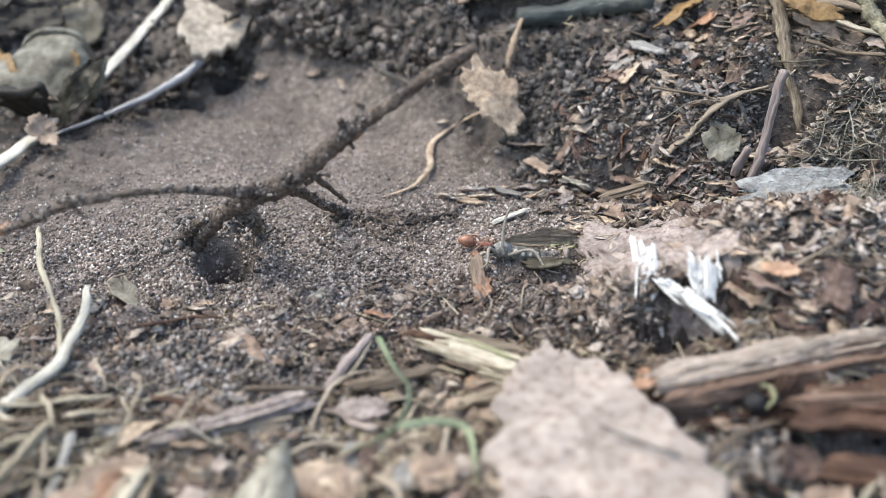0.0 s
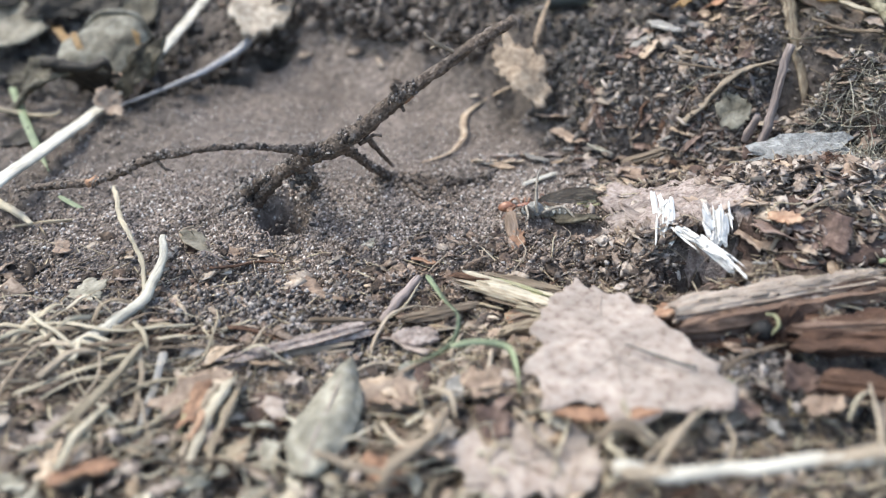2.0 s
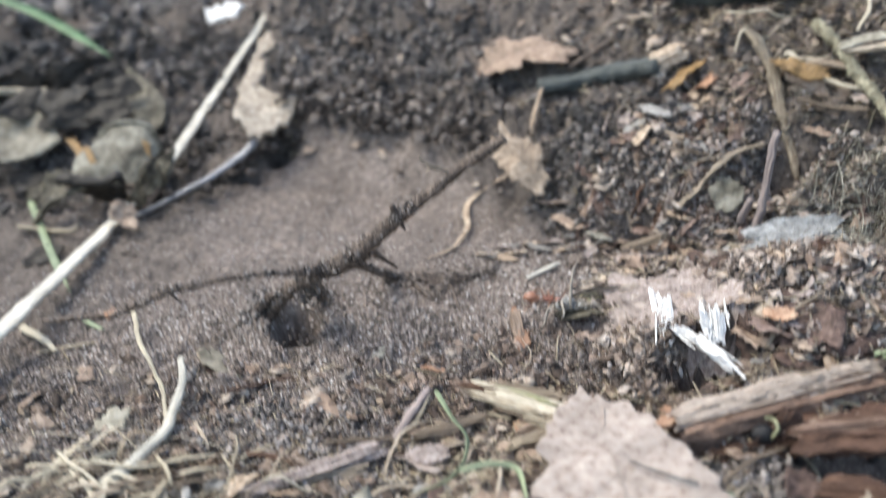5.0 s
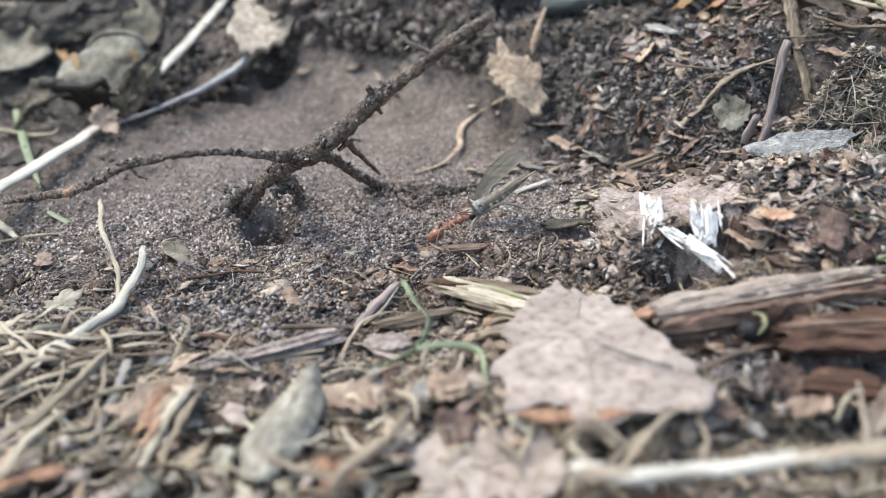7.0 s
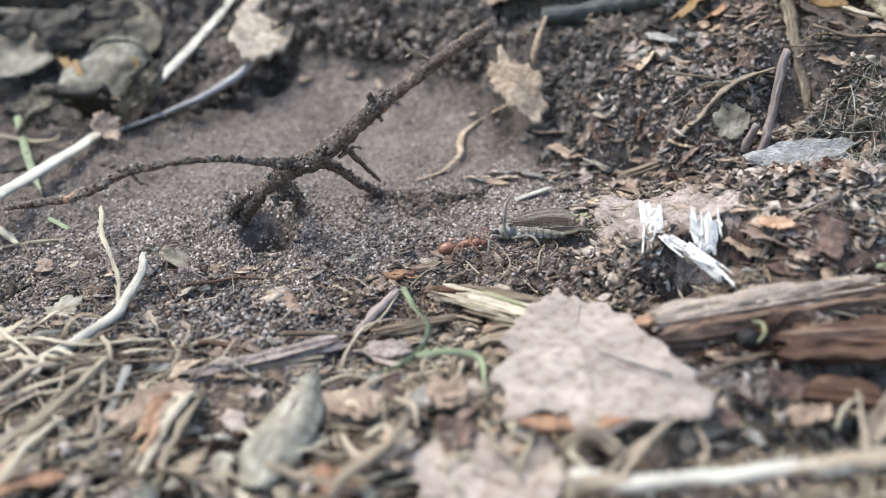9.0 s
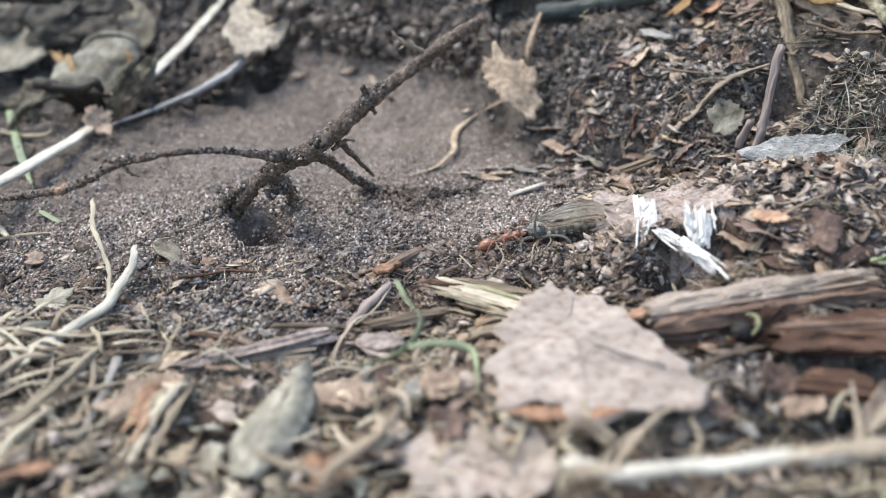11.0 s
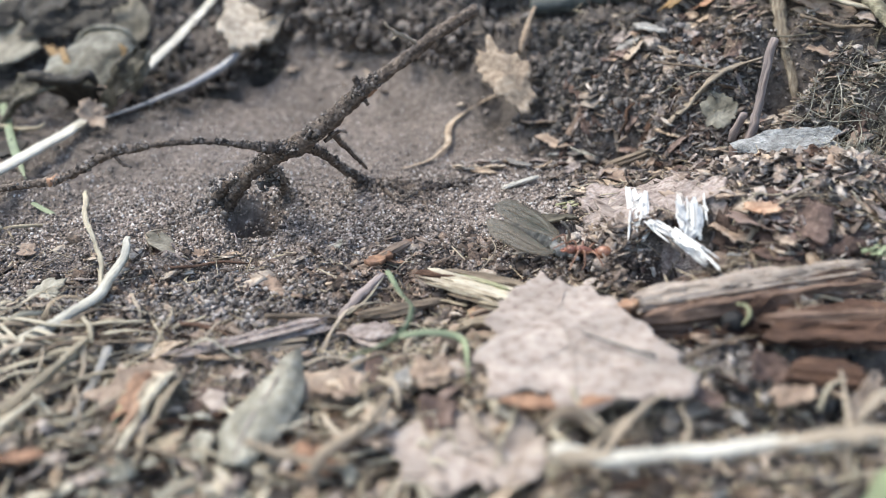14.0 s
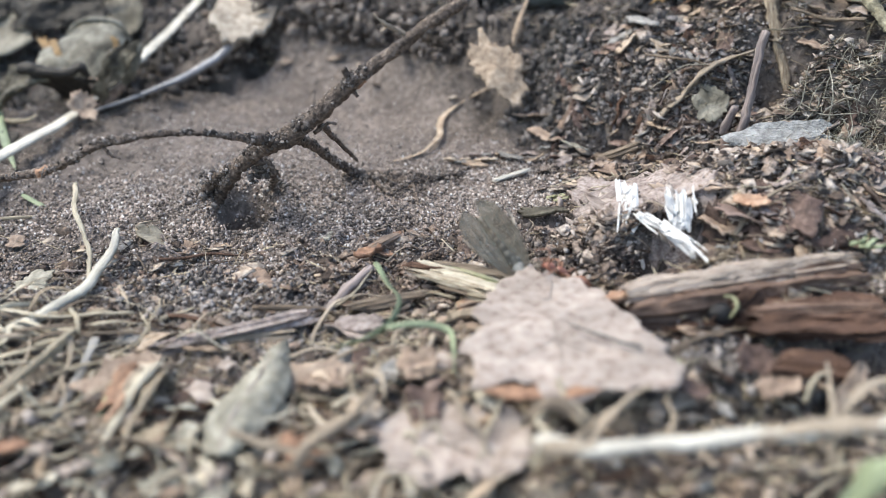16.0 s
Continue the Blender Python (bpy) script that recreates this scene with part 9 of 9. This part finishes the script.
    for s in (-1, 1):
        for root, knees in (((0.7, 0.5 * s, -0.7), [(2.2, 1.6 * s, -0.4), (2.6, 2.5 * s, -2.4), (3.4, 2.9 * s, -3.2)]), ((0.0, 0.6 * s, -0.8), [(0.5, 1.6 * s, 1.2), (0.2, 2.2 * s, 4.2), (-0.6, 2.3 * s, 5.6)] if s > 0 else [(0.9, -2.6, 0.2), (0.3, -3.6, -2.0), (0.0, -4.4, -2.6)]), ((-0.6, 0.55 * s, -0.75), [(-3.2, 2.0 * s, -0.2), (-5.0, 2.8 * s, -2.6), (-6.8, 3.1 * s, -3.0)])):
            leg_at("leg", root, knees, [0.24, 0.21, 0.15, 0.09], M_FLYLEG, fly)
    return fly, wings


ANT, ANT_LEGS = build_ant()
FLY, FLY_WINGS = build_fly()
FLY.scale = (1.22, 1.22, 1.22)
ANT.scale = (1.08, 1.08, 1.08)


def build_sliver():
    ob = thing("wood_sliver", "small grey-brown wood sliver with orange torn ends", "wood sliver")
    v, f, uv = chunk_data(6.8, 1.9, 1.4, seed=5, split=0.3)
    part("shaft", mesh_of("shaft", v, f, M_SLIVER, uv, False), ob)
    v, f, uv = flake_data(4.2, 2.8, 0.7, 0.4, 0.35, 6)
    part("torn_end", mesh_of("torn_end", v + np.array((-4.0, -0.2, 0.1)), f, M_ORANGE, uv), ob, "orange torn bark end")
    v, f, uv = flake_data(1.4, 1.1, 0.4, 0.3, 0.3, 8)
    part("torn_end", mesh_of("torn_end", v + np.array((3.8, 0.1, 0.2)), f, M_ORANGE, uv), ob, "orange torn bark end")
    return ob


SLIVER = build_sliver()
# ---- what moves ----
def motions():
    walk(ANT, [(t, pose(x * MM, y * MM, z * MM, rx, ry, rz)) for t, x, y, z, rx, ry, rz in [
        (0.0, 5.07, 132.40, -0.42, 0.0, 17.2, 0.0),
        (3.5, 6.89, 128.80, 0.39, 0.0, -7.1, 0.0),
        (4.0, 4.79, 133.80, -0.29, 0.0, 10.0, 0.0),
        (4.5, 4.64, 129.70, -0.49, 0.0, 10.2, 0.0),
        (5.2, 10.98, 131.80, 0.15, 0.0, 14.4, 0.0),
        (7.3, -3.65, 121.30, 1.76, 0.0, -35.2, 0.0),
        (7.5, -2.48, 123.30, 1.53, 0.0, -21.8, 0.0),
        (7.7, -1.39, 126.20, 1.19, 0.0, -4.2, 0.0),
        (8.0, -1.20, 123.20, 0.19, 0.0, -5.8, 0.0),
        (8.5, -0.56, 118.80, 0.76, 0.0, -16.9, 0.0),
        (9.0, -1.17, 120.80, 0.19, 0.0, -12.3, 0.0),
        (9.2, -0.83, 120.10, 0.34, 0.0, -12.0, 0.0),
        (11.3, 10.66, 118.90, 1.43, 0.0, -21.4, 0.0),
        (11.5, 13.85, 119.50, 1.64, 0.0, -11.3, 0.0),
        (12.0, 14.48, 121.00, 0.65, 0.0, 0.9, 0.0),
        (12.1, 16.39, 124.76, 1.11, 0.0, 2.5, -12.5),
        (12.3, 17.50, 126.73, 1.40, 0.0, -0.0, -40.6),
        (12.5, 19.91, 125.91, 1.84, 0.0, -3.4, -94.6),
        (12.6, 21.03, 123.62, 2.36, 0.0, 1.3, -110.6),
        (12.7, 21.07, 120.49, 3.17, 0.0, 5.0, -144.5),
        (13.0, 19.66, 114.00, 3.54, 0.0, 14.0, 180.0),
        (13.5, 18.59, 109.20, 2.84, 0.0, 13.2, 180.0),
        (14.0, 19.69, 107.40, 3.49, 0.0, -6.0, 180.0),
        (14.5, 17.27, 105.90, 3.85, 0.0, -24.0, 180.0),
        (15.0, 16.92, 105.00, 3.49, 0.0, -22.3, 180.0),
        (15.1, 16.84, 104.10, 3.36, 0.0, -31.3, 180.0),
        (15.2, 17.15, 104.70, 3.31, 0.0, -31.2, 180.0),
        (15.3, 17.24, 104.40, 3.32, 0.0, -35.8, 180.0),
        (15.4, 15.83, 102.20, 3.85, 0.0, -45.0, 180.0),
        (15.5, 16.07, 99.60, 3.40, 0.0, -16.3, 180.0),
        (15.6, 18.05, 98.50, 4.71, 0.0, -35.3, 180.0),
        (15.7, 17.14, 97.90, 4.32, 0.0, -31.5, 180.0),
        (15.8, 17.27, 98.20, 4.88, 0.0, -32.4, 180.0),
        (16.0, 16.77, 96.90, 4.15, 0.0, -30.2, 180.0),
    ]])
    walk(FLY, [(t, pose(x * MM, y * MM, z * MM, rx, ry, rz)) for t, x, y, z, rx, ry, rz in [
        (0.0, 8.80, 128.20, 2.50, 40.4, -9.9, -172.9),
        (3.5, 9.40, 127.10, 2.40, 50.7, -15.7, -158.5),
        (4.0, 9.90, 128.40, 2.50, 40.3, -12.2, -173.1),
        (4.5, 9.10, 127.20, 2.40, 49.1, -25.6, -157.1),
        (5.2, 15.10, 126.60, 3.30, 40.0, -19.7, -159.0),
        (7.3, 0.80, 128.40, 3.80, -22.3, 35.0, -172.7),
        (7.5, 3.70, 126.00, 4.70, -19.5, 12.9, -174.5),
        (7.6, 6.30, 124.30, 3.90, 4.0, -4.7, 180.0),
        (8.0, 5.60, 122.10, 3.30, 30.0, -6.0, 174.3),
        (8.5, 6.10, 122.80, 2.70, 24.0, 7.1, 180.0),
        (8.6, 5.90, 123.60, 3.10, 14.0, 30.6, 180.0),
        (8.7, 5.90, 124.60, 2.80, 14.0, 30.8, 180.0),
        (8.8, 6.70, 123.20, 3.00, 20.0, 11.2, 180.0),
        (9.0, 6.10, 123.50, 2.80, 14.0, -1.5, 180.0),
        (9.2, 6.20, 123.30, 2.80, 14.0, -0.5, 180.0),
        (11.3, 14.90, 119.00, 3.90, -19.0, 6.7, -170.4),
        (11.5, 18.80, 117.50, 4.80, -47.8, 37.5, -171.5),
        (12.0, 19.20, 116.40, 4.80, -48.2, 39.6, -170.8),
        (12.2, 19.50, 116.60, 5.40, -42.6, 36.4, 144.5),
        (12.4, 20.30, 116.60, 5.80, -7.2, 28.7, 84.3),
        (12.5, 19.90, 116.70, 5.70, 13.5, 14.7, 51.9),
        (12.6, 20.00, 117.30, 5.10, 41.4, 9.8, 11.8),
        (12.8, 17.10, 117.70, 4.00, 64.5, 8.7, 0.0),
        (13.0, 15.10, 112.00, 3.70, 53.4, 6.0, 0.0),
        (13.5, 14.40, 107.10, 3.90, 51.6, 13.7, -24.0),
        (14.0, 15.80, 110.00, 4.10, 51.9, 18.2, -23.5),
        (14.5, 12.20, 112.90, 3.40, 51.5, 23.9, -27.8),
        (15.0, 11.60, 113.00, 3.20, 51.0, 23.9, -30.5),
        (15.1, 13.10, 109.40, 4.20, 52.2, 42.6, -35.1),
        (15.2, 14.00, 109.50, 4.70, 51.9, 37.2, -32.8),
        (15.3, 14.30, 112.20, 4.00, 51.4, 54.7, -45.7),
        (15.4, 13.40, 112.50, 3.60, 48.6, 59.8, -56.0),
        (15.5, 11.90, 105.00, 3.40, 52.1, 24.6, -25.2),
        (15.6, 12.70, 108.20, 4.00, 54.3, 53.2, -36.0),
        (15.7, 11.90, 108.00, 3.90, 54.1, 45.1, -29.7),
        (15.8, 12.10, 107.00, 3.90, 54.1, 42.9, -28.1),
        (16.0, 11.50, 98.60, 5.30, 55.3, 46.1, -26.3),
    ]])
    walk(SLIVER, [(t, pose(x * MM, y * MM, z * MM, rx, ry, rz)) for t, x, y, z, rx, ry, rz in [
        (0.0, 4.90, 123.10, 1.55, 0.0, -9.4, 94.4),
        (5.2, 4.90, 123.10, 1.55, 0.0, -9.4, 94.4),
        (7.3, -2.50, 118.80, 0.55, 0.0, -3.5, -5.6),
        (7.9, -2.85, 119.30, 0.65, 0.0, -5.5, -4.7),
        (8.0, -3.80, 119.70, 1.30, 0.0, 12.7, -18.4),
        (8.1, -3.20, 120.55, 2.00, 0.0, 25.1, -81.7),
        (8.2, -3.45, 117.55, 2.15, 0.0, 34.3, -46.9),
        (8.3, -4.85, 118.45, 1.70, 0.0, 25.8, -39.6),
        (8.4, -5.50, 117.90, 1.90, 0.0, 17.8, -45.0),
        (8.5, -6.40, 118.15, 1.65, 0.0, 16.0, -23.6),
        (8.7, -5.65, 113.35, 1.15, 0.0, 2.3, 16.5),
        (9.0, -6.75, 114.75, 0.75, 0.0, -0.7, 20.9),
        (9.2, -6.65, 114.05, 1.00, 0.0, -0.0, 24.0),
        (11.3, -9.35, 114.55, 1.55, 0.0, 4.7, 58.6),
        (16.0, -9.35, 114.55, 1.55, 0.0, 4.7, 58.6),
    ]])
    # wings fold over the back once the fly is turned round
    for s, wing in FLY_WINGS:
        spread, folded = wing_pose(s, 40, -7), wing_pose(s, 15, 1, 1.0 + 0.1 * s)
        half = wing_pose(s, 22, 2, 0.9 + 0.1 * s)
        walk(wing, [(0.0, spread), (9.2, spread), (11.3, half), (12.2, half), (12.7, folded), (16.0, folded)])
    # legs step while the ant pulls
    for n, leg in enumerate(ANT_LEGS):
        rows = []
        for k in range(65):
            t = k * 0.25
            swing = 14 * math.sin(2 * math.pi * t / 1.5 + (n % 2) * math.pi + n)
            rows.append((t, Matrix.Translation(leg.location) @ pose(0, 0, 0, 0, 0, swing)))
        walk(leg, rows)


motions()
